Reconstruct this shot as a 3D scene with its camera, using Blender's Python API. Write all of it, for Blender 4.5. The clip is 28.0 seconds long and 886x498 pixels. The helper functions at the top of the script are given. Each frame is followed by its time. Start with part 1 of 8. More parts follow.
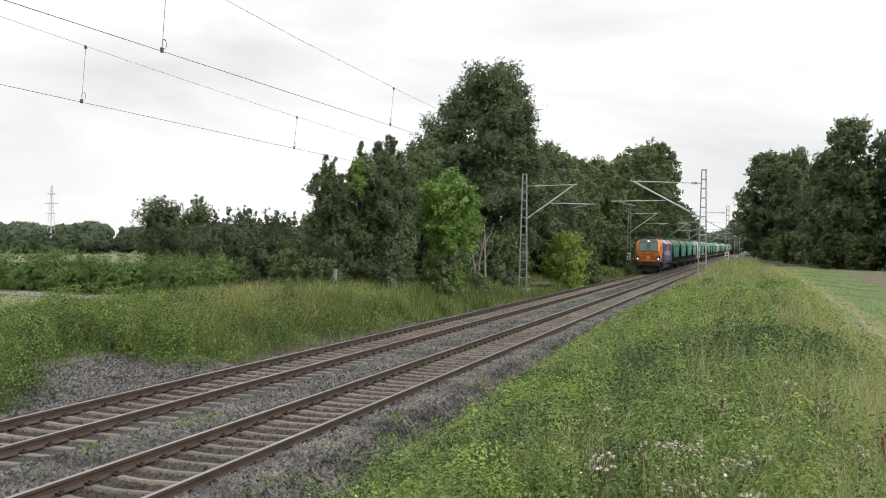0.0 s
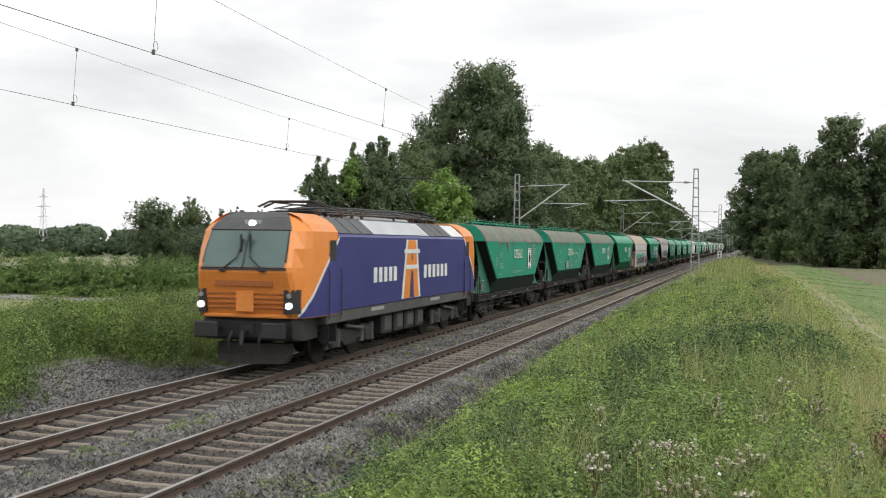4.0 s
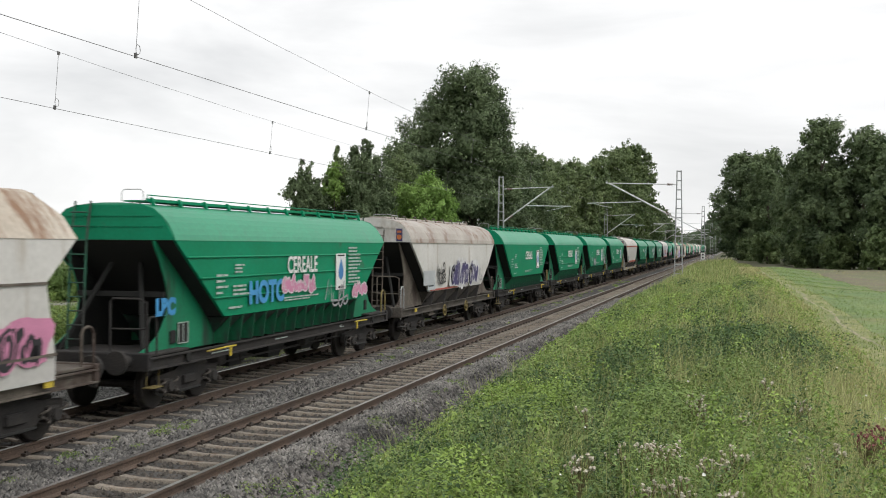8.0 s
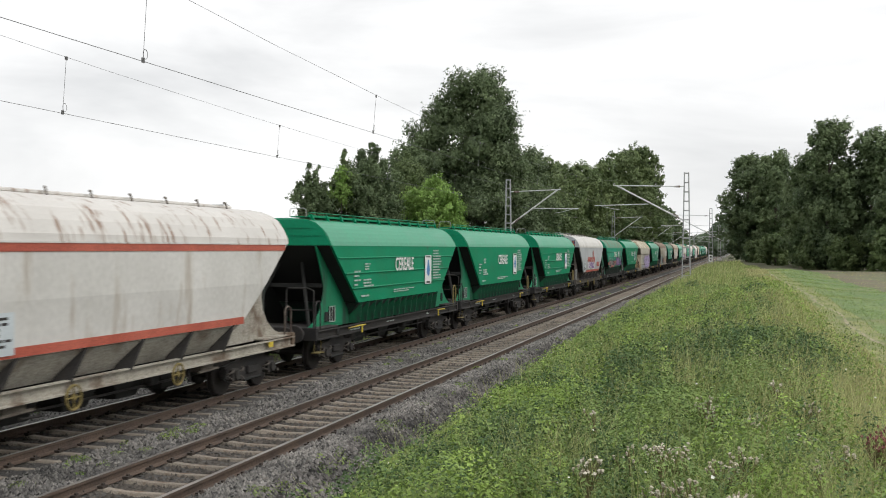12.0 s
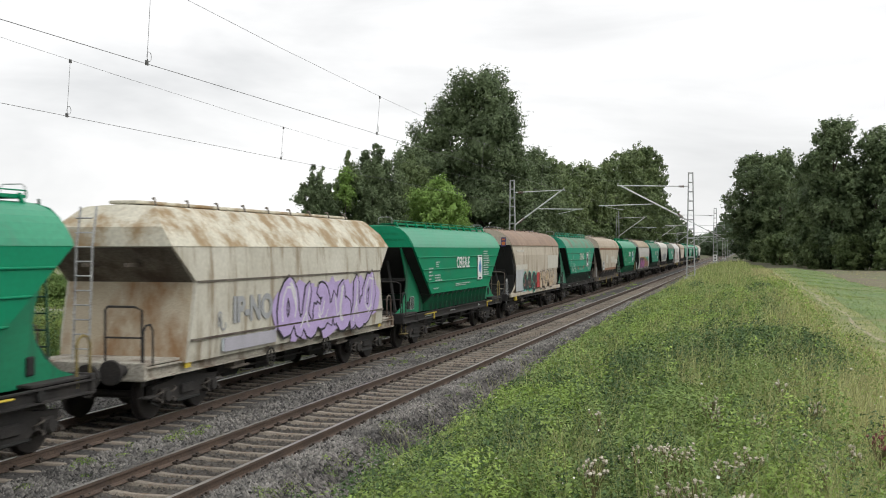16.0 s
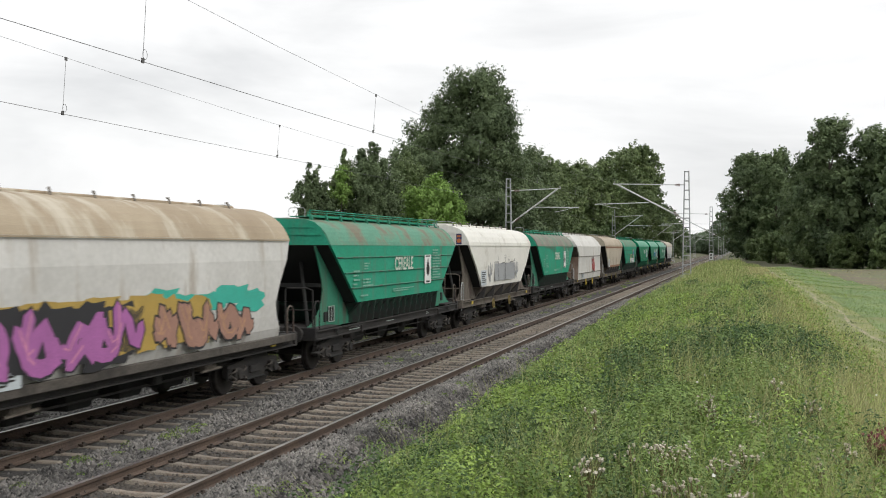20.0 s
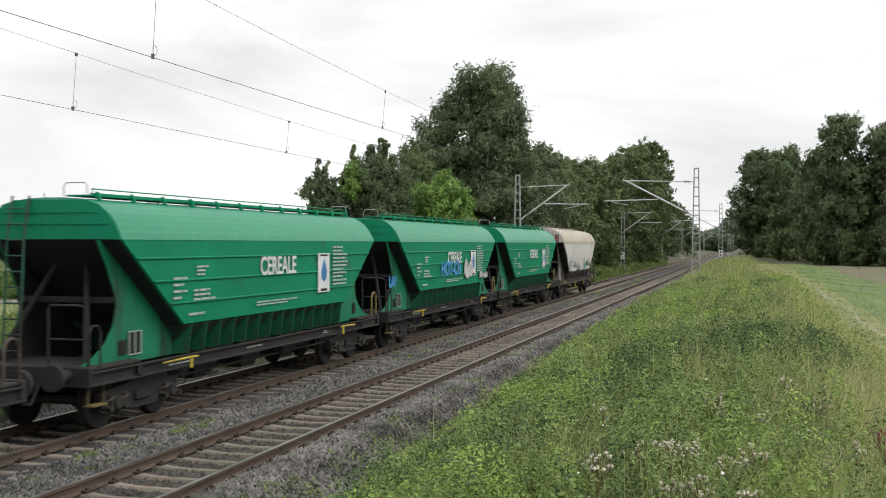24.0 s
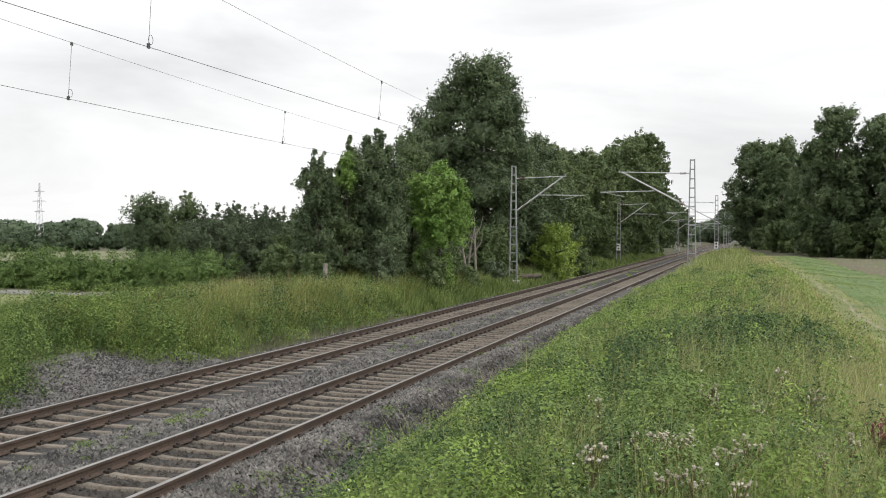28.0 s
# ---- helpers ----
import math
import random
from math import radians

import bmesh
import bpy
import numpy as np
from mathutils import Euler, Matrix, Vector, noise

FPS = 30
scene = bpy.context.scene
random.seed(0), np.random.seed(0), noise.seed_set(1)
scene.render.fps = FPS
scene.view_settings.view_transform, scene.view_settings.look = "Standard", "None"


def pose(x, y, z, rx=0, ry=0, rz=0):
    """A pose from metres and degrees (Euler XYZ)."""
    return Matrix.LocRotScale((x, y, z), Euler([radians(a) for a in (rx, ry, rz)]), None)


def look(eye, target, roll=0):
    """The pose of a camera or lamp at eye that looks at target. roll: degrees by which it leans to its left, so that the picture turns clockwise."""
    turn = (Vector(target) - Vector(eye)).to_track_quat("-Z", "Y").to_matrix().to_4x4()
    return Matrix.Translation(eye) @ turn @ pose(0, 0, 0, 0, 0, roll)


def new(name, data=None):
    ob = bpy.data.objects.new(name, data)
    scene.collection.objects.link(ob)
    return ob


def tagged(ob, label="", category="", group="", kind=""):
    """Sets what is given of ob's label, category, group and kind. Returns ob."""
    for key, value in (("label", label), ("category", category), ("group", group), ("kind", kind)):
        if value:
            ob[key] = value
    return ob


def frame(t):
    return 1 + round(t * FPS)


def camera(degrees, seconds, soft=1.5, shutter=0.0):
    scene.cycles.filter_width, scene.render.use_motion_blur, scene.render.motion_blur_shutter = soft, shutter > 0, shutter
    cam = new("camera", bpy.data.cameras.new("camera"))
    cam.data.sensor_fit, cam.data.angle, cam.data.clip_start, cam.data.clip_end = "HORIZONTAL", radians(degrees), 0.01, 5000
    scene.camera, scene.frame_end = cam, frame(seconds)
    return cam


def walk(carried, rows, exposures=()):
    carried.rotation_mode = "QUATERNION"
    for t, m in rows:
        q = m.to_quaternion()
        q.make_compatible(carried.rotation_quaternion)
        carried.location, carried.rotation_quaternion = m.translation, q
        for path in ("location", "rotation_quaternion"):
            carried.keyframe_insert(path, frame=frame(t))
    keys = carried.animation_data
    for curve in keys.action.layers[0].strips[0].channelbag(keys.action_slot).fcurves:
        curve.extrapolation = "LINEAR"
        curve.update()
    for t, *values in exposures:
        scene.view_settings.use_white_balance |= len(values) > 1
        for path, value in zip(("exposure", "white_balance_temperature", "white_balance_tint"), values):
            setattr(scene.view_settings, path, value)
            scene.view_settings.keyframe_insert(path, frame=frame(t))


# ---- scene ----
cam = camera(44.845, 28.0, soft=1.0, shutter=0.12)
EYE = (0.0, 0.0, 3.195)
# a standing camera, hand-held: seconds and its turn in degrees
TURNS = [
    (0, 89.594, -0.996, 16.220),
    (0.5, 89.532, -0.947, 16.103),
    (1, 89.523, -0.852, 16.023),
    (1.5, 89.494, -0.844, 16.025),
    (2, 89.469, -0.827, 15.994),
    (2.5, 89.497, -0.755, 15.942),
    (3, 89.563, -0.781, 15.872),
    (3.5, 89.591, -0.717, 15.847),
    (5.5, 89.807, -0.582, 15.872),
    (6, 89.823, -0.621, 15.718),
    (6.5, 89.858, -0.579, 15.450),
    (7, 89.881, -0.563, 15.254),
    (7.5, 89.820, -0.435, 15.156),
    (8, 89.794, -0.409, 15.006),
    (8.5, 89.796, -0.425, 14.891),
    (9, 89.840, -0.377, 14.853),
    (9.5, 89.837, -0.442, 14.902),
    (10, 89.882, -0.396, 14.875),
    (10.5, 89.880, -0.363, 15.005),
    (11, 89.901, -0.356, 15.133),
    (11.5, 89.910, -0.244, 15.321),
    (12, 89.953, -0.192, 15.398),
    (12.5, 89.890, -0.154, 15.382),
    (14.5, 89.910, 0.052, 15.554),
    (15, 89.950, 0.027, 15.546),
    (15.5, 90.019, 0.077, 15.636),
    (16, 90.003, 0.053, 15.623),
    (16.5, 90.018, 0.122, 15.609),
    (17, 90.089, 0.047, 15.670),
    (17.5, 90.080, 0.007, 15.639),
    (18, 89.979, -0.046, 15.623),
    (18.5, 89.876, -0.067, 15.560),
    (19, 89.918, -0.010, 15.496),
    (19.5, 89.931, -0.064, 15.468),
    (20, 89.912, 0.012, 15.417),
    (20.5, 89.825, 0.053, 15.384),
    (21, 89.835, 0.111, 15.349),
    (21.5, 89.857, 0.085, 15.345),
    (23.5, 89.724, -0.121, 15.739),
    (24, 89.713, -0.149, 15.896),
    (24.5, 89.663, -0.227, 15.951),
    (25, 89.600, -0.224, 16.092),
    (25.5, 89.597, -0.287, 16.093),
    (26, 89.626, -0.361, 16.111),
    (26.5, 89.564, -0.320, 16.046),
    (27, 89.443, -0.345, 15.925),
    (27.5, 89.364, -0.306, 15.751),
    (28, 89.228, -0.313, 15.680),
]
walk(cam, [(t, pose(*EYE, rx, ry, rz)) for t, rx, ry, rz in TURNS])

# ---- light ----
world = bpy.data.worlds.new("overcast_sky")
scene.world = world
world.use_nodes = True
wn, wl = world.node_tree.nodes, world.node_tree.links
wn.clear()
w_out = wn.new("ShaderNodeOutputWorld")
w_bg = wn.new("ShaderNodeBackground")
w_sky = wn.new("ShaderNodeTexSky")
w_sky.sky_type, w_sky.sun_disc = "NISHITA", False
w_sky.sun_elevation, w_sky.sun_rotation = radians(48), radians(101)
w_scale = wn.new("ShaderNodeMix")
w_scale.data_type, w_scale.blend_type = "RGBA", "MULTIPLY"
w_scale.inputs["Factor"].default_value = 1.0
w_scale.inputs["B"].default_value = (0.1, 0.1, 0.1, 1)
w_co = wn.new("ShaderNodeTexCoord")
w_map = wn.new("ShaderNodeMapping")
w_map.inputs["Scale"].default_value = (1.0, 1.0, 3.6)
w_n1 = wn.new("ShaderNodeTexNoise")
w_n1.inputs["Scale"].default_value, w_n1.inputs["Detail"].default_value, w_n1.inputs["Roughness"].default_value = 2.6, 6.0, 0.52
w_n1.inputs["Distortion"].default_value = 0.35
w_ramp = wn.new("ShaderNodeValToRGB")
w_ramp.color_ramp.elements[0].position, w_ramp.color_ramp.elements[0].color = 0.36, (0.63, 0.635, 0.64, 1)
w_ramp.color_ramp.elements[1].position, w_ramp.color_ramp.elements[1].color = 0.54, (0.82, 0.82, 0.82, 1)
w_mix = wn.new("ShaderNodeMix")
w_mix.data_type = "RGBA"
w_mix.inputs["Factor"].default_value = 0.96
wl.new(w_co.outputs["Generated"], w_map.inputs["Vector"])
wl.new(w_map.outputs["Vector"], w_n1.inputs["Vector"])
wl.new(w_n1.outputs["Fac"], w_ramp.inputs["Fac"])
wl.new(w_sky.outputs["Color"], w_scale.inputs["A"])
wl.new(w_scale.outputs["Result"], w_mix.inputs["A"])
wl.new(w_ramp.outputs["Color"], w_mix.inputs["B"])
wl.new(w_mix.outputs["Result"], w_bg.inputs["Color"])
w_bg.inputs["Strength"].default_value = 1.3
wl.new(w_bg.outputs["Background"], w_out.inputs["Surface"])

sun_data = bpy.data.lights.new("sun", "SUN")
sun_data.energy, sun_data.angle, sun_data.color = 1.5, radians(50), (1.0, 0.97, 0.92)
sun = new("sun", sun_data)
sun.matrix_basis = look((70, -14, 80), (0, 0, 0))

# ---- materials ----
MATS = {}


def surface(name, c1, c2, scale=3.0, rough=0.7, metal=0.0, bump=0.1, fine=40.0, stain=None, stain_amount=0.5, stain_scale=1.2,
            streak=False, spread=0.0, islands=0.0, detail=0.35):
    """A Principled surface with variation at two scales in object space; stain: a second colour in patches or, with streak, in runs down the side."""
    if name in MATS:
        return MATS[name]
    m = bpy.data.materials.new(name)
    m.use_nodes = True
    n, l = m.node_tree.nodes, m.node_tree.links
    bsdf = n["Principled BSDF"]
    co = n.new("ShaderNodeTexCoord")
    big, small = n.new("ShaderNodeTexNoise"), n.new("ShaderNodeTexNoise")
    big.inputs["Scale"].default_value, big.inputs["Detail"].default_value = scale, 5.0
    small.inputs["Scale"].default_value, small.inputs["Detail"].default_value = fine, 3.0
    l.new(co.outputs["Object"], big.inputs["Vector"])
    l.new(co.outputs["Object"], small.inputs["Vector"])
    mix = n.new("ShaderNodeMix")
    mix.data_type = "RGBA"
    mix.inputs["A"].default_value, mix.inputs["B"].default_value = (*c1, 1), (*c2, 1)
    sharp = n.new("ShaderNodeMapRange")
    sharp.inputs["From Min"].default_value, sharp.inputs["From Max"].default_value = 0.33, 0.67
    l.new(big.outputs["Fac"], sharp.inputs["Value"])
    l.new(sharp.outputs["Result"], mix.inputs["Factor"])
    grain = n.new("ShaderNodeMapRange")
    grain.inputs["From Min"].default_value, grain.inputs["From Max"].default_value = 0.3, 0.7
    grain.inputs["To Min"].default_value, grain.inputs["To Max"].default_value = 1.0 - detail, 1.0 + detail
    l.new(small.outputs["Fac"], grain.inputs["Value"])
    mul = n.new("ShaderNodeMix")
    mul.data_type, mul.blend_type = "RGBA", "MULTIPLY"
    mul.inputs["Factor"].default_value = 1.0
    l.new(mix.outputs["Result"], mul.inputs["A"])
    l.new(grain.outputs["Result"], mul.inputs["B"])
    colour = mul.outputs["Result"]
    if stain:
        st = n.new("ShaderNodeTexNoise")
        st.inputs["Scale"].default_value, st.inputs["Detail"].default_value, st.inputs["Roughness"].default_value = stain_scale, 8.0, 0.65
        mp = n.new("ShaderNodeMapping")
        if streak:
            mp.inputs["Scale"].default_value = (1.0, 2.2, 0.35)
        l.new(co.outputs["Object"], mp.inputs["Vector"])
        l.new(mp.outputs["Vector"], st.inputs["Vector"])
        r = n.new("ShaderNodeMapRange")
        r.inputs["From Min"].default_value, r.inputs["From Max"].default_value = 0.62 - 0.3 * stain_amount, 0.74 - 0.25 * stain_amount
        l.new(st.outputs["Fac"], r.inputs["Value"])
        sm = n.new("ShaderNodeMix")
        sm.data_type = "RGBA"
        l.new(r.outputs["Result"], sm.inputs["Factor"])
        l.new(colour, sm.inputs["A"])
        sm.inputs["B"].default_value = (*stain, 1)
        colour = sm.outputs["Result"]
    if spread or islands:
        src = n.new("ShaderNodeObjectInfo").outputs["Random"] if spread else n.new("ShaderNodeNewGeometry").outputs["Random Per Island"]
        amount = spread or islands
        vr = n.new("ShaderNodeMapRange")
        vr.inputs["To Min"].default_value, vr.inputs["To Max"].default_value = 1.0 - amount, 1.0 + amount
        l.new(src, vr.inputs["Value"])
        vm = n.new("ShaderNodeMix")
        vm.data_type, vm.blend_type = "RGBA", "MULTIPLY"
        vm.inputs["Factor"].default_value = 1.0
        l.new(colour, vm.inputs["A"])
        l.new(vr.outputs["Result"], vm.inputs["B"])
        colour = vm.outputs["Result"]
    l.new(colour, bsdf.inputs["Base Color"])
    rr = n.new("ShaderNodeMapRange")
    rr.inputs["To Min"].default_value, rr.inputs["To Max"].default_value = max(0.05, rough - 0.12), min(1.0, rough + 0.12)
    l.new(big.outputs["Fac"], rr.inputs["Value"])
    l.new(rr.outputs["Result"], bsdf.inputs["Roughness"])
    bsdf.inputs["Metallic"].default_value = metal
    if bump:
        b = n.new("ShaderNodeBump")
        b.inputs["Strength"].default_value, b.inputs["Distance"].default_value = bump, 0.02
        l.new(small.outputs["Fac"], b.inputs["Height"])
        l.new(b.outputs["Normal"], bsdf.inputs["Normal"])
    MATS[name] = m
    return m


def foliage(name, c1, c2, scale=0.35, rough=0.55, through_light=0.28, islands=0.24):
    """Leaf surface: two greens in drifts, each leaf a little different, some light through it."""
    m = surface(name, c1, c2, scale=scale, rough=rough, bump=0.0, fine=6.0, detail=0.2, islands=islands)
    bsdf = m.node_tree.nodes["Principled BSDF"]
    bsdf.inputs["Transmission Weight"].default_value = 0.0
    bsdf.inputs["Subsurface Weight"].default_value = 0.0
    bsdf.inputs["Specular IOR Level"].default_value = 0.25
    n, l = m.node_tree.nodes, m.node_tree.links
    tr = n.new("ShaderNodeBsdfTranslucent")
    col = bsdf.inputs["Base Color"].links[0].from_socket
    l.new(col, tr.inputs["Color"])
    mx = n.new("ShaderNodeMixShader")
    mx.inputs["Fac"].default_value = through_light
    l.new(bsdf.outputs["BSDF"], mx.inputs[1])
    l.new(tr.outputs["BSDF"], mx.inputs[2])
    l.new(mx.outputs["Shader"], n["Material Output"].inputs["Surface"])
    return m


# ---- shape helpers ----
class Shape:
    """Verts and faces gathered piece by piece."""

    def __init__(self):
        self.v, self.f = [], []

    def add(self, verts, faces):
        k = len(self.v)
        self.v.extend(tuple(p) for p in verts)
        self.f.extend(tuple(i + k for i in q) for q in faces)
        return self

    def box(self, c, s, chamfer=0.0):
        hx, hy, hz = s[0] / 2, s[1] / 2, s[2] / 2
        if chamfer <= 0:
            vs = [(c[0] + x * hx, c[1] + y * hy, c[2] + z * hz) for x in (-1, 1) for y in (-1, 1) for z in (-1, 1)]
            return self.add(vs, [(0, 1, 3, 2), (4, 6, 7, 5), (0, 4, 5, 1), (2, 3, 7, 6), (0, 2, 6, 4), (1, 5, 7, 3)])
        ch = min(chamfer, hx * 0.9, hy * 0.9, hz * 0.9)
        out = [(hx - ch, hy - ch), (hx, hy - ch), (hx, hy), (hx - ch, hy)]
        rings = []
        for z, q in ((-hz, ch), (-hz + ch, 0), (hz - ch, 0), (hz, ch)):
            ex, ey = hx - q, hy - q
            cc = ch if q == 0 else ch * 0.5
            rings.append([(ex, -ey + cc), (ex, ey - cc), (ex - cc, ey), (-ex + cc, ey), (-ex, ey - cc), (-ex, -ey + cc), (-ex + cc, -ey), (ex - cc, -ey)])
            rings[-1] = [(c[0] + x, c[1] + y, c[2] + z) for x, y in rings[-1]]
        return self.loft(rings)

    def loft(self, rings, caps=True, closed=True):
        n = len(rings[0])
        vs = [p for r in rings for p in r]
        fs = []
        for a in range(len(rings) - 1):
            for i in range(n if closed else n - 1):
                j = (i + 1) % n
                fs.append((a * n + i, a * n + j, (a + 1) * n + j, (a + 1) * n + i))
        if caps:
            fs.append(tuple(reversed(range(n))))
            fs.append(tuple((len(rings) - 1) * n + i for i in range(n)))
        return self.add(vs, fs)

    def tube(self, path, radius, n=6, caps=True):
        """A round bar along a path; radius: one number, or one for each point."""
        pts = [Vector(q) for q in path]
        rings = []
        for i, q in enumerate(pts):
            d = (pts[min(i + 1, len(pts) - 1)] - pts[max(i - 1, 0)]).normalized()
            a = d.orthogonal().normalized() if i == 0 else (a - d * a.dot(d)).normalized()
            b = d.cross(a)
            r = radius[i] if isinstance(radius, (list, tuple)) else radius
            rings.append([q + (a * math.cos(u) + b * math.sin(u)) * r for u in [2 * math.pi * k / n for k in range(n)]])
        return self.loft(rings, caps)

    def disc(self, c, axis, r, w, n=20, bore=0.0):
        """A wheel-like disc round an axis: 'x', 'y' or 'z'."""
        def at(u, rr, h):
            p, q = rr * math.cos(u), rr * math.sin(u)
            return {"x": (c[0] + h, c[1] + p, c[2] + q), "y": (c[0] + p, c[1] + h, c[2] + q), "z": (c[0] + p, c[1] + q, c[2] + h)}[axis]
        us = [2 * math.pi * k / n for k in range(n)]
        prof = [(r * 0.96, -w / 2), (r, -w / 2 + r * 0.04), (r, w / 2 - r * 0.04), (r * 0.96, w / 2)]
        return self.loft([[at(u, a, h) for u in us] for a, h in prof])

    def plate(self, pts, x, t):
        """A plate of thickness t from an outline of (y, z), centred on x."""
        return self.loft([[(x - t / 2, a, b) for a, b in pts], [(x + t / 2, a, b) for a, b in pts]])

    def mesh(self, name, material=None, smooth=False):
        m = bpy.data.meshes.new(name)
        m.from_pydata(self.v, [], self.f)
        m.validate()
        bm = bmesh.new()
        bm.from_mesh(m)
        bmesh.ops.recalc_face_normals(bm, faces=bm.faces)
        bm.to_mesh(m)
        bm.free()
        if smooth:
            m.shade_smooth()
        if material:
            m.materials.append(material)
        return m


def part(name, shape, material, parent=None, label="", at=None, smooth=False):
    """Links a shape (or a ready mesh) as one object under its thing."""
    me = shape if isinstance(shape, bpy.types.Mesh) else shape.mesh(name, material, smooth)
    ob = new(name, me)
    if parent is not None:
        ob.parent = parent
    if at is not None:
        ob.matrix_basis = at
    if label:
        ob["label"] = label
    return ob


def raw_mesh(name, verts, quads, material, smooth=False, tris=()):
    """A mesh straight from arrays of verts (n, 3), faces (m, 4) or (m, 3), and more triangles."""
    m = bpy.data.meshes.new(name)
    verts, quads, tris = np.asarray(verts, np.float32), np.asarray(quads, np.int32), np.asarray(tris, np.int32).reshape(-1, 3)
    m.vertices.add(len(verts))
    m.vertices.foreach_set("co", verts.ravel())
    index = np.concatenate([quads.ravel(), tris.ravel()])
    sizes = np.concatenate([np.full(len(quads), quads.shape[1], np.int32), np.full(len(tris), 3, np.int32)])
    m.loops.add(len(index))
    m.loops.foreach_set("vertex_index", index)
    m.polygons.add(len(sizes))
    m.polygons.foreach_set("loop_start", np.concatenate([[0], np.cumsum(sizes)[:-1]]).astype(np.int32))
    m.polygons.foreach_set("loop_total", sizes)
    m.update(calc_edges=True)
    m.validate()
    if smooth:
        m.shade_smooth()
    m.materials.append(material)
    return m

# ---- the plan ----
NEAR, FAR = -7.876, -11.544       # centre lines of the two tracks (x); the line runs along y, rail tops at z = 0
GAUGE = 0.7535                    # from the centre line to the middle of a rail head
MAST_Y = (0.0, 71.0, 134.0, 194.3, 257.0, 320.0, 385.0)
PROFILE_X = [-3000, -400, -60, -30, -22, -18.5, -16.6, -15.2, -14.2, -13.6, -6.0, -5.4, -4.6, -3.6, -2.6, -1.5, 0.0, 3.6, 6.5, 60, 400, 3000]
PROFILE_Z = [-11.0, -7.2, 0.2, 0.25, 0.3, 0.3, 0.15, -0.15, -0.42, -0.62, -0.62, -0.45, -0.05, 0.50, 1.05, 1.38, 1.5, 1.42, 1.2, 0.9, 0.0, -2.0]


def ground_z(x, y):
    reach = np.clip((y - 15.0) * 0.012, 0, 1.0) * np.clip((x + 7.0) / 0.6, 0, 1) * np.clip(-x / 1.5, 0, 1)   # the bank creeps nearer to the line farther on
    z = np.interp(x + reach, PROFILE_X, PROFILE_Z)
    wob = 0.07 * np.sin(0.9 * x + 0.31 * y) * np.sin(0.37 * y - 0.5 * x) + 0.05 * np.sin(0.13 * y + 2.0)
    off = np.clip((np.abs(x - 0.5 * (NEAR + FAR)) - 4.6) / 2.0, 0, 1)
    return z + wob * off


def sheet(name, xs, ys, lift, material, z_of=ground_z, smooth=True):
    gx, gy = np.meshgrid(np.asarray(xs, float), np.asarray(ys, float))
    gz = z_of(gx, gy) + lift
    v = np.stack([gx.ravel(), gy.ravel(), gz.ravel()], 1)
    w, h = len(xs), len(ys)
    i = (np.arange(h - 1)[:, None] * w + np.arange(w - 1)[None]).ravel()
    return raw_mesh(name, v, np.stack([i, i + 1, i + w + 1, i + w], 1), material, smooth)


EARTH = surface("meadow_ground", (0.060, 0.062, 0.030), (0.095, 0.100, 0.045), scale=0.25, rough=0.95, bump=0.4, fine=9.0, stain=(0.085, 0.07, 0.035), stain_amount=0.35, stain_scale=0.5)
xs = sorted({round(v, 2) for v in list(np.arange(-34, 16, 0.5)) + list(np.geomspace(16, 3000, 22)) + [-v for v in np.geomspace(34, 3000, 20)] + PROFILE_X})
ys = sorted({round(v, 2) for v in list(np.arange(-30, 130, 1.0)) + list(np.geomspace(130, 4000, 24)) + [-v for v in np.geomspace(31, 3000, 14)]})
ground = new("ground", sheet("ground", xs, ys, 0.0, EARTH))
tagged(ground, "rough green meadow and verge along the railway line", "ground", kind="structure")

# ---- ballast, sleepers, rails ----
BALLAST = surface("ballast_stone", (0.040, 0.038, 0.036), (0.075, 0.071, 0.067), scale=1.1, rough=0.9, bump=0.9, fine=26.0, detail=0.6, stain=(0.10, 0.085, 0.065), stain_amount=0.3, stain_scale=0.7)
STONE = surface("loose_ballast_stone", (0.055, 0.053, 0.051), (0.145, 0.139, 0.132), scale=0.9, rough=0.9, bump=0.3, fine=30.0, islands=0.85)
CONCRETE = surface("weathered_sleeper_concrete", (0.195, 0.168, 0.137), (0.275, 0.242, 0.20), scale=2.0, rough=0.9, bump=0.25, fine=60.0, spread=0.16, stain=(0.16, 0.11, 0.075), stain_amount=0.35, stain_scale=3.0)
RAIL_SIDE = surface("rusty_rail_web", (0.070, 0.050, 0.040), (0.115, 0.080, 0.060), scale=1.5, rough=0.85, bump=0.2, fine=50.0)
RAIL_TOP = surface("worn_rail_head", (0.30, 0.28, 0.27), (0.42, 0.40, 0.38), scale=0.6, rough=0.38, metal=0.75, bump=0.02, fine=30.0, detail=0.1)
IRON = surface("dark_fastening_iron", (0.035, 0.028, 0.024), (0.06, 0.045, 0.036), scale=8.0, rough=0.85, bump=0.2)


def bed_z(x, y):
    """Ballast top: level under both tracks, a little dished between them, sloping shoulders."""
    z = np.interp(x, [-14.4, -13.7, -13.0, -12.7, -12.45, -12.25, -11.9, -11.2, -10.85, -10.65, -10.4, -9.8, -9.4, -9.1, -8.8, -8.55, -8.25, -7.5, -7.2, -6.95, -6.65, -6.35, -5.9, -5.3],
                  [-0.55, -0.38, -0.19, -0.172, -0.18, -0.212, -0.232, -0.232, -0.205, -0.188, -0.19, -0.20, -0.175, -0.165, -0.172, -0.212, -0.232, -0.232, -0.205, -0.168, -0.165, -0.19, -0.40, -0.62])
    return z + 0.016 * np.sin(3.1 * x + 1.7 * y) * np.sin(2.3 * y - 1.1 * x)


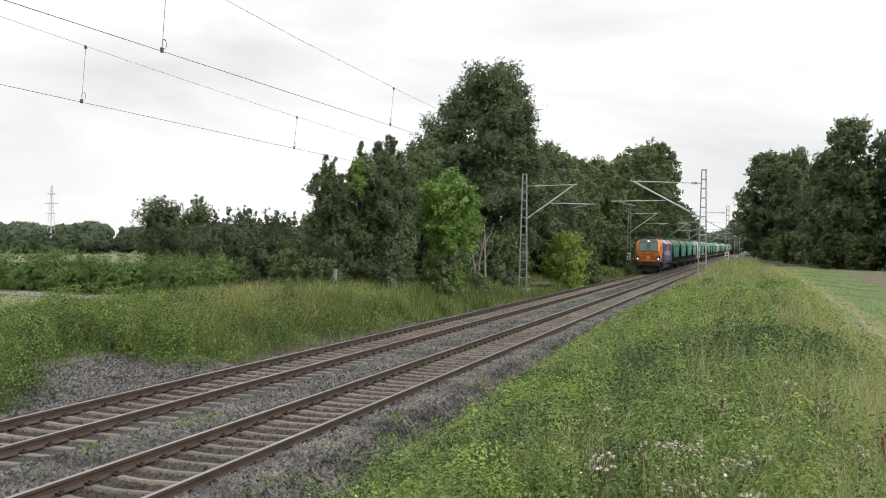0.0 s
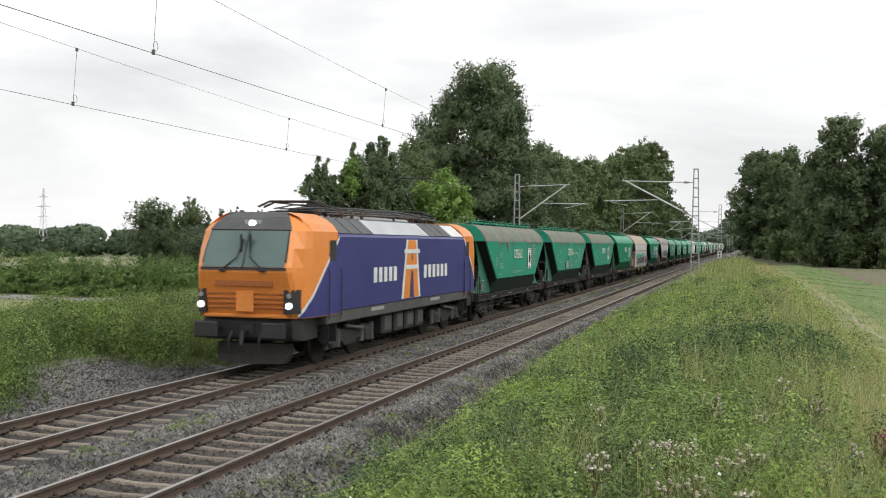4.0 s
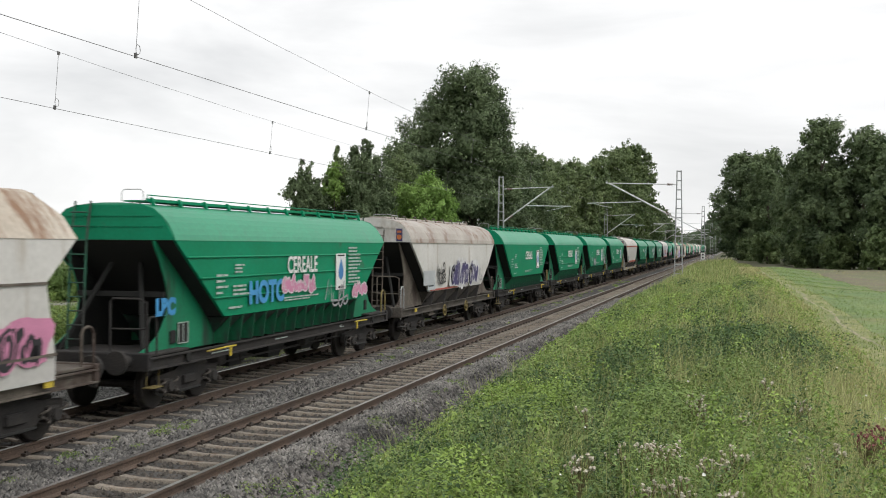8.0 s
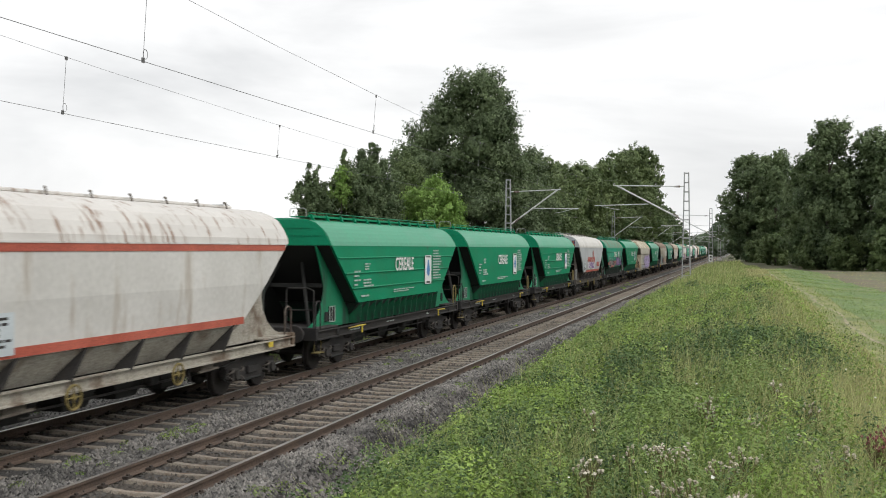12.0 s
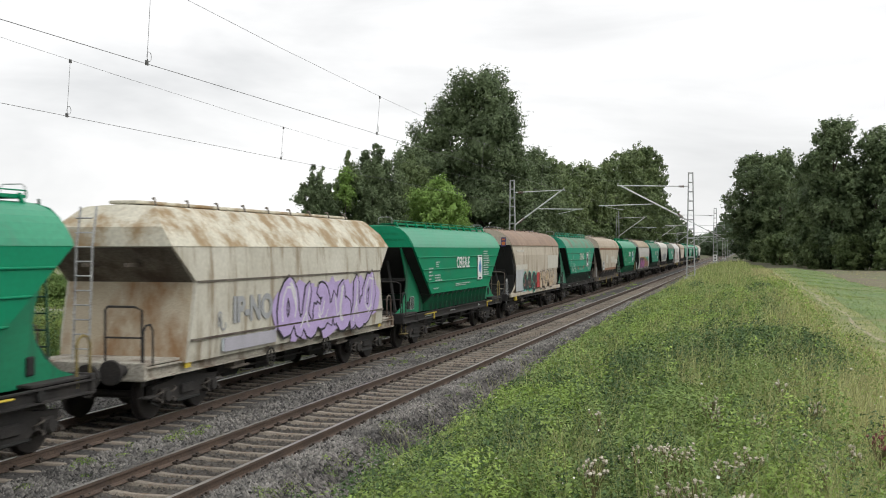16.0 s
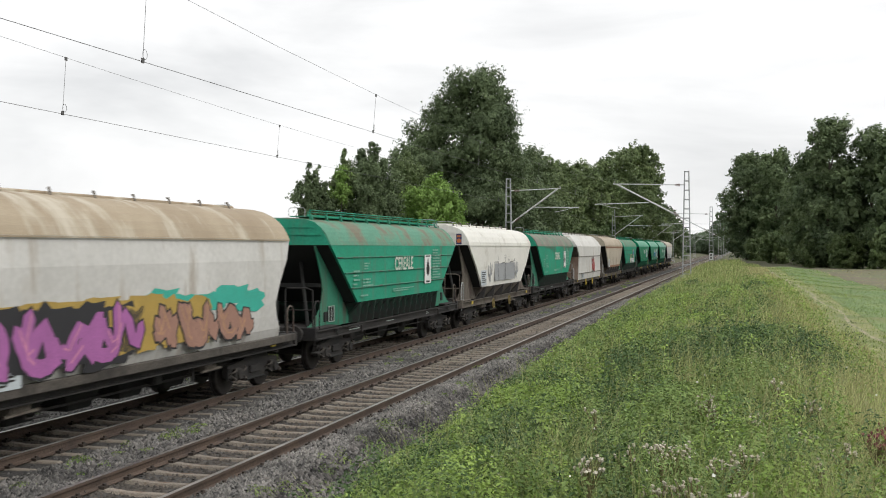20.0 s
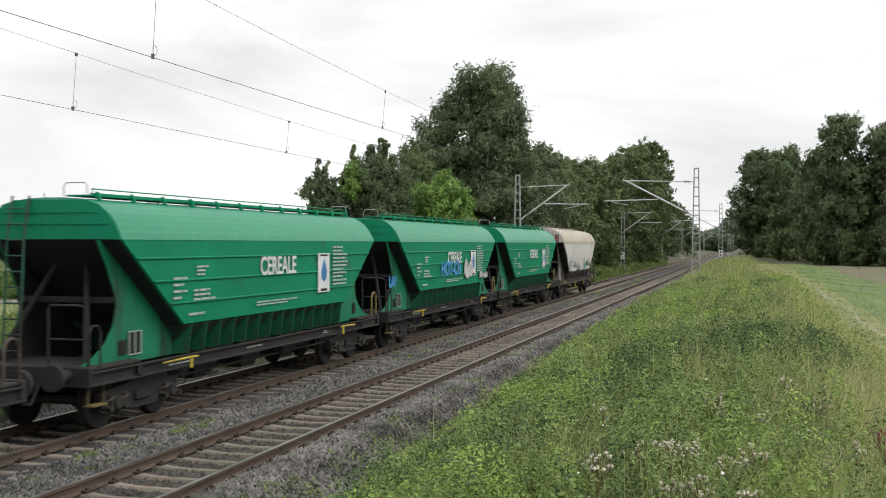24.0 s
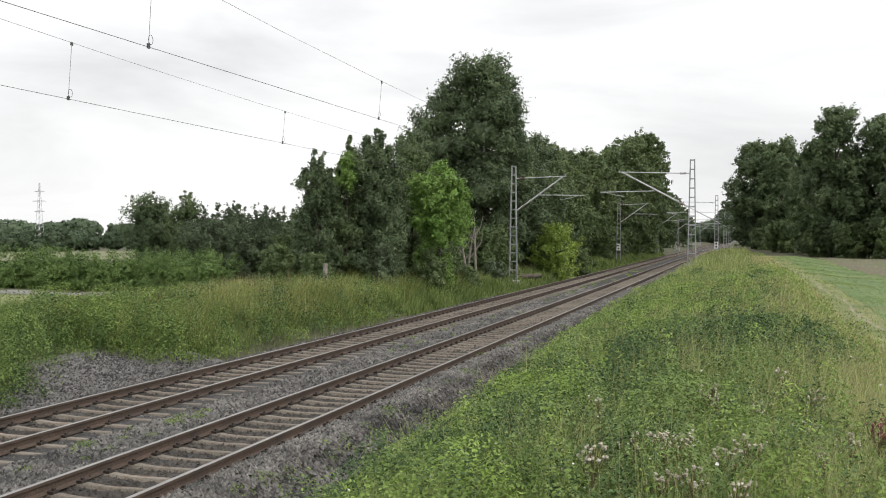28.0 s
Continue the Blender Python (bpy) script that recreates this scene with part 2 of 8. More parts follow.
bed_x = list(np.arange(-14.4, -5.25, 0.14))
bed_y = sorted(set(np.round(list(np.arange(4, 46, 0.14)) + list(np.arange(46, 110, 0.7)) + list(np.geomspace(110, 1500, 16)) + [-620, -100, -20, -4], 2)))
ballast = new("ballast_bed", sheet("ballast_bed", bed_x, bed_y, 0.0, BALLAST,
              lambda x, y: bed_z(x, y) + np.where((y > 4) & (y < 46), 0.018 * np.random.RandomState(3).rand(*x.shape), 0.0), smooth=False))
tagged(ballast, "grey broken-stone ballast bed under two tracks", "ballast", kind="structure")


def bank_edge(y):
    """Where the plants of the bank begin above the stones of the shoulder."""
    return np.interp(y, [7, 12, 15, 20, 33, 60], [-3.25, -3.7, -4.05, -4.45, -4.95, -5.2])


def stones(name, count, x0, x1, y0, y1, size, seed, material=STONE, skip=(), drop=0.0):
    """Angular stones strewn over the bed, denser near by; none in the strips of skip."""
    r = np.random.RandomState(seed)
    x, y = r.uniform(x0, x1, count), y0 * (y1 / y0) ** r.rand(count)
    for a, b in skip:
        out = (x > a) & (x < b)
        x, y = x[~out], y[~out]
    count = len(x)
    z = np.where((x < -13.8) | (x > -5.9), np.maximum(bed_z(x, y), ground_z(x, y) + np.where(x < -13.8, 0.03, 0.0)), bed_z(x, y))
    s = size * r.uniform(0.6, 1.3, (count, 1, 1)) * (1 + 0.02 * (y - y0))[:, None, None] ** 0.5
    octa = np.array([(1, 0, 0), (0, 1, 0), (-1, 0, 0), (0, -1, 0), (0, 0, 1), (0, 0, -0.6)], float)[None] * r.uniform(0.55, 1.2, (count, 6, 1))
    a = r.uniform(0, 6.28, count)
    c, si = np.cos(a)[:, None], np.sin(a)[:, None]
    p = octa * s
    tilt = r.uniform(-0.5, 0.5, (count, 1))
    px, py, pz = p[..., 0] * c - p[..., 1] * si, p[..., 0] * si + p[..., 1] * c, p[..., 2] + p[..., 0] * tilt
    v = np.stack([px + x[:, None], py + y[:, None], pz + z[:, None] + size * 0.42 - drop], 2).reshape(-1, 3)
    tri = np.array([(0, 1, 4), (1, 2, 4), (2, 3, 4), (3, 0, 4)])
    f = (np.arange(count)[:, None, None] * 6 + tri[None]).reshape(-1, 3)
    return raw_mesh(name, v, f, material)


DARK_STONE = surface("dark_ballast_stone", (0.034, 0.031, 0.029), (0.138, 0.128, 0.118), scale=0.9, rough=0.9, bump=0.3, fine=30.0, islands=0.9)
shoulder = new("shoulder_stones", stones("shoulder_stones", 42000, -6.45, -3.6, 7.0, 60.0, 0.046, 8, DARK_STONE))
tagged(shoulder, "dark coarse ballast stones on the track shoulder", "ballast", kind="stuff")
CRIB_STONE = surface("oily_brown_ballast_stone", (0.042, 0.036, 0.030), (0.090, 0.078, 0.066), scale=0.9, rough=0.85, bump=0.3, fine=30.0, islands=0.5)
for c in (NEAR, FAR):
    tagged(new("crib_stones", stones("crib_stones", 10000, c - 0.7, c + 0.7, 6.0, 70.0, 0.032, 25, CRIB_STONE)), "oily brown ballast stones between the rails", "ballast", kind="stuff")
PALE_STONE = surface("pale_ballast_stone", (0.095, 0.091, 0.084), (0.22, 0.208, 0.19), scale=0.9, rough=0.9, bump=0.3, fine=30.0, islands=0.5)
tagged(new("pale_stones", stones("pale_stones", 9000, -7.05, -6.3, 8.0, 70.0, 0.042, 18, PALE_STONE)), "paler dusty ballast stones beside the rail", "ballast", kind="stuff")
tagged(new("pale_stones", stones("pale_stones", 6000, -10.2, -9.0, 8.0, 70.0, 0.040, 19, PALE_STONE)), "paler dusty ballast stones between the tracks", "ballast", kind="stuff")
bay_stones = stones("bay_stones", 5000, -16.0, -13.9, 18.0, 27.0, 0.034, 6)
loose = new("ballast_stones", stones("ballast_stones", 52000, -14.1, -5.5, 8.0, 60.0, 0.040, 5, skip=[(NEAR - 0.7, NEAR + 0.7), (FAR - 0.7, FAR + 1.34)]))
tagged(new("sleeper_end_stones", stones("sleeper_end_stones", 6500, FAR + 0.8, FAR + 1.34, 8.0, 60.0, 0.036, 31, drop=0.035)), "sunken grey stones round the sleeper ends", "ballast", kind="stuff")
tagged(loose, "loose angular grey ballast stones", "ballast", kind="stuff")
tagged(new("bay_stones", bay_stones), "loose grey stones beside the track", "ballast", kind="stuff")

SLEEPER = Shape()
SLEEPER.loft([[(x, -w, -0.33), (x, w, -0.33), (x, w * 0.50, h), (x, w * 0.42, h + 0.012), (x, -w * 0.42, h + 0.012), (x, -w * 0.50, h)]
              for x, w, h in ((-1.30, 0.13, -0.185), (-1.27, 0.15, -0.172), (-0.55, 0.145, -0.172), (-0.3, 0.115, -0.192), (0.3, 0.115, -0.192), (0.55, 0.145, -0.172), (1.27, 0.15, -0.172), (1.30, 0.13, -0.185))])
sleeper_mesh = SLEEPER.mesh("sleeper", CONCRETE)


def rail_ring(x, y):
    h = [(-0.036, 0.0), (0.036, 0.0), (0.037, -0.012), (0.036, -0.04), (0.011, -0.052), (0.010, -0.125), (0.03, -0.14), (0.075, -0.152), (0.075, -0.163),
         (-0.075, -0.163), (-0.075, -0.152), (-0.03, -0.14), (-0.010, -0.125), (-0.011, -0.052), (-0.036, -0.04), (-0.037, -0.012)]
    return [(x + a, y, b) for a, b in h]


def track(name, xc, first):
    base = tagged(new(name), "railway track of brown rails on pale concrete sleepers", "railway track", group="railway tracks", kind="structure")
    base.location = (xc, 0, 0)
    for side in (-GAUGE, GAUGE):
        me = Shape().loft([rail_ring(0, y) for y in (-620, -60, 0, 20, 60, 200, 600, 1500)]).mesh("rail", RAIL_SIDE)
        me.materials.append(RAIL_TOP)
        for pl in me.polygons:
            if pl.normal.z > 0.9 and pl.center.z > -0.01:
                pl.material_index = 1
        part("rail", me, None, base, "brown rusty rail with a worn bright head", pose(side, 0, 0))
    clips = Shape()
    for k in range(150):
        y = first + 0.6285 * k
        part("sleeper", sleeper_mesh, None, base, at=pose(0, y, 0, 0, 0, random.uniform(-0.4, 0.4)))
        for side in (-GAUGE, GAUGE):
            for d in (-0.105, 0.105):
                clips.box((side + d, y, -0.145), (0.09, 0.13, 0.05))
                clips.box((side + d * 1.1, y, -0.115), (0.035, 0.05, 0.05))
    part("rail_fastenings", clips, IRON, base, "dark iron rail clips")["kind"] = "stuff"
    rest = Shape()
    for k in list(range(-700, 0)) + list(range(150, 900)):
        rest.box((0, first + 0.6285 * k, -0.25), (2.58, 0.26, 0.15))
    part("distant_sleepers", rest, CONCRETE, base)["kind"] = "stuff"
    return base


track("track_near", NEAR, 4.35)
track("track_far", FAR, 4.55)

# ---- overhead line ----
GALV = surface("galvanised_steel", (0.30, 0.31, 0.31), (0.44, 0.45, 0.45), scale=2.0, rough=0.6, metal=0.35, bump=0.05, fine=25.0)
GALV_PALE = surface("pale_galvanised_tube", (0.55, 0.56, 0.56), (0.68, 0.69, 0.69), scale=3.0, rough=0.5, metal=0.25, bump=0.03)
WIRE = surface("dark_copper_wire", (0.09, 0.09, 0.092), (0.14, 0.138, 0.135), scale=4.0, rough=0.6, metal=0.3, bump=0.0)
INSUL = surface("brown_insulator", (0.10, 0.045, 0.03), (0.14, 0.065, 0.04), scale=5.0, rough=0.3, bump=0.0)
SIGN_WHITE = surface("white_sign_enamel", (0.74, 0.74, 0.72), (0.82, 0.82, 0.80), scale=3.0, rough=0.45, bump=0.02, detail=0.06)
SIGN_BLACK = surface("black_sign_paint", (0.02, 0.02, 0.02), (0.035, 0.035, 0.035), scale=3.0, rough=0.5, bump=0.0)
FOOT = surface("mast_foot_concrete", (0.30, 0.29, 0.27), (0.40, 0.39, 0.37), scale=3.0, rough=0.9, bump=0.3)


def mast(x, y, base_z, top, track_x, arm_z, contact_z, stagger, plate=False, chord=0.15, brace_down=2.3):
    """A lattice mast with a cantilever that reaches over one track."""
    thing = tagged(new("catenary_mast"), "grey galvanised lattice mast with a cantilever over the track", "catenary mast", group="catenary masts")
    thing.location = (x, y, base_z)
    h = top - base_z
    part("foot", Shape().box((0, 0, 0.0), (0.8, 0.8, 0.7), 0.05), FOOT, thing, "concrete foot")
    wb, wt = 0.26, 0.13
    for sx in (-1, 1):
        part("chord", Shape().loft([[(sx * w + a, b, z) for a, b in ((-0.036, -0.08), (0.036, -0.08), (0.036, 0.08), (-0.036, 0.08))] for z, w in ((0.2, wb), (h, wt))]), GALV, thing)
    n = int(h / 0.62)
    for k in range(n + 1):
        z = 0.45 + (h - 0.5) * k / n
        w = wb + (wt - wb) * z / h
        part("batten", Shape().box((0, 0.0, z), (2 * w - 0.08, 0.16, 0.07)), GALV, thing)
    s = 1 if track_x > x else -1
    reach = abs(track_x - x)
    top_z, low_z, reg_z = arm_z - base_z, arm_z - base_z - brace_down, contact_z - base_z + 0.28
    tip = (s * (reach + 0.1), 0, top_z)
    part("top_tube", Shape().tube([(s * 0.1, 0, top_z - 0.12), tip], 0.032, 8), GALV_PALE, thing)
    part("bracket_tube", Shape().tube([(s * 0.2, 0, low_z), (s * (reach * 0.97), 0, top_z - 0.02)], 0.05, 8), GALV_PALE, thing)
    part("registration_tube", Shape().tube([(s * reach * 0.52, 0, low_z + (top_z - low_z) * 0.46), (s * (reach + 1.3), 0, reg_z)], 0.03, 8), GALV_PALE, thing)
    part("steady_arm", Shape().tube([(s * (reach + 0.9), 0, reg_z - 0.02), (s * (reach + 0.2), 0.0, reg_z - 0.2), (s * reach + stagger, 0, reg_z - 0.28)], 0.016, 6), GALV_PALE, thing)
    for za, xa in ((top_z - 0.12, 0.45), (low_z + 0.15, 0.5)):
        ins = Shape()
        for k in range(5):
            ins.disc((s * (xa + 0.07 * k), 0, za + (0.0 if za == top_z - 0.12 else 0.06 * k)), "x", 0.085, 0.03, 10)
        part("insulator", ins, INSUL, thing, "brown ribbed insulator")
    part("clamp", Shape().tube([tip, (s * reach, 0, top_z + 0.16)], 0.03, 6), GALV, thing)
    if plate:
        sign = part("number_plate", Shape().box((0, -0.2, 0.25 + plate), (0.46, 0.02, 0.82), 0.008), SIGN_WHITE, thing, "white enamel plate with dark bars")
        for dz in (0.18, -0.18):
            part("bar", Shape().box((0, -0.216, 0.25 + plate + dz), (0.2, 0.008, 0.2)), SIGN_BLACK, sign)
    return thing


for i, y in enumerate(MAST_Y):
    zl, zr = float(ground_z(-15.0, y)), float(ground_z(-3.26, y))
    mast(-15.0, y, zl, 7.86, FAR, 7.12, 5.55, -0.3 if i % 2 else 0.3, plate=1.7 if i == 2 else False)
    mast(-3.26, y, zr, 8.13, NEAR, 7.35, 5.75, 0.3 if i % 2 else -0.3, plate=0.62 if i == 2 else False)


def overhead(name, xc, contact_z, mess_top, mess_mid, droppers, sign=1):
    """Contact wire, messenger wire and droppers of one track, span by span."""
    line = tagged(new(name), "dark overhead contact line with droppers above the track", "overhead line", group="overhead lines")
    line.location = (xc, 0, 0)
    stops = (-62.0,) + MAST_Y + (450.0, 520.0)
    con, mess = [], []
    for a, b in zip(stops, stops[1:]):
        i = stops.index(a)
        for k in range(12):
            u = k / 12
            y = a + (b - a) * u
            sx = sign * (0.3 if i % 2 else -0.3) * (1 - 2 * u)
            con.append((sx, y, contact_z))
            mess.append((sx + 0.07, y, mess_mid + (mess_top - mess_mid) * (2 * u - 1) ** 2))
    part("contact_wire", Shape().tube(con, 0.0048, 6), WIRE, line)
    part("messenger_wire", Shape().tube(mess, 0.0033, 6), WIRE, line)
    cy, my = np.array(con), np.array(mess)
    for y in droppers:
        c = Vector((np.interp(y, cy[:, 1], cy[:, 0]), y, contact_z))
        m = Vector((np.interp(y, my[:, 1], my[:, 0]), y, np.interp(y, my[:, 1], my[:, 2])))
        d = part("dropper", Shape().tube([c, c.lerp(m, 0.5), m], 0.0036, 5), WIRE, line)
        part("clamp", Shape().box(c + Vector((0, 0, 0.015)), (0.02, 0.06, 0.07)), WIRE, d)
        part("clamp", Shape().box(m - Vector((0, 0, 0.02)), (0.02, 0.06, 0.06)), WIRE, d)
        ring = [c + Vector((0.0, 0.06 + 0.06 * math.cos(u), 0.11 + 0.07 * math.sin(u))) for u in [2 * math.pi * k / 10 for k in range(11)]]
        part("loop", Shape().tube(ring, 0.004, 4), WIRE, d)
    return line


overhead("overhead_line", NEAR, 5.80, 7.66, 6.50, [13.4, 23.0, 32.8, 42.6, 52.4, 62.0, 80.0, 90.0, 100.0, 110.0, 120.0, 3.4, -6.0], -1)
overhead("overhead_line", FAR, 5.525, 7.05, 6.27, [16.3, 25.5, 34.7, 43.8, 52.9, 62.0, 80.0, 89.0, 98.0, 107.0, 116.0, 125.0, 7.6, -3.0])

# ---- trees and bushes ----
BARK = surface("grey_brown_bark", (0.07, 0.055, 0.042), (0.12, 0.10, 0.08), scale=2.0, rough=0.95, bump=0.7, fine=18.0)
LEAF_DARK = foliage("dark_broad_leaves", (0.092, 0.130, 0.066), (0.19, 0.25, 0.126))
LEAF_OAK = foliage("oak_leaves", (0.108, 0.151, 0.063), (0.208, 0.27, 0.119))
LEAF_MID = foliage("ash_leaves", (0.102, 0.150, 0.060), (0.205, 0.262, 0.112))
LEAF_LIGHT = foliage("bright_young_leaves", (0.165, 0.285, 0.06), (0.275, 0.41, 0.115))
LEAF_YELLOW = foliage("yellowish_leaves", (0.26, 0.36, 0.075), (0.39, 0.49, 0.125))
LEAF_GREY = foliage("greyish_willow_leaves", (0.098, 0.132, 0.076), (0.20, 0.25, 0.14))


def leaf_quads(r, centre, normal, size, stretch=1.5, wide=0.42):
    """Rhombic leaves at the centres, turned about their normals at random."""
    n = len(centre)
    rnd = r.normal(size=(n, 3))
    a = np.cross(normal, rnd)
    a /= np.linalg.norm(a, axis=1, keepdims=True) + 1e-9
    b = np.cross(normal, a)
    s = (size * r.uniform(0.6, 1.35, n))[:, None]
    bend = normal * s * 0.18
    v = np.stack([centre + a * s * 0.5 * stretch, centre + b * s * wide + bend, centre - a * s * 0.5 * stretch, centre - b * s * wide + bend], 1).reshape(-1, 3)
    q = np.arange(n * 4).reshape(n, 4)
    return v, q


def leaf_tris(r, centre, normal, size, stretch=1.5):
    """Pointed leaves of one triangle each, for crowns that stay some way off."""
    n = len(centre)
    a = np.cross(normal, r.normal(size=(n, 3)))
    a /= np.linalg.norm(a, axis=1, keepdims=True) + 1e-9
    b = np.cross(normal, a)
    s = (size * r.uniform(0.65, 1.35, n))[:, None]
    v = np.stack([centre + a * s * 0.62 * stretch, centre - a * s * 0.4 * stretch + b * s * 0.5, centre - a * s * 0.4 * stretch - b * s * 0.5], 1).reshape(-1, 3)
    return v, np.arange(n * 3).reshape(n, 3)


def unit(v):
    return v / (np.linalg.norm(v, axis=-1, keepdims=True) + 1e-9)


def crown_mesh(name, lobes, count, leaf, material, seed, core=0.5, per=16, lift=0.35, reach=0.75, sub=11):
    """Masses of leaves: each lobe (x, y, z, rx, rz) carries smaller tufts over its outside, and each tuft carries sprays of leaves that face outwards, round a dim inner mass; lift turns the sprays upwards."""
    r = np.random.RandomState(seed)
    count, leaf = int(count * 1.55), leaf * 0.68
    L = np.array(lobes, float)
    k = np.repeat(np.arange(len(L)), np.where(L[:, 3] > 0.3, sub, 8))
    d = unit(r.normal(size=(len(k), 3)) * np.array([1, 1, 0.85]) + np.array([0, 0, 0.22]))
    rad = np.stack([L[k, 3], L[k, 3], L[k, 4]], 1)
    small = (L[k, 3] <= 0.3)[:, None]
    T = L[k, :3] + np.where(small, np.array([0.0, 0.0, 1.0]) * rad * r.uniform(-1, 1, (len(k), 1)) + d * 0.04, d * rad * r.uniform(0.55, 0.95, (len(k), 1)))
    tr = np.clip(0.42 * L[k, 3] * r.uniform(0.6, 1.3, len(k)), 0.05, 1.6)
    w = np.where(small[:, 0], 0.03, tr ** 2 + 0.008)
    pick = r.choice(len(T), size=max(6, count // per), p=w / w.sum())
    m = len(pick)
    e = unit(r.normal(size=(m, 3)) + d[pick] * 0.8 + np.array([0, 0, 0.15]))
    root = T[pick] + e * (tr[pick] * r.uniform(0.25, 1.0, m))[:, None]
    axis = unit(e * 0.6 + d[pick] * 0.4 + np.array([0, 0, lift]) * r.uniform(0.3, 1.7, (m, 1)) + r.normal(size=(m, 3)) * 0.3)
    length = np.clip(np.sqrt(tr[pick] * 2.2), 0.4, 1.0) * reach * r.uniform(0.35, 1.1, m)
    u = r.uniform(0, 1, (m, per)) ** 0.8
    f = r.normal(size=(m, per, 3))
    thick = (0.26 * length[:, None] * (1.05 - 0.7 * u))[..., None]
    c = root[:, None] + axis[:, None] * (length[:, None] * u)[..., None] + f * thick
    nrm = unit(e[:, None] * 0.75 + f * 0.3 + r.normal(size=f.shape) * 0.42 + np.array([0, 0, 0.35])).reshape(-1, 3)
    v, q = leaf_tris(r, c.reshape(-1, 3), nrm, leaf)
    vs, ts, off = [v], [q], len(v)
    for x, y, z, rx, rz in lobes:
        if rx < 0.3:
            continue
        n = int(np.clip(26 * rx * rz / (4 * leaf * leaf) * 0.14, 60, 520)) if leaf < 0.5 else 800
        o = unit(r.normal(size=(n, 3)))
        cc = np.array([x, y, z]) + o * np.array([rx, rx, rz]) * core * r.uniform(0.85, 1.1, (n, 1))
        v, q = leaf_tris(r, cc, unit(o + 0.3 * r.normal(size=(n, 3))), np.full(n, min(0.62 * math.sqrt(rx * rz) * core, 3.2 * leaf if leaf < 0.5 else 1.5 * leaf)), 1.1)
        vs.append(v)
        ts.append(q + off)
        off += len(v)
    return raw_mesh(name, np.concatenate(vs), np.concatenate(ts), material)


def make_lobes(r, height, width, bottom, n, taper=0.55):
    """Lobes of a crown from its bottom to its top; narrower towards the top by taper."""
    out = []
    for k in range(n):
        u = (k + 0.5) / n
        z = bottom + (height - bottom) * u
        w = width * math.sin(math.pi * (0.16 + 0.80 * u)) ** 0.6 * (1 - 0.5 * taper * u)
        a = k * 2.4 + r.uniform(-0.5, 0.5)
        s = width * r.uniform(0.28, 0.46) * (1 - 0.25 * u)
        off = max(0.0, w - s * 0.8) * r.uniform(0.45, 1.0)
        out.append((off * math.cos(a), off * math.sin(a), min(z, height - s * 0.8), s, s * r.uniform(0.75, 1.0)))
    return out


def tree(x, y, height, width, leaf_mat, label, seed, bottom=0.25, n=14, count=6000, leaf=0.34, trunk=0.28, taper=0.55, category="tree", name="tree", lobes=None, base=None, lean=0.0, lift=0.35, reach=0.9):
    r = np.random.RandomState(seed)
    z0 = float(ground_z(x, y)) if base is None else base
    thing = tagged(new(name), label, category)
    thing.location = (x, y, z0 - 0.05)
    lobes = lobes or make_lobes(r, height, width, height * bottom, n, taper)
    top = height * 0.8
    s = Shape()
    path = [(lean * u * u * 2, 0.12 * math.sin(3 * u + seed), top * u) for u in (0, 0.04, 0.2, 0.45, 0.7, 1.0)]
    s.tube(path, [trunk * k for k in (1.35, 1.0, 0.85, 0.66, 0.42, 0.12)], 9)
    part("trunk", s, BARK, thing, "grey-brown trunk", smooth=True)
    for lx, ly, lz, rx, rz in [q for q in lobes if q[3] > 0.3][::4]:
        u = max(0.12, min(0.85, (lz - rz * 0.8) / top))
        q = Vector((lean * u * u * 2, 0, top * u))
        e = Vector((lx, ly, lz))
        m = q.lerp(e, 0.5) + Vector((0, 0, -0.06 * height * 0.3))
        part("limb", Shape().tube([q, m, e], [trunk * 0.38, trunk * 0.24, trunk * 0.06], 6), BARK, thing)
    part("crown", crown_mesh("crown", lobes, count, leaf, leaf_mat, seed, lift=lift, reach=reach), None, thing)
    return thing


TALL_OAK = "tall dark-green broadleaf tree behind the railway verge"
# the tall dark tree and the row behind it along the far side of the line: x, y, height, width, leaves, lobes, leaf size
ROW = [(-18.9, 79.0, 15.8, 5.3, LEAF_DARK, 52, 0.22, 44200), (-24.0, 77.0, 10.0, 3.8, LEAF_DARK, 36, 0.22, 25500), (-17.2, 88.0, 11.0, 4.2, LEAF_DARK, 32, 0.24, 22100),
       (-17.9, 99.0, 11.0, 4.0, LEAF_OAK, 32, 0.26, 18700), (-18.6, 112.0, 11.4, 4.2, LEAF_MID, 32, 0.28, 18700), (-17.8, 126.0, 12.2, 4.2, LEAF_MID, 32, 0.30, 18700),
       (-17.4, 141.0, 13.8, 4.8, LEAF_MID, 32, 0.33, 17000), (-16.6, 158.0, 17.0, 5.0, LEAF_OAK, 32, 0.33, 17000), (-16.0, 178.0, 20.0, 5.4, LEAF_MID, 32, 0.36, 17000),
       (-16.8, 200.0, 20.6, 5.6, LEAF_OAK, 28, 0.40, 15300), (-18.0, 228.0, 13.0, 6.0, LEAF_DARK, 28, 0.46, 13600), (-18.5, 262.0, 13.0, 6.5, LEAF_DARK, 28, 0.53, 11900),
       (-19.5, 305.0, 13.0, 7.5, LEAF_DARK, 28, 0.59, 11900), (-24.5, 100.0, 11.0, 4.6, LEAF_DARK, 28, 0.30, 13600), (-25.0, 125.0, 12.0, 5.0, LEAF_DARK, 28, 0.33, 13600), (-26.0, 160.0, 13.0, 6.0, LEAF_OAK, 28, 0.40, 13600)]
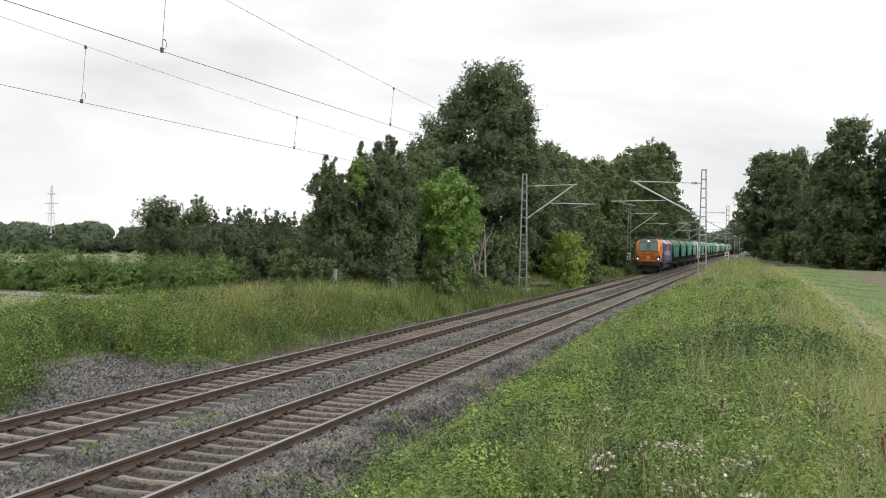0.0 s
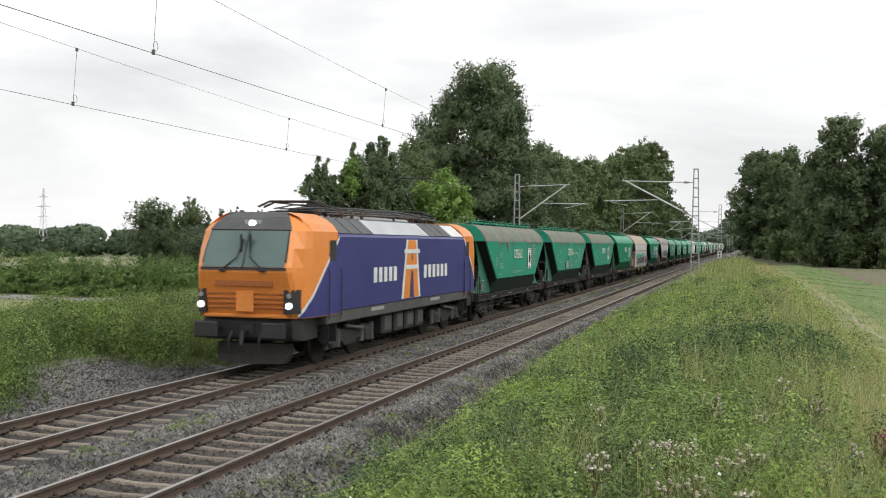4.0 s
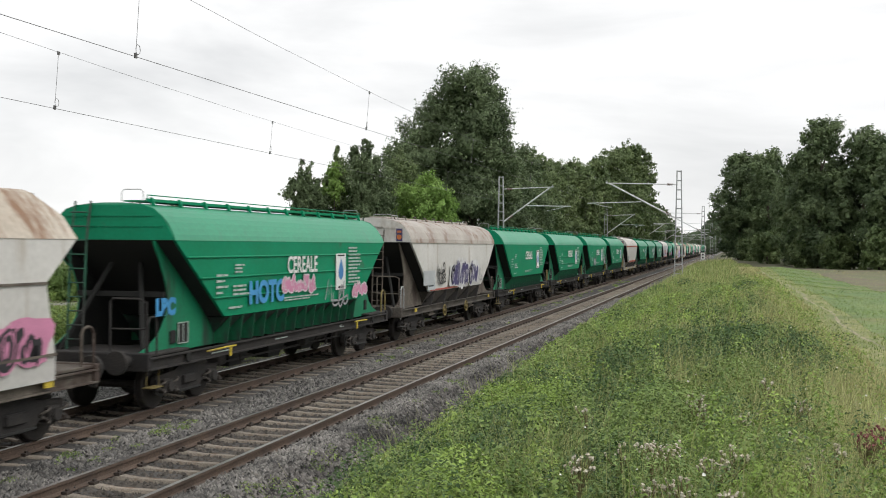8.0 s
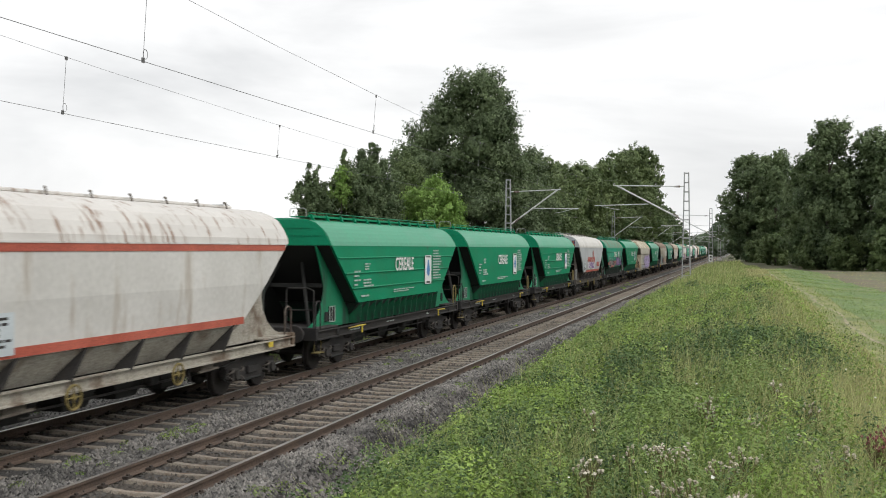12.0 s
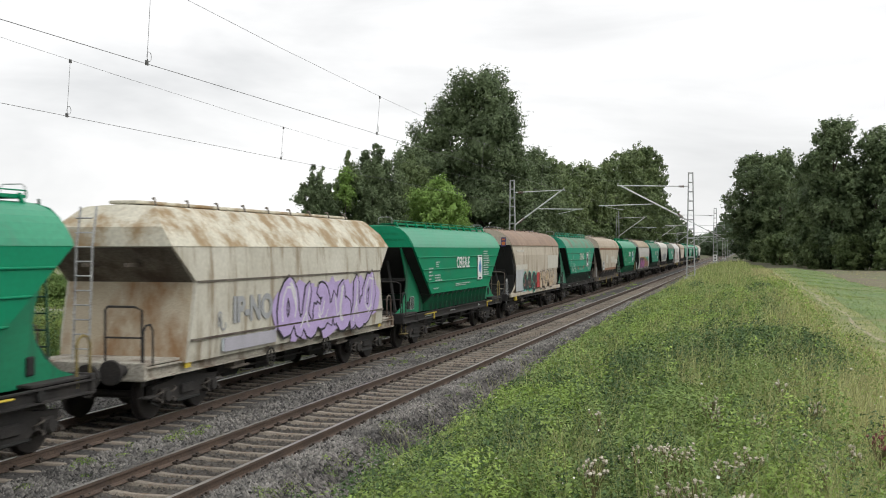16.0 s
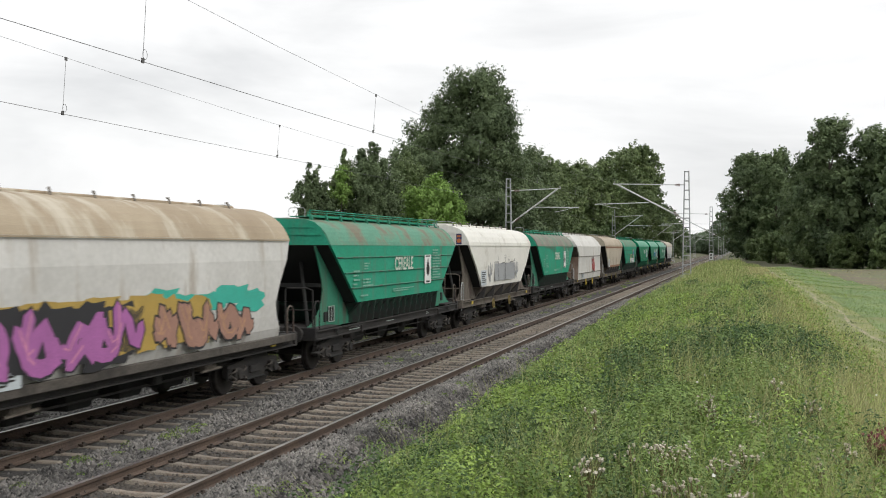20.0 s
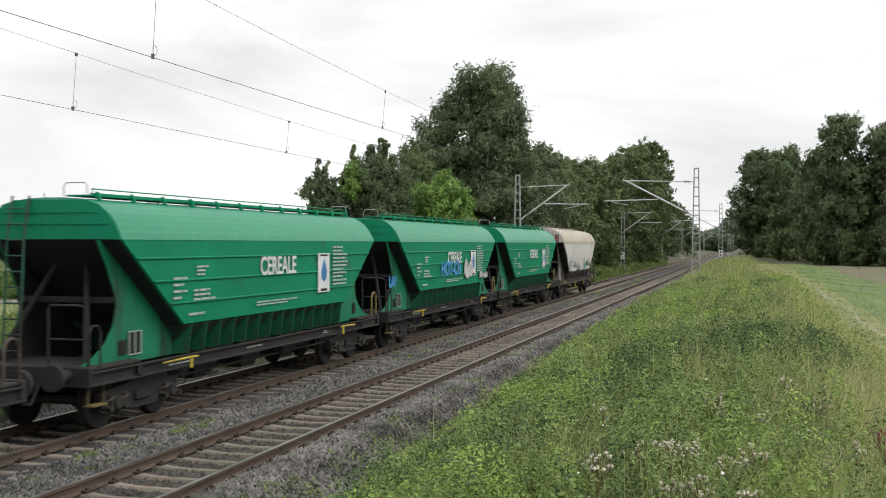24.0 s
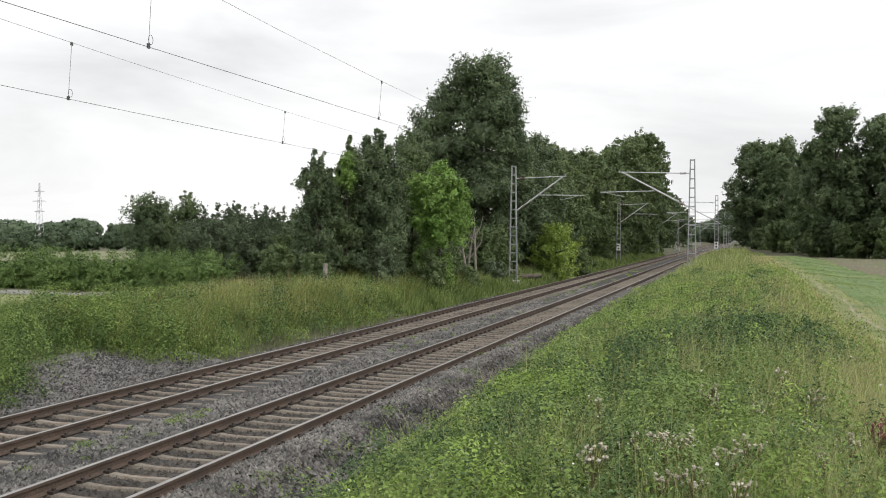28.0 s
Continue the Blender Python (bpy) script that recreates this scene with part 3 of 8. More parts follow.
# the tall tree's crown, mass by mass
TALL = [(-1.0, 0.0, 14.9, 1.3, 1.0), (0.5, 0.2, 15.0, 1.4, 1.0), (-1.9, 0.5, 13.5, 1.5, 1.3), (0.8, -0.4, 13.6, 1.2, 1.4), (-3.1, 0.3, 12.0, 1.2, 1.1), (-4.3, 0.2, 11.2, 1.3, 1.2), (-3.8, 0.0, 9.8, 1.5, 1.4), (-4.6, 0.4, 9.2, 1.2, 1.2), (-0.2, 1.0, 12.4, 2.5, 1.6), (-2.3, 0.0, 11.8, 1.4, 1.3), (1.1, 0.2, 11.4, 1.4, 1.5), (2.0, -0.6, 9.4, 1.4, 1.5), (-2.9, -0.8, 9.4, 2.0, 1.8),
        (0.2, -1.4, 10.4, 2.2, 1.9), (0.0, 0.2, 8.2, 3.0, 2.2), (2.9, 0.6, 7.0, 1.5, 1.8), (-3.2, 0.4, 7.0, 2.0, 2.0), (0.5, -1.8, 6.0, 2.1, 2.0), (2.4, -0.6, 4.4, 1.7, 1.8), (-2.0, -0.6, 4.4, 2.0, 1.8), (0.2, 0.0, 2.6, 2.1, 1.5)]
for k, (x, y, h, w, mat, n, leaf, count) in enumerate(ROW):
    tree(x, y, h, w, mat, TALL_OAK, 1 + k, bottom=0.14, n=n // 2 + 2, count=int(count * (1.7 if k == 0 else 1.3 if k < 3 else 0.95)), leaf=leaf * (0.8 if k < 3 else 1.0), reach=1.0, trunk=0.42 if k == 0 else 0.3, taper=0.5, lobes=TALL if k == 0 else None)


def shoots(r, n, lobes, long):
    """Narrow upright leading shoots that rise from the upper lobes of a bush."""
    high = sorted(lobes, key=lambda q: -(q[2] + q[4]))[:max(4, len(lobes) // 2)]
    out = []
    for _ in range(n):
        x, y, z, rx, rz = high[r.randint(len(high))]
        a, d, tall = r.uniform(0, 2 * math.pi), r.uniform(0, 0.8), long * r.uniform(0.3, 0.62)
        out.append((x + rx * d * math.cos(a), y + rx * d * math.sin(a), z + rz * math.sqrt(1 - d * d) + tall * 0.75, r.uniform(0.07, 0.12), tall))
    return out


def bush_tree(x, y, h, w, mat, label, seed, leaders=0, n=16, count=10000, leaf=0.112, category="tree", name="tree", bottom=0.06, taper=0.45, trunk=0.13, lift=0.8, reach=0.7, long=1.0):
    r = np.random.RandomState(seed + 500)
    lobes = make_lobes(r, h, w, h * bottom, n, taper)
    return tree(x, y, h, w, mat, label, seed, n=n, count=count, leaf=leaf, trunk=trunk, category=category, name=name, lobes=lobes + shoots(r, leaders, lobes, long), lift=lift, reach=reach)


DENSE = "dense dark-green bushy tree on the verge"
bush_tree(-18.6, 53.0, 7.3, 2.3, LEAF_DARK, DENSE, 21, leaders=26, n=20, count=40000, lift=1.3)
bush_tree(-20.9, 50.8, 6.1, 1.7, LEAF_DARK, DENSE, 22, leaders=16, n=15, count=26000, lift=1.2)
bush_tree(-19.8, 52.4, 6.6, 1.7, LEAF_OAK, DENSE, 28, leaders=16, n=14, count=22000, lift=1.3)
bush_tree(-22.0, 53.5, 4.9, 1.3, LEAF_DARK, DENSE, 29, leaders=9, n=20, count=12649, lift=1.1)
bush_tree(-18.1, 58.0, 7.7, 1.9, LEAF_OAK, DENSE, 23, leaders=14, n=15, count=26000, lift=1.3)
tree(-15.95, 56.0, 7.1, 2.0, LEAF_LIGHT, "bright light-green young tree beside darker bushes", 24, count=26000, leaf=0.12, trunk=0.13, lift=0.1, reach=0.6,
     lobes=[(-0.1, 0.0, 6.1, 0.8, 0.65), (-0.7, 0.1, 5.5, 0.75, 0.75), (0.7, 0.0, 5.3, 0.8, 0.8), (0.75, -0.2, 4.3, 0.85, 0.9), (-0.5, -0.2, 4.1, 0.85, 0.95), (0.3, -0.3, 3.0, 0.8, 0.9), (-0.3, 0.0, 1.9, 0.7, 0.9), (0.2, 0.1, 1.1, 0.6, 0.7)])
tree(-19.55, 51.4, 6.9, 0.7, LEAF_LIGHT, "slender yellow-green young tree among darker bushes", 25, count=1900, leaf=0.12, trunk=0.06, lift=0.1, reach=0.5,
     lobes=[(0.1, 0.0, 6.45, 0.34, 0.4), (-0.1, 0.0, 5.8, 0.42, 0.42), (0.05, 0.5, 5.2, 0.35, 0.4)])
bush_tree(-14.5, 85.0, 4.3, 2.6, LEAF_YELLOW, "low yellow-green bush at the foot of the trees", 26, n=14, count=6000, leaf=0.14, category="bush", name="bush")
bush_tree(-13.9, 93.0, 2.6, 1.3, LEAF_MID, "low green bush beside the mast", 27, n=8, count=3000, leaf=0.14, category="bush", name="bush")
for k, (x, y, h, w) in enumerate([(-21.4, 47.5, 2.2, 0.9), (-19.6, 47.4, 1.8, 1.0), (-17.2, 50.5, 2.4, 1.2), (-15.9, 54.0, 2.2, 1.1), (-15.4, 60.0, 1.3, 1.0), (-16.0, 69.0, 1.2, 1.0), (-22.9, 49.5, 2.0, 1.0)]):
    bush_tree(x, y, h, w, (LEAF_MID, LEAF_OAK, LEAF_GREY)[k % 3], "low leafy shrub at the foot of the bushes", 200 + k, n=8, count=2600, leaf=0.14, category="bush", name="bush", trunk=0.06)
for k, (x, y, h, w) in enumerate([(-18.4, 64.5, 3.0, 1.6), (-18.6, 68.0, 3.4, 1.6), (-17.6, 72.0, 2.6, 1.4), (-18.6, 62.0, 3.6, 1.8), (-19.4, 71.0, 3.6, 2.2)]):
    bush_tree(x, y, h, w, (LEAF_OAK, LEAF_DARK)[k % 2], "low leafy shrub at the foot of the bushes", 230 + k, n=9, count=4200, leaf=0.13, category="bush", name="bush", trunk=0.07)
ur = np.random.RandomState(641)
for k in range(22):
    y = 72.0 + 6.2 * k
    bush_tree(-16.6 - 2.2 * (k % 3) * 0.6 + ur.uniform(-0.5, 0.5), y, ur.uniform(2.4, 4.4), ur.uniform(1.9, 2.9), (LEAF_MID, LEAF_DARK, LEAF_OAK)[k % 3], "leafy undergrowth at the foot of the tall trees", 640 + k, n=9, count=3600, leaf=0.14 + 0.0009 * y, category="bush", name="bush", trunk=0.08)
# bushes and low trees over to the field
WILLOW = "broad grey-green willow bush at the field edge"
bush_tree(-29.2, 56.0, 3.3, 2.6, LEAF_GREY, WILLOW, 31, leaders=26, long=1.4, taper=0.1, n=30, count=20000, leaf=0.11, category="bush", name="bush", bottom=0.04)
bush_tree(-26.2, 56.0, 3.4, 2.6, LEAF_GREY, WILLOW, 32, leaders=26, long=1.5, taper=0.1, n=30, count=20000, leaf=0.11, category="bush", name="bush", bottom=0.04)
bush_tree(-23.9, 54.0, 2.8, 1.4, LEAF_OAK, "low dark shrub beside the bushes", 36, n=9, count=4000, leaf=0.14, category="bush", name="bush", bottom=0.04)
ROUND = "round dark-green tree at the field edge"
bush_tree(-45.4, 76.0, 5.6, 3.1, LEAF_DARK, ROUND, 33, leaders=5, n=24, count=11000, leaf=0.14, taper=0.6)
bush_tree(-41.0, 74.0, 5.2, 2.2, LEAF_OAK, ROUND, 34, leaders=5, n=22, count=9000, leaf=0.14, taper=0.6)
bush_tree(-37.0, 74.0, 4.3, 2.6, LEAF_GREY, ROUND, 35, leaders=7, n=22, count=9000, leaf=0.17)
bush_tree(-33.0, 78.0, 4.6, 2.6, LEAF_OAK, ROUND, 37, leaders=7, n=22, count=9000, leaf=0.17)
# the leafy hedge along the lane
hr = np.random.RandomState(77)
hedge = tagged(new("hedge"), "long dense bramble hedge beside the lane", "hedge")
hedge.location = (-40, 48.5, 0.2)
for k in range(8):
    x0 = -16.0 + 3.85 * k
    part("bramble_clump", crown_mesh("bramble_clump", [(x + hr.uniform(-0.3, 0.3), hr.uniform(-1.0, 1.4), hr.uniform(0.92, 1.08), hr.uniform(0.9, 1.3), hr.uniform(0.85, 1.0)) for x in np.arange(x0, x0 + 3.85, 0.36)] + [(x, -0.9, 0.35, 0.8, 0.6) for x in np.arange(x0, x0 + 3.85, 0.7)], 15000, 0.075,
                                     foliage("bramble_leaves", (0.112, 0.188, 0.053), (0.212, 0.308, 0.096), scale=1.0, islands=0.15), 78 + k, reach=0.35, lift=0.1), None, hedge)
# the wood on the meadow side
LEAF_WOOD = foliage("dull_woodland_leaves", (0.106, 0.157, 0.075), (0.219, 0.283, 0.139))
LEAF_WOOD_DARK = foliage("dark_woodland_leaves", (0.092, 0.134, 0.068), (0.185, 0.243, 0.118))
WOOD = "tall dark-green wood-edge tree behind the meadow"
EDGE = [(1.2, 150, 14.3, 4.8, LEAF_WOOD_DARK), (4.6, 146, 14.7, 4.2, LEAF_WOOD), (7.6, 132, 12.5, 4.0, LEAF_WOOD_DARK), (7.4, 120, 11.9, 3.8, LEAF_WOOD), (8.7, 114, 15.1, 4.3, LEAF_WOOD_DARK), (12.6, 113, 13.9, 4.8, LEAF_WOOD_DARK), (15.2, 110, 13.7, 4.4, LEAF_WOOD),
        (14.8, 103, 11.5, 3.6, LEAF_WOOD_DARK), (19.5, 106, 13.5, 4.6, LEAF_WOOD_DARK), (25.0, 102, 13.5, 5.0, LEAF_WOOD), (3.5, 168, 15.1, 5.5, LEAF_WOOD_DARK), (12.0, 150, 13.4, 5.0, LEAF_WOOD_DARK), (20.0, 130, 15.6, 5.5, LEAF_WOOD), (32, 108, 14.1, 5.5, LEAF_WOOD_DARK),
        (42, 106, 14.1, 6.0, LEAF_WOOD_DARK)]
for k, (x, y, h, w, mat) in enumerate(EDGE):
    tree(x, y, h - 0.6, w - 0.3, mat, WOOD, 60 + k, bottom=0.05, n=20, count=19000, leaf=0.30, reach=1.05, trunk=0.32, taper=0.42)
for k, (x, y, h, w) in enumerate([(4.0, 128, 3.4, 2.2), (7.2, 114, 3.6, 2.2), (9.8, 108, 3.0, 2.0), (2.0, 140, 2.6, 1.8), (12.6, 101, 3.4, 2.2), (17.0, 98, 3.0, 2.4)]):
    bush_tree(x, y, h, w, (LEAF_MID, LEAF_OAK)[k % 2], "low leafy bush at the edge of the wood", 90 + k, n=10, count=4500, leaf=0.3, category="bush", name="bush")
# far off: tree lines, the end of the straight
FAR_LEAF = foliage("hazy_distant_leaves", (0.105, 0.152, 0.085), (0.15, 0.202, 0.118), scale=0.05, through_light=0.3, islands=0.08)
fr = np.random.RandomState(9)


def far_wood(name, label, spots, count, leaf, seed):
    thing = tagged(new(name), label, "tree line", kind="stuff")
    me = crown_mesh(name, spots, count, leaf, FAR_LEAF, seed, core=0.8, reach=1.3, lift=0.1)
    thing_part = part("tree_crowns", me, None, thing)
    thing_part["kind"] = "stuff"
    return thing


far_wood("distant_tree_line", "hazy distant line of green trees beyond the field", [(x + fr.uniform(-1.5, 1.5), 330 + 0.15 * (x + 240) + fr.uniform(-9, 9), float(ground_z(x, 330.0)) + top * 0.5, fr.uniform(2.6, 4.6), top * 0.5) for x in np.arange(-420, -120, 3.1) for top in (fr.uniform(3.6, 9.2),)], 60000, 0.8, 301)
far_wood("distant_tree_line", "hazy distant trees at the end of the straight", [(fr.uniform(-40, 24), 520 + fr.uniform(-30, 60), fr.uniform(2, 5), fr.uniform(6, 9), fr.uniform(4, 8)) for _ in range(26)] + [(-7.5, 520, 11, 7, 6)], 9000, 1.3, 302)
far_wood("distant_tree_line", "hazy distant line of green trees beyond the field", [(x, 700 + fr.uniform(-40, 40), fr.uniform(2, 6), fr.uniform(14, 24), fr.uniform(7, 12)) for x in np.arange(-900, 700, 24)], 9000, 3.0, 303)

# ---- grass, weeds and flowers ----
GRASS = foliage("meadow_grass", (0.115, 0.185, 0.043), (0.385, 0.465, 0.155), scale=2.4, islands=0.3, through_light=0.3)
GRASS_PALE = foliage("pale_meadow_grass", (0.32, 0.35, 0.135), (0.42, 0.43, 0.2), scale=0.5, islands=0.35, through_light=0.3)
BRAMBLE = foliage("dark_bramble_leaves", (0.042, 0.090, 0.034), (0.120, 0.190, 0.066), scale=2.0, islands=0.25, through_light=0.15)
GRASS_DRY = foliage("dry_straw_grass", (0.34, 0.335, 0.15), (0.46, 0.44, 0.22), scale=0.5, islands=0.35, through_light=0.3)
GRASS_DEEP = foliage("lush_green_grass", (0.127, 0.218, 0.055), (0.253, 0.362, 0.113), scale=0.6, islands=0.4, through_light=0.3)
WEED = foliage("bright_weed_leaves", (0.175, 0.275, 0.055), (0.37, 0.495, 0.13), scale=2.4, islands=0.14, through_light=0.28)
NETTLE = foliage("dark_bramble_and_nettle_leaves", (0.105, 0.175, 0.05), (0.285, 0.385, 0.125), scale=2.4, islands=0.14, through_light=0.25)


def blades(name, x, y, height, width, material, seed, bend=0.45):
    """Bent blades of grass standing on the ground at (x, y)."""
    r = np.random.RandomState(seed)
    n = len(x)
    z = ground_z(x, y) - 0.02
    a = r.uniform(0, 2 * np.pi, n)
    side = np.stack([np.cos(a), np.sin(a), np.zeros(n)], 1)
    lean = np.stack([-np.sin(a), np.cos(a), np.zeros(n)], 1) * r.choice([-1, 1], n)[:, None] + np.array([0.25, 0.1, 0])
    h = height * r.uniform(0.55, 1.25, n)
    b = (bend * r.uniform(0.2, 1.4, n) * h)[:, None]
    root = np.stack([x, y, z], 1)
    up = np.array([0, 0, 1.0])
    pts = []
    for u, w in ((0.0, 1.0), (0.55, 0.8), (1.0, 0.12)):
        c = root + up * (h * u * (1 - 0.12 * u))[:, None] + lean * b * u ** 2
        pts += [c - side * (width * w)[:, None] * 0.5, c + side * (width * w)[:, None] * 0.5]
    near = np.hypot(x, y) < 24.0
    pts = np.stack(pts, 1)
    v = pts[near].reshape(-1, 3)
    q = (np.arange(near.sum())[:, None, None] * 6 + np.array([(0, 1, 3, 2), (2, 3, 5, 4)])[None]).reshape(-1, 4)
    far = pts[~near][:, (0, 1, 5)].reshape(-1, 3)
    t = np.arange(len(far)).reshape(-1, 3) + len(v)
    return raw_mesh(name, np.concatenate([v, far]), q, material, tris=t)


def leafy(name, x, y, height, size, material, seed, layers=3, stretch=1.35):
    """Leaves of low plants, from near the ground to the plant's height, facing up and out."""
    r = np.random.RandomState(seed)
    x, y, height, size = (np.repeat(v, layers) for v in (x, y, height, size))
    n = len(x)
    u = r.uniform(0.25, 1.0, n)
    c = np.stack([x + r.normal(size=n) * 0.09, y + r.normal(size=n) * 0.09, ground_z(x, y) + height * u], 1)
    nrm = r.normal(size=(n, 3)) * 0.85 + np.array([0, -0.15, 0.75])
    nrm /= np.linalg.norm(nrm, axis=1, keepdims=True)
    v, q = leaf_quads(r, c, nrm, size, stretch, 0.34)
    return raw_mesh(name, v, q, material)


def log_y(r, n, y0, y1, power=1.0):
    return y0 * (y1 / y0) ** (r.rand(n) ** power)


def field(x, y, k=0.0, f=1.0):
    """A slow field of 0 to 1 by which drifts of plants come and go."""
    return 0.5 + 0.25 * (np.sin(f * (0.9 * x + 0.6 * y) + k) + np.sin(f * (1.3 * y - 0.7 * x) + 2.1 * k + 1.0) * np.cos(f * 0.47 * y + 1.7 * x))


def grow(name, label, me):
    return tagged(new(name, me), label, "grass", kind="stuff")


g = np.random.RandomState(11)
# the bank between the line and the meadow path: several grasses mixed
for k, (name, label, mat, count, tall0, w0, thr) in enumerate((
        ("meadow_grass", "long green meadow grass on the bank", GRASS, 120000, 0.36, 0.0048, 1.2),
        ("lush_grass", "deep green grass among the weeds", GRASS_DEEP, 70000, 0.33, 0.0060, 0.72),
        ("pale_grass", "pale yellow-green grass on the bank", GRASS_PALE, 70000, 0.44, 0.0042, 0.56))):
    y = log_y(g, count, 4.6, 120.0, 0.95)
    x = g.uniform(-5.6, 1.9, count)
    drift = field(x, y, 0.3 + 1.7 * k, 0.8) + g.normal(size=count) * 0.2 + (0.0, 0.012, -0.014)[k] * np.clip(y - 10, -5, 25)
    keep = (x < 0.34 * y + 0.6) & (x > bank_edge(y) - 0.3 * g.rand(count) ** 2) & (drift < thr)
    keep &= g.rand(count) > 0.45 * np.clip(0.2 - x, 0, 1) * (y < 26) * np.clip((y - 6.0) / 3.0, 0.25, 1) * (field(x, y, 1.9, 0.9) > 0.42)
    x, y = x[keep], y[keep]
    d = np.hypot(x, y)
    tall = tall0 * (0.45 + 0.9 * field(x, y, 0.3, 1.3)) * (0.8 + 0.5 * field(x, y, 2.3, 3.1)) * (1 + 0.25 * np.clip((y - 12) / 20, 0, 1)) * np.clip((x + 5.4) / 1.2, 0.25, 1.0) * np.clip((0.9 - x) / 1.0, 0.16, 1.0)
    tall = np.where((x < -2.2) & (y < 26), np.minimum(tall, 0.36), tall)
    grow(name, label, blades(name, x, y, tall, np.maximum(w0, 0.16 * w0 * d), mat, 12 + k, bend=0.55))
# dry straw standing in tufts
tx, ty = [], []
for cx, cy in list(zip(g.uniform(-1.6, 1.3, 110), log_y(g, 110, 9.0, 70.0))) + list(zip(g.uniform(-3.6, 0.6, 30), log_y(g, 30, 5.5, 40.0))) + list(zip(g.uniform(-0.2, 1.6, 24), g.uniform(5.2, 10.0, 24))) + list(zip(g.uniform(0.4, 1.9, 60), g.uniform(17.0, 36.0, 60))):
    if cx < 0.3 * cy:
        m = int(g.uniform(18, 60))
        tx.append(cx + g.normal(size=m) * (0.10 + 0.006 * cy))
        ty.append(cy + g.normal(size=m) * (0.16 + 0.012 * cy))
x, y = np.concatenate(tx), np.concatenate(ty)
grow("dry_grass", "pale dry grass stalks standing above the meadow", blades("dry_grass", x, y, 0.58 * np.clip((2.1 - x) / 1.2, 0.3, 1.0), np.maximum(0.0035, 0.0006 * np.hypot(x, y)), GRASS_DRY, 16, bend=0.5))
# small-leaved weeds all through the grass
for k, (name, label, mat, count, size, thr) in enumerate((("weeds", "bright green leafy weeds among the grass", WEED, 24000, 0.010, 0.47), ("nettles", "dull green small-leaved plants among the grass", NETTLE, 19000, 0.010, 0.49))):
    y = log_y(g, count, 4.6, 50.0)
    x = g.uniform(-5.35, 1.8, count)
    keep = (x > bank_edge(y) - 0.2 * g.rand(count)) & (g.rand(count) > 0.35) & (field(x, y, 0.9 + 2.2 * k, 1.1) + 0.16 * g.normal(size=count) + 0.10 * np.clip(-x - 3.0, 0, 2) * (1 - k) > thr) & (x < 0.3 * y + 0.4)
    x, y = x[keep], y[keep]
    hh = (0.26 + 0.2 * g.rand(len(x))) * np.clip((x + 5.6) / 1.0, 0.25, 1.0)
    grow(name, label, leafy(name, x, y, hh, size + 0.0010 * y, mat, 24 + k, 5, stretch=1.7))


def mounds(name, label, spots, material, seed, leaf, fill=1.0, z_of=ground_z):
    """Rounded leafy plants: leaves over domes (x, y, radius, height) that stand on the ground."""
    r = np.random.RandomState(seed)
    cs, ns, ss = [], [], []
    for cx, cy, rad, h in spots:
        size = leaf * 0.9 + 0.0009 * cy
        m = int(fill * 3.4 * rad * rad / (size * size)) + 12
        a, u = r.uniform(0, 2 * np.pi, m), np.sqrt(r.rand(m)) * r.uniform(0.85, 1.12, m)
        lob = 1 + 0.25 * np.sin(3 * a + cx * 7) + 0.15 * np.sin(7 * a + cy)
        x, y = cx + rad * lob * u * np.cos(a), cy + rad * 1.3 * lob * u * np.sin(a)
        z = z_of(x, y) + h * np.sqrt(np.clip(1.05 - u * u, 0.03, 1)) * (1.1 - 0.8 * r.rand(m) ** 2.2)
        cs.append(np.stack([x, y, z], 1))
        ns.append(np.stack([0.8 * u * np.cos(a), 0.8 * u * np.sin(a), 0.72 + 0 * u], 1) + r.normal(size=(m, 3)) * 0.28)
        ss.append(np.full(m, size))
    c, nrm, size = np.concatenate(cs), np.concatenate(ns), np.concatenate(ss)
    nrm /= np.linalg.norm(nrm, axis=1, keepdims=True)
    v, q = leaf_quads(r, c, nrm, size, 1.5, 0.36)
    return grow(name, label, raw_mesh(name, v, q, material))


def scatter(n, x0, x1, y0, y1, r0, r1, h0, h1, seed):
    r = np.random.RandomState(seed)
    out = []
    for x, y in zip(r.uniform(x0, x1, n), log_y(r, n, y0, y1)):
        k = 1 + 0.035 * (y - 6)
        rad, e = r.uniform(r0, r1) * k, float(np.clip((x + 5.7) / 1.0, 0.3, 1.0))
        if x < 0.3 * y and x < 1.1 and x - 0.7 * rad > bank_edge(y):
            h = 0.74 * r.uniform(h0, h1) * e
            low = x < -2.6 and y < 26 and r.rand() < 0.75   # lower growth on the slope
            out.append((x, y, rad * (0.75 if low else 1.0), min(h, 0.40) if low else h))
    return out


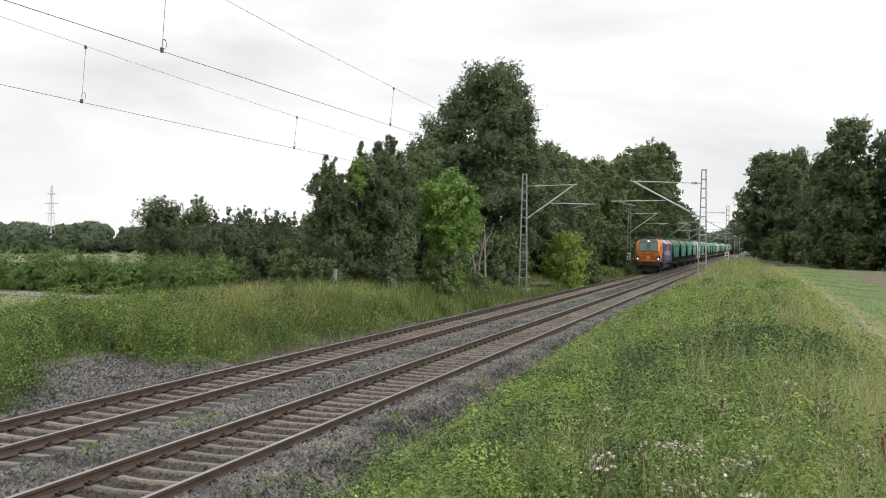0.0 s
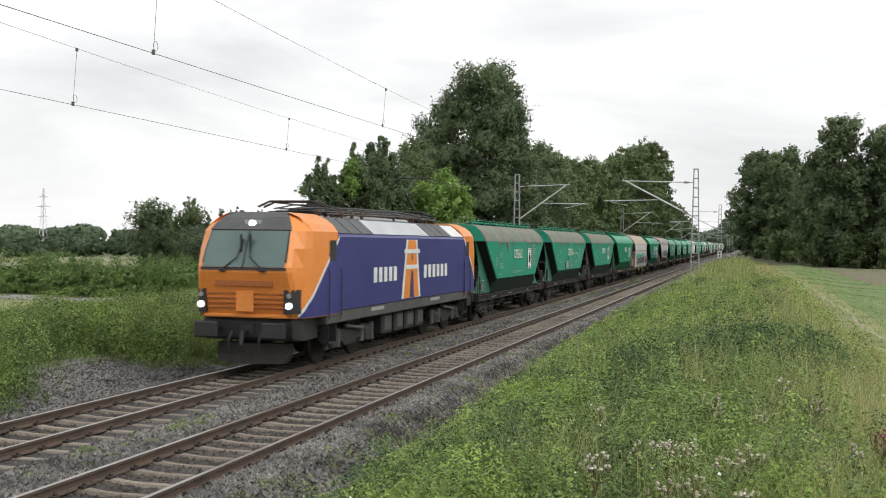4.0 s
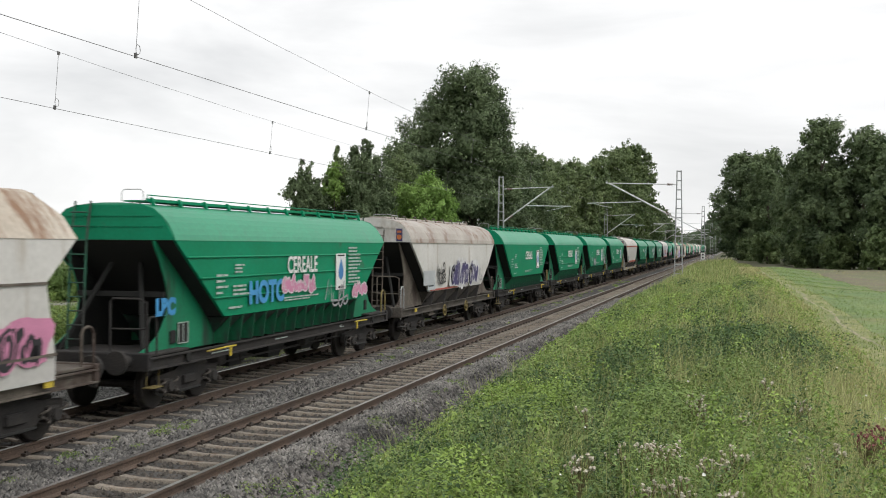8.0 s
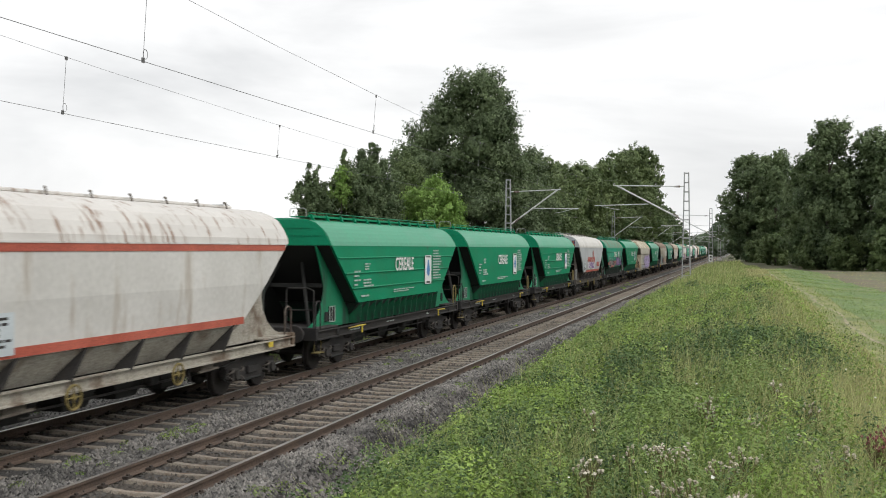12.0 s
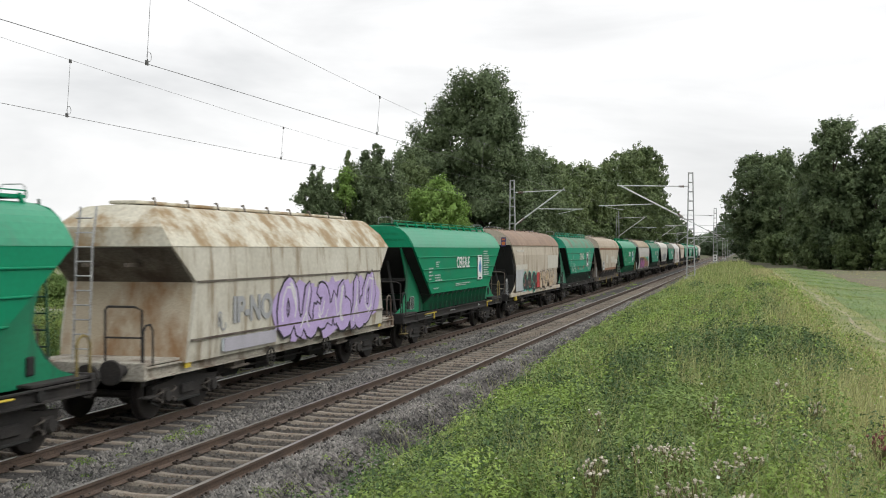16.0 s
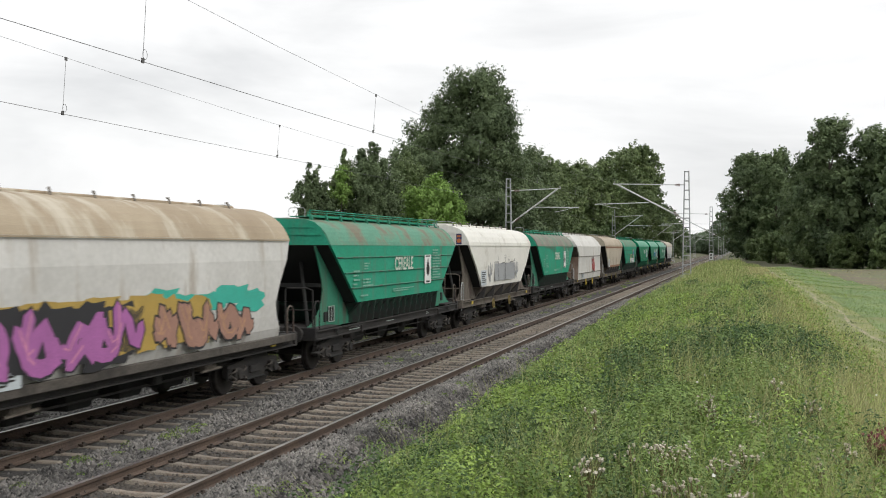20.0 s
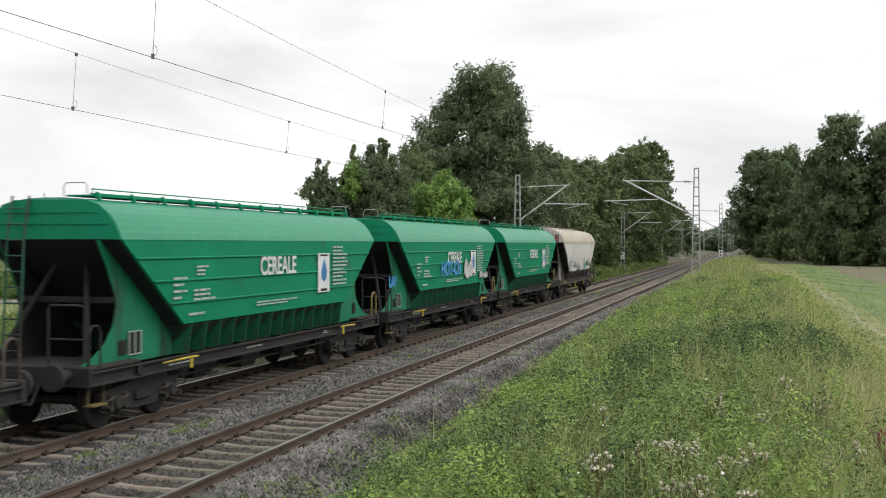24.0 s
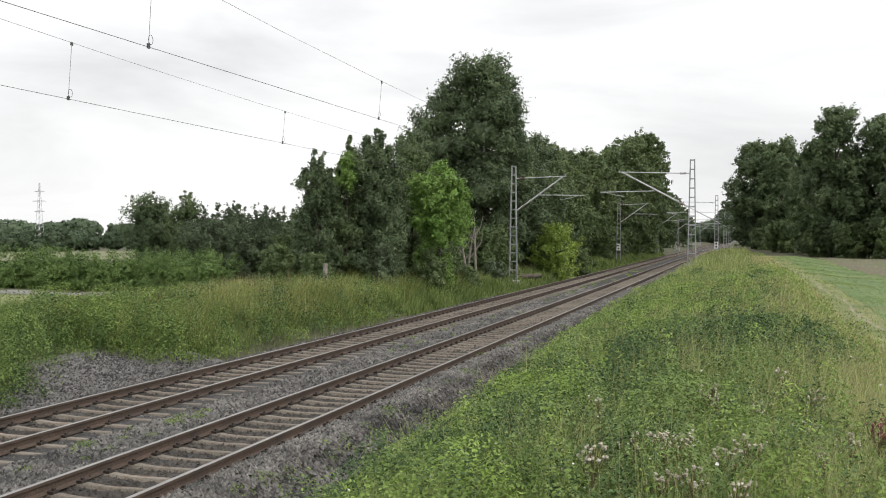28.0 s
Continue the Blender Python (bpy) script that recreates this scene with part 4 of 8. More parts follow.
near_patch = [(x, y, 0.3 * s, 0.55) for x, y, s in zip(g.normal(0.1, 0.6, 13), g.normal(16.3, 1.3, 13), g.uniform(0.6, 1.4, 13))]
mounds("brambles", "dark green bramble patches in the grass", near_patch + [(-0.4, 17.0, 0.6, 0.5), (0.4, 16.2, 0.55, 0.55), (0.9, 15.2, 0.4, 0.5), (0.0, 15.6, 0.4, 0.45), (-1.2, 12.0, 0.4, 0.5), (-0.8, 11.0, 0.35, 0.5), (-1.0, 8.7, 0.3, 0.5), (-1.6, 7.2, 0.3, 0.45), (-2.1, 9.3, 0.35, 0.5), (-2.4, 7.6, 0.3, 0.42), (-1.3, 10.2, 0.4, 0.6), (-0.7, 9.6, 0.35, 0.55), (-1.8, 11.2, 0.4, 0.55), (-1.5, 13.4, 0.5, 0.55), (-2.3, 13.0, 0.45, 0.5), (-1.9, 6.6, 0.25, 0.5), (-2.6, 6.3, 0.25, 0.45), (-1.5, 6.0, 0.22, 0.5)]
       + scatter(26, -4.0, 1.0, 8.0, 45, 0.12, 0.30, 0.40, 0.68, 151), BRAMBLE, 152, 0.015, 0.8)
mounds("leafy_weeds", "bright green leafy weeds on the bank", scatter(80, -4.9, 0.8, 5.2, 45, 0.10, 0.26, 0.38, 0.66, 153) + scatter(60, -5.0, -3.6, 6.0, 45, 0.14, 0.36, 0.3, 0.6, 154) + scatter(46, -4.9, -3.0, 5.8, 13, 0.14, 0.32, 0.4, 0.65, 158), WEED, 155, 0.0135, 0.75)
mounds("leafy_plants", "mid-green leafy plants among the grass", scatter(110, -4.9, 0.9, 5.2, 60, 0.10, 0.28, 0.4, 0.7, 156), NETTLE, 157, 0.012, 0.7)
# coarse broad-leaved plants, each standing clear of the next, where the bank falls to the line
mounds("broad_leaved_weeds", "bright green broad-leaved weeds on the bank", scatter(42, -4.6, -0.9, 5.2, 14, 0.09, 0.22, 0.55, 0.95, 171) + scatter(26, -5.2, -3.8, 7.0, 30, 0.12, 0.26, 0.5, 0.9, 172), WEED, 173, 0.020, 0.75)
mounds("bramble_shoots", "dark green coarse bramble shoots on the bank", scatter(34, -3.8, 0.3, 5.4, 15, 0.10, 0.24, 0.5, 0.85, 174) + scatter(24, -2.6, -0.7, 5.8, 11, 0.12, 0.26, 0.5, 0.8, 176), NETTLE, 175, 0.018, 0.75)
thicket = [(x, y, rr, h) for x, y, rr, h in zip(g.uniform(-1.9, -0.45, 15), g.uniform(6.2, 8.9, 15), g.uniform(0.10, 0.2, 15), g.uniform(0.32, 0.46, 15))]
mounds("bramble_thicket", "dark green bramble thicket on the bank", thicket, BRAMBLE, 177, 0.018, 0.9)
edge = [(x + 0.75, y, r, h * 0.72) for x, y, r, h in [(-3.3, 12.6, 0.34, 0.62), (-3.0, 11.6, 0.30, 0.58), (-3.7, 13.6, 0.34, 0.66), (-2.6, 10.8, 0.26, 0.5), (-4.2, 15.4, 0.38, 0.72), (-4.5, 17.2, 0.36, 0.6), (-4.4, 19.6, 0.45, 0.7), (-4.7, 22.5, 0.5, 0.7), (-4.9, 26.0, 0.55, 0.8), (-5.0, 31.0, 0.6, 0.8), (-5.1, 37.0, 0.7, 0.9), (-5.1, 45.0, 0.8, 0.9),
        (-3.9, 10.6, 0.24, 0.42), (-4.3, 11.4, 0.22, 0.36), (-3.5, 9.6, 0.26, 0.46), (-3.0, 8.9, 0.22, 0.44), (-3.9, 9.1, 0.2, 0.36), (-2.5, 8.0, 0.2, 0.42), (-4.6, 12.8, 0.26, 0.4), (-5.0, 14.2, 0.2, 0.3)]]
edge = [(max(x, float(bank_edge(y)) + 0.7 * r), y, r, h) for x, y, r, h in edge]
mounds("hop_clumps", "bright green coarse-leaved clumps where the bank meets the stones", edge, WEED, 181, 0.022, 1.1)
mounds("hop_clumps", "mid-green coarse-leaved clumps on the bank", [(x + 0.55, y - 0.5, r * 0.9, h * 0.9) for x, y, r, h in edge[::2]] + scatter(30, -3.4, 0.6, 5.6, 20, 0.14, 0.30, 0.5, 0.8, 182), NETTLE, 183, 0.019, 1.0)
mounds("dark_brambles", "dark green low bramble clumps on the bank", [(-1.0, 13.2, 0.42, 0.5), (-0.6, 14.0, 0.45, 0.5), (-1.4, 14.6, 0.4, 0.5), (-1.9, 12.2, 0.34, 0.5), (0.1, 15.0, 0.42, 0.55), (0.5, 16.4, 0.4, 0.5), (-0.2, 16.4, 0.45, 0.52), (-2.2, 10.2, 0.28, 0.5), (-1.5, 9.0, 0.28, 0.5), (-2.0, 8.2, 0.24, 0.46), (-0.9, 10.4, 0.26, 0.5), (0.9, 13.2, 0.3, 0.4), (1.2, 14.6, 0.32, 0.4)], BRAMBLE, 184, 0.018, 1.1)
# the large rounded clumps that give the bank its bumps, with hollows between them
br = np.random.RandomState(610)
clumps = []
for k in range(400):
    y = float(log_y(br, 1, 5.6, 40.0)[0])
    x = br.uniform(-4.5 if y > 12 else -3.9, 0.5)
    rad = br.uniform(0.32, 0.62) * (1 + 0.02 * y)
    if x < 0.22 * y - 0.4 and x - 0.9 * rad > bank_edge(y) and all(math.hypot(x - a, (y - b) * 0.7) > 0.8 * (rad + c) for a, b, c, _ in clumps):
        clumps.append((x, y, rad, br.uniform(0.36, 0.62) * (0.75 if x < -3.4 else 1.0)))
clumps = [c for c in clumps[:66] if not (12.2 < c[1] < 17.4 and -2.2 < c[0] < 1.3)]
mounds("weed_clumps", "large bright green leafy clumps on the bank", clumps[0::3], WEED, 611, 0.014, 1.1)
mounds("nettle_clumps", "large dull green leafy clumps on the bank", clumps[1::3], NETTLE, 612, 0.014, 1.1)
mounds("bramble_clumps", "large dark green bramble clumps on the bank", clumps[2::6], BRAMBLE, 613, 0.014, 1.1)
mounds("lush_clumps", "large fresh green leafy clumps on the bank", clumps[5::6], GRASS_DEEP, 614, 0.012, 1.0)
# the two wide dark bramble masses in the middle of the bank, and the ragged bright clumps along its shoulder
mr = np.random.RandomState(650)
masses = [(cx + mr.normal() * sx, cy + mr.normal() * sy, mr.uniform(0.16, 0.40), mr.uniform(0.34, 0.66)) for cx, cy, sx, sy, m in ((-1.1, 13.6, 0.55, 0.8, 12), (0.25, 15.6, 0.6, 1.0, 14), (-0.4, 14.8, 0.5, 0.8, 6), (-2.0, 8.4, 0.3, 0.4, 3), (-1.7, 10.4, 0.3, 0.5, 4), (-2.7, 7.2, 0.25, 0.3, 3)) for _ in range(m)]
mounds("bramble_masses", "wide dark green bramble masses in the middle of the bank", masses, BRAMBLE, 651, 0.021, 1.1)
mounds("bramble_tips", "fresh green tips over the dark brambles", [(x + 0.1, y - 0.1, r * 0.6, h * 1.06) for x, y, r, h in masses[::2]], NETTLE, 652, 0.017, 0.6)
ragged = [(float(bank_edge(y)) + 0.12 + mr.normal() * 0.14, y, mr.uniform(0.10, 0.24), mr.uniform(0.22, 0.5)) for y in np.concatenate([np.arange(6.6, 13.0, 0.3), np.arange(13.0, 30.0, 0.9)])]
mounds("shoulder_clumps", "ragged bright green climbing weeds along the edge of the stones", ragged, WEED, 653, 0.024, 1.0)
# single small plants all over the bank, bright, and dark to paint shaded gaps
mounds("dark_plants", "small dark green plants standing for shaded gaps on the bank", scatter(260, -3.9, 1.0, 5.4, 32, 0.07, 0.18, 0.5, 0.85, 661), BRAMBLE, 662, 0.017, 1.0)
mounds("bright_plants", "small bright green plants scattered over the bank", scatter(240, -4.6, 0.9, 5.4, 32, 0.06, 0.16, 0.55, 0.95, 663), WEED, 664, 0.019, 1.0)
mounds("dull_plants", "small mid-green leafy plants scattered over the bank", scatter(160, -4.2, 0.9, 5.4, 32, 0.08, 0.2, 0.55, 0.9, 665), NETTLE, 666, 0.016, 1.0)
# thin grass stalks that stand up through the clumps
n = 20000
y = log_y(g, n, 5.0, 34.0)
x = g.uniform(-4.0, 1.2, n)
keep = (x < 0.32 * y) & (x > bank_edge(y) + 0.3) & (field(x, y, 3.3, 1.6) + 0.15 * g.normal(size=n) + 0.16 * np.clip(x + 0.3, -1.2, 1.0) > 0.58)
x, y = x[keep], y[keep]
grow("grass_stalks", "thin pale green grass stalks standing through the clumps", blades("grass_stalks", x, y, (0.62 + 0.2 * field(x, y, 1.1, 2.0)) * np.clip((x + 5.2) / 1.4, 0.5, 1.0), np.maximum(0.0034, 0.0005 * np.hypot(x, y)), GRASS_PALE, 621, bend=0.5))
# the meadow round and behind the viewpoint
n = 7000
x, y = g.uniform(-5.0, 2.4, n), g.uniform(-14.0, 4.8, n)
grow("trodden_grass", "short trodden meadow grass", blades("trodden_grass", x, y, 0.20 + 0.12 * field(x, y, 0.7), np.full(n, 0.012), GRASS, 48, bend=0.7))
n = 4000
x, y = g.uniform(2.9, 6.4, n), g.uniform(-14.0, 13.0, n)
grow("trodden_grass", "short green grass beside the farm path", blades("trodden_grass", x, y, np.full(n, 0.08), np.full(n, 0.014), GRASS_DEEP, 49, bend=0.7))
# dry short grass along the path, the smooth green strip and the field beyond
def path_x(y):
    return 2.62 - 0.0085 * (np.clip(y, 10, 80) - 24) + 0.05 * np.sin(0.45 * y) + 0.03 * np.sin(1.3 * y)


for name, label, mat, x0, x1, count, tall in (("path_grass", "short straw-coloured grass along the farm path", GRASS_DRY, 0.3, 2.1, 34000, 0.15), ("path_grass_green", "short green grass along the farm path", GRASS, 0.9, 4.4, 40000, 0.07), ("strip_grass", "short bright green grass strip beside the farm path", GRASS_DEEP, 3.1, 6.8, 46000, 0.07), ("field_weeds", "thin brownish growth on the field", GRASS_DRY, 6.0, 30.0, 20000, 0.12)):
    y = log_y(g, count, 12.0, 95.0)
    x = x0 + (x1 - x0) * g.rand(count)
    edge = np.abs(x - path_x(y))
    keep = (x < 0.34 * y + 1.5) & (edge > (0.03 + 0.14 * g.rand(count)) * (field(0.0 * x, y, 2.0, 0.8) > 0.42)) & ((name != "path_grass") | (field(x, y, 1.0, 0.6) + 0.2 * g.normal(size=count) > 0.42))
    x, y = x[keep], y[keep]
    grow(name, label, blades(name, x, y, tall * (0.7 + 0.6 * g.rand(len(x))), np.maximum(0.008, 0.00095 * y), mat, 160, bend=0.7))

# the far verge across the line
VERGE_LEAF = foliage("verge_weed_leaves", (0.125, 0.200, 0.050), (0.30, 0.40, 0.11), scale=1.6, islands=0.18)
VERGE_DARK = foliage("verge_bramble_leaves", (0.062, 0.115, 0.034), (0.185, 0.265, 0.08), scale=1.6, islands=0.18)
VERGE_PALE = foliage("yellowish_verge_grass", (0.21, 0.235, 0.065), (0.34, 0.35, 0.125), scale=0.5, islands=0.4)
VERGE_GRASS = foliage("verge_grass_blades", (0.131, 0.188, 0.052), (0.271, 0.34, 0.116), scale=0.5, islands=0.4)
def verge_edge(y, r):
    """Where the ballast ends and the verge begins; a gravelled bay opens in it."""
    return np.where((y > 18.8) & (y < 26.0), -16.1 + 0.55 * np.abs(y - 22.6) + 0.35 * np.sin(2.3 * y) + 0.3 * np.sin(5.1 * y + 1.0), -13.8 - 0.15 * np.sin(1.7 * y)) - 0.3 * r.rand(len(y))


for k, (name, label, mat, count, tall0, thr) in enumerate((
        ("verge_grass", "tall green grass on the railway verge", VERGE_GRASS, 62000, 0.58, 1.2), ("verge_grass_deep", "deep green grass on the railway verge", GRASS_DEEP, 42000, 0.56, 0.7),
        ("verge_grass_pale", "tall yellow-green grass on the railway verge", VERGE_PALE, 30000, 0.74, 0.50))):
    y = log_y(g, count, 15.0, 110.0, 0.9)
    x = -13.8 - 9.8 * g.rand(count) ** 1.15 - 0.08 * y * g.rand(count)
    drift = field(x, y, 4.0 + 1.3 * k, 0.4) + 0.18 * g.normal(size=count)
    keep = (x < verge_edge(y, g)) & (x > -1.0 * y) & (drift < thr) & ((x > -24.0) | (y < 33.0)) & ((y > 26.0 + 2.0 * g.normal(size=count)) | (g.rand(count) < 0.3))
    x, y = x[keep], y[keep]
    tall = tall0 * (0.7 + 0.5 * field(x, y, 4.0, 0.45)) * np.clip((verge_edge(y, g) - x) / 1.4, 0.35, 1.0) * np.where(y < 26, 0.8, 1.0)
    grow(name, label, blades(name, x, y, tall, np.maximum(0.008, 0.0007 * np.hypot(x, y)), mat, 37 + k, bend=0.7))
n = 20000
y = log_y(g, n, 24.0, 90.0)
x = -15.2 - 8.5 * g.rand(n) - 0.05 * y * g.rand(n)
keep = (field(x, y, 5.1, 0.3) + 0.1 * g.normal(size=n) > 0.46) & (x > -0.95 * y) & ((x > -24.0) | (y < 33.0))
x, y = x[keep], y[keep]
grow("verge_dry_grass", "pale seeding grass heads on the railway verge", blades("verge_dry_grass", x, y, 1.0 + 0.0 * x, 0.0006 * np.hypot(x, y), GRASS_DRY, 18, bend=0.25))
for k, (name, label, mat, count, thr) in enumerate((("verge_weeds", "bright leafy weeds on the railway verge", VERGE_LEAF, 9000, 0.66), ("verge_brambles", "dull green bramble leaves on the railway verge", VERGE_DARK, 9000, 0.60))):
    y = log_y(g, count, 15.2, 60.0)
    x = -14.2 - 7.5 * g.rand(count)
    keep = (field(x, y, 0.4 + 1.5 * k, 0.6) + np.clip(27 - y, 0, 10) * 0.04 + 0.14 * g.normal(size=count) > thr) & (x < verge_edge(y, g) - 0.1)
    x, y = x[keep], y[keep]
    e = np.clip((verge_edge(y, g) - x) / 1.3, 0.35, 1.0)
    grow(name, label, leafy(name, x, y, (0.62 + 0.35 * g.rand(len(x))) * e, 0.020 + 0.0009 * y, mat, 19 + k, 13, stretch=1.6))
vr = np.random.RandomState(330)


def verge_spots(n, y0, y1, x0, x1, r0, r1, h0, h1):
    """Spots for plants on the far verge, kept clear of the stones."""
    y = log_y(vr, n, y0, y1)
    x = vr.uniform(x0, x1, n)
    ok = (x < verge_edge(y, vr) - 0.3) & (x > -0.98 * y) & ((x > -24.0) | (y < 33.0))
    return [(a, b, vr.uniform(r0, r1), vr.uniform(h0, h1) * float(np.clip((a + 23.5) / 4.5, 0.4, 1.0))) for a, b in zip(x[ok], y[ok])]


mounds("verge_bramble_mounds", "green bramble mounds on the railway verge", verge_spots(80, 15.6, 29.0, -21.0, -14.8, 0.55, 1.15, 0.8, 1.45), VERGE_LEAF, 331, 0.024, 0.8)
mounds("verge_nettle_mounds", "dull green nettle mounds on the railway verge", verge_spots(64, 16.5, 33.0, -24.0, -15.0, 0.35, 0.9, 0.7, 1.3), VERGE_DARK, 332, 0.026, 0.8)
mounds("verge_dark_mounds", "dark green bramble mounds on the railway verge", verge_spots(34, 19.0, 60.0, -23.0, -15.0, 0.4, 0.9, 0.6, 1.2), BRAMBLE, 333, 0.028, 0.8)
mounds("verge_small_brambles", "small dark green bramble clumps on the railway verge", verge_spots(190, 16.0, 55.0, -23.5, -14.5, 0.15, 0.42, 0.5, 1.15), BRAMBLE, 335, 0.026, 0.9)
mounds("verge_bright_weeds", "small bright green weeds on the railway verge", verge_spots(130, 16.0, 50.0, -23.5, -14.3, 0.12, 0.35, 0.5, 1.1), VERGE_LEAF, 336, 0.026, 0.9)
mounds("verge_low_weeds", "yellow-green weeds at the edge of the stones", verge_spots(60, 17.0, 60.0, -16.6, -14.1, 0.2, 0.5, 0.35, 0.8), VERGE_LEAF, 334, 0.026, 0.7)


def tufts(name, label, spots, per, material, seed, bend):
    """Grass standing in tufts (x, y, radius, height)."""
    r = np.random.RandomState(seed)
    sp = np.repeat(np.array(spots), per, axis=0)
    x, y = sp[:, 0] + r.normal(size=len(sp)) * sp[:, 2] * 0.55, sp[:, 1] + r.normal(size=len(sp)) * sp[:, 2] * 0.8
    return grow(name, label, blades(name, x, y, sp[:, 3], np.maximum(0.006, 0.00075 * np.hypot(x, y)), material, seed, bend=bend))


tufts("verge_tussocks", "tall yellow-green grass tussocks on the railway verge", verge_spots(210, 25.0, 60.0, -24.0, -15.4, 0.3, 0.8, 0.8, 1.35), 110, VERGE_PALE, 341, 0.6)
tufts("verge_tussocks", "tall green grass tussocks on the railway verge", verge_spots(110, 24.0, 70.0, -24.0, -14.8, 0.3, 0.8, 0.7, 1.25), 120, VERGE_GRASS, 342, 0.6)
tufts("verge_seed_stalks", "brown dock stalks standing above the grass", verge_spots(26, 26.0, 48.0, -24.0, -17.0, 0.15, 0.3, 1.3, 1.75), 16, foliage("brown_dock_stalks", (0.13, 0.11, 0.05), (0.2, 0.16, 0.08)), 343, 0.12)
n = 30000
y = 45.0 * (200.0 / 45.0) ** g.rand(n)
x = -13.6 - 4.2 * g.rand(n) ** 1.2
grow("verge_far_grass", "green grass along the foot of the trees", blades("verge_far_grass", x, y, 0.75 * np.clip((-13.4 - x) / 1.2, 0.4, 1.0) * (0.6 + 0.6 * field(x, y, 2.0, 0.3)), 0.0011 * y, VERGE_GRASS, 47, bend=0.4))
# weeds between the rails and in the ballast
tr_ = np.random.RandomState(88)
low = []
for cx, cy, sx, sy, m in ((-9.75, 14.6, 0.30, 1.2, 14), (-9.7, 17.5, 0.25, 0.7, 7), (-6.2, 13.6, 0.22, 0.5, 8), (-6.15, 16.0, 0.2, 0.5, 6), (-6.3, 20.5, 0.2, 1.2, 8), (-9.8, 30.0, 0.2, 1.6, 6), (-6.4, 25.0, 0.2, 1.6, 8), (-6.5, 33.0, 0.2, 3.0, 8), (-9.7, 60, 0.3, 8, 12), (-9.7, 85, 0.3, 10, 12), (-9.7, 40, 0.3, 5, 8)):
    low += [(cx + tr_.normal() * sx, cy + tr_.normal() * sy, tr_.uniform(0.05, 0.16) * (1 + 0.012 * cy), tr_.uniform(0.05, 0.13)) for _ in range(m)]
mounds("track_weeds", "small green weeds growing in the ballast", low, VERGE_LEAF, 89, 0.010, 0.5, bed_z)
n = 150
x, y = g.uniform(-4.2, 1.4, n), log_y(g, n, 5.0, 22.0)
keep = x < 0.3 * y
x, y = x[keep], y[keep]
v, q = leaf_quads(g, np.stack([x, y, ground_z(x, y) + g.uniform(0.3, 0.52, len(x))], 1), np.array([0.2, -0.7, 0.7]) + g.normal(size=(len(x), 3)) * 0.3, np.full(len(x), 0.017), 1.0)
grow("white_flowers", "small white bindweed and daisy flowers in the grass", raw_mesh("white_flowers", v, q, surface("white_petals", (0.62, 0.62, 0.58), (0.74, 0.74, 0.70), rough=0.8, bump=0.0)))

# ---- thistles and docks ----
FLUFF = surface("faded_thistle_heads", (0.32, 0.27, 0.20), (0.60, 0.56, 0.48), scale=30.0, rough=0.95, bump=0.3, fine=60.0, islands=0.35)
STEM = surface("dry_brown_green_stem", (0.13, 0.12, 0.05), (0.19, 0.16, 0.08), scale=6.0, rough=0.9, bump=0.1)
DOCK = surface("rust_red_dock_seeds", (0.17, 0.055, 0.06), (0.25, 0.085, 0.085), scale=8.0, rough=0.9, bump=0.3, islands=0.25)


def thistle(x, y, h, heads, seed, mat=FLUFF, label="faded thistle with pale fluffy seed heads", name="thistle", size=0.0135):
    r = random.Random(seed)
    t = tagged(new(name), label, "thistle" if mat == FLUFF else "dock plant", group="thistles in the meadow" if mat == FLUFF else "")
    t.location = (x, y, float(ground_z(x, y)) - 0.02)
    t.rotation_euler = (0, 0, r.uniform(0, 6))
    part("stem", Shape().tube([(0, 0, 0), (0.02, 0.01, h * 0.5), (0.03, 0.03, h)], [0.009, 0.007, 0.004], 5), STEM, t)
    for k in range(heads):
        a, rr = r.uniform(0, 6.28), r.uniform(0.01, 0.105)
        top = (0.03 + rr * math.cos(a), 0.03 + rr * math.sin(a), h + r.uniform(-0.06, 0.03))
        br = part("branch", Shape().tube([(0.025, 0.02, h * r.uniform(0.55, 0.85)), (top[0] * 0.7, top[1] * 0.7, top[2] - 0.06), top], 0.003, 4), STEM, t)
        rs = [size * r.uniform(0.45, 1.1) for _ in range(3)]
        s = Shape().tube([(top[0], top[1], top[2] - size * 0.9), (top[0], top[1] + 0.002, top[2] - size * 0.4), (top[0] + 0.3 * size, top[1], top[2] + size * 0.2), (top[0], top[1] + 0.3 * size, top[2] + size * 0.8), (top[0], top[1], top[2] + size)], [size * 0.3, rs[0] * 0.6, rs[1], rs[2] * 0.8, size * 0.2], 6)
        part("seed_head", s, mat, br)
    for k in range(6):
        a, z = r.uniform(0, 6.28), h * r.uniform(0.15, 0.7)
        v, q = leaf_quads(np.random.RandomState(seed + k), np.array([[0.07 * math.cos(a), 0.07 * math.sin(a), z]]), np.array([[0.3 * math.cos(a), 0.3 * math.sin(a), 0.9]]), 0.07, 2.2)
        part("leaf", raw_mesh("leaf", v, q, NETTLE), None, t)
    return t


for k, (x, y, n) in enumerate([(-0.33, 6.49, 30), (-0.41, 6.42, 20), (-0.84, 6.09, 20), (-0.05, 6.31, 20), (0.02, 6.38, 14), (-0.26, 8.85, 22), (-0.16, 8.7, 12), (0.10, 8.4, 18), (0.53, 8.88, 12), (0.37, 7.62, 14),
                               (0.45, 6.6, 14), (-0.40, 5.60, 20), (-0.22, 5.66, 22), (-0.04, 5.50, 14), (-0.60, 6.60, 7), (0.62, 7.0, 10), (0.34, 10.06, 10), (0.12, 13.0, 9), (-1.0, 8.0, 7)]):
    thistle(x, y, 1.98 - float(ground_z(x, y)) + random.uniform(-0.05, 0.05), n, 400 + k)
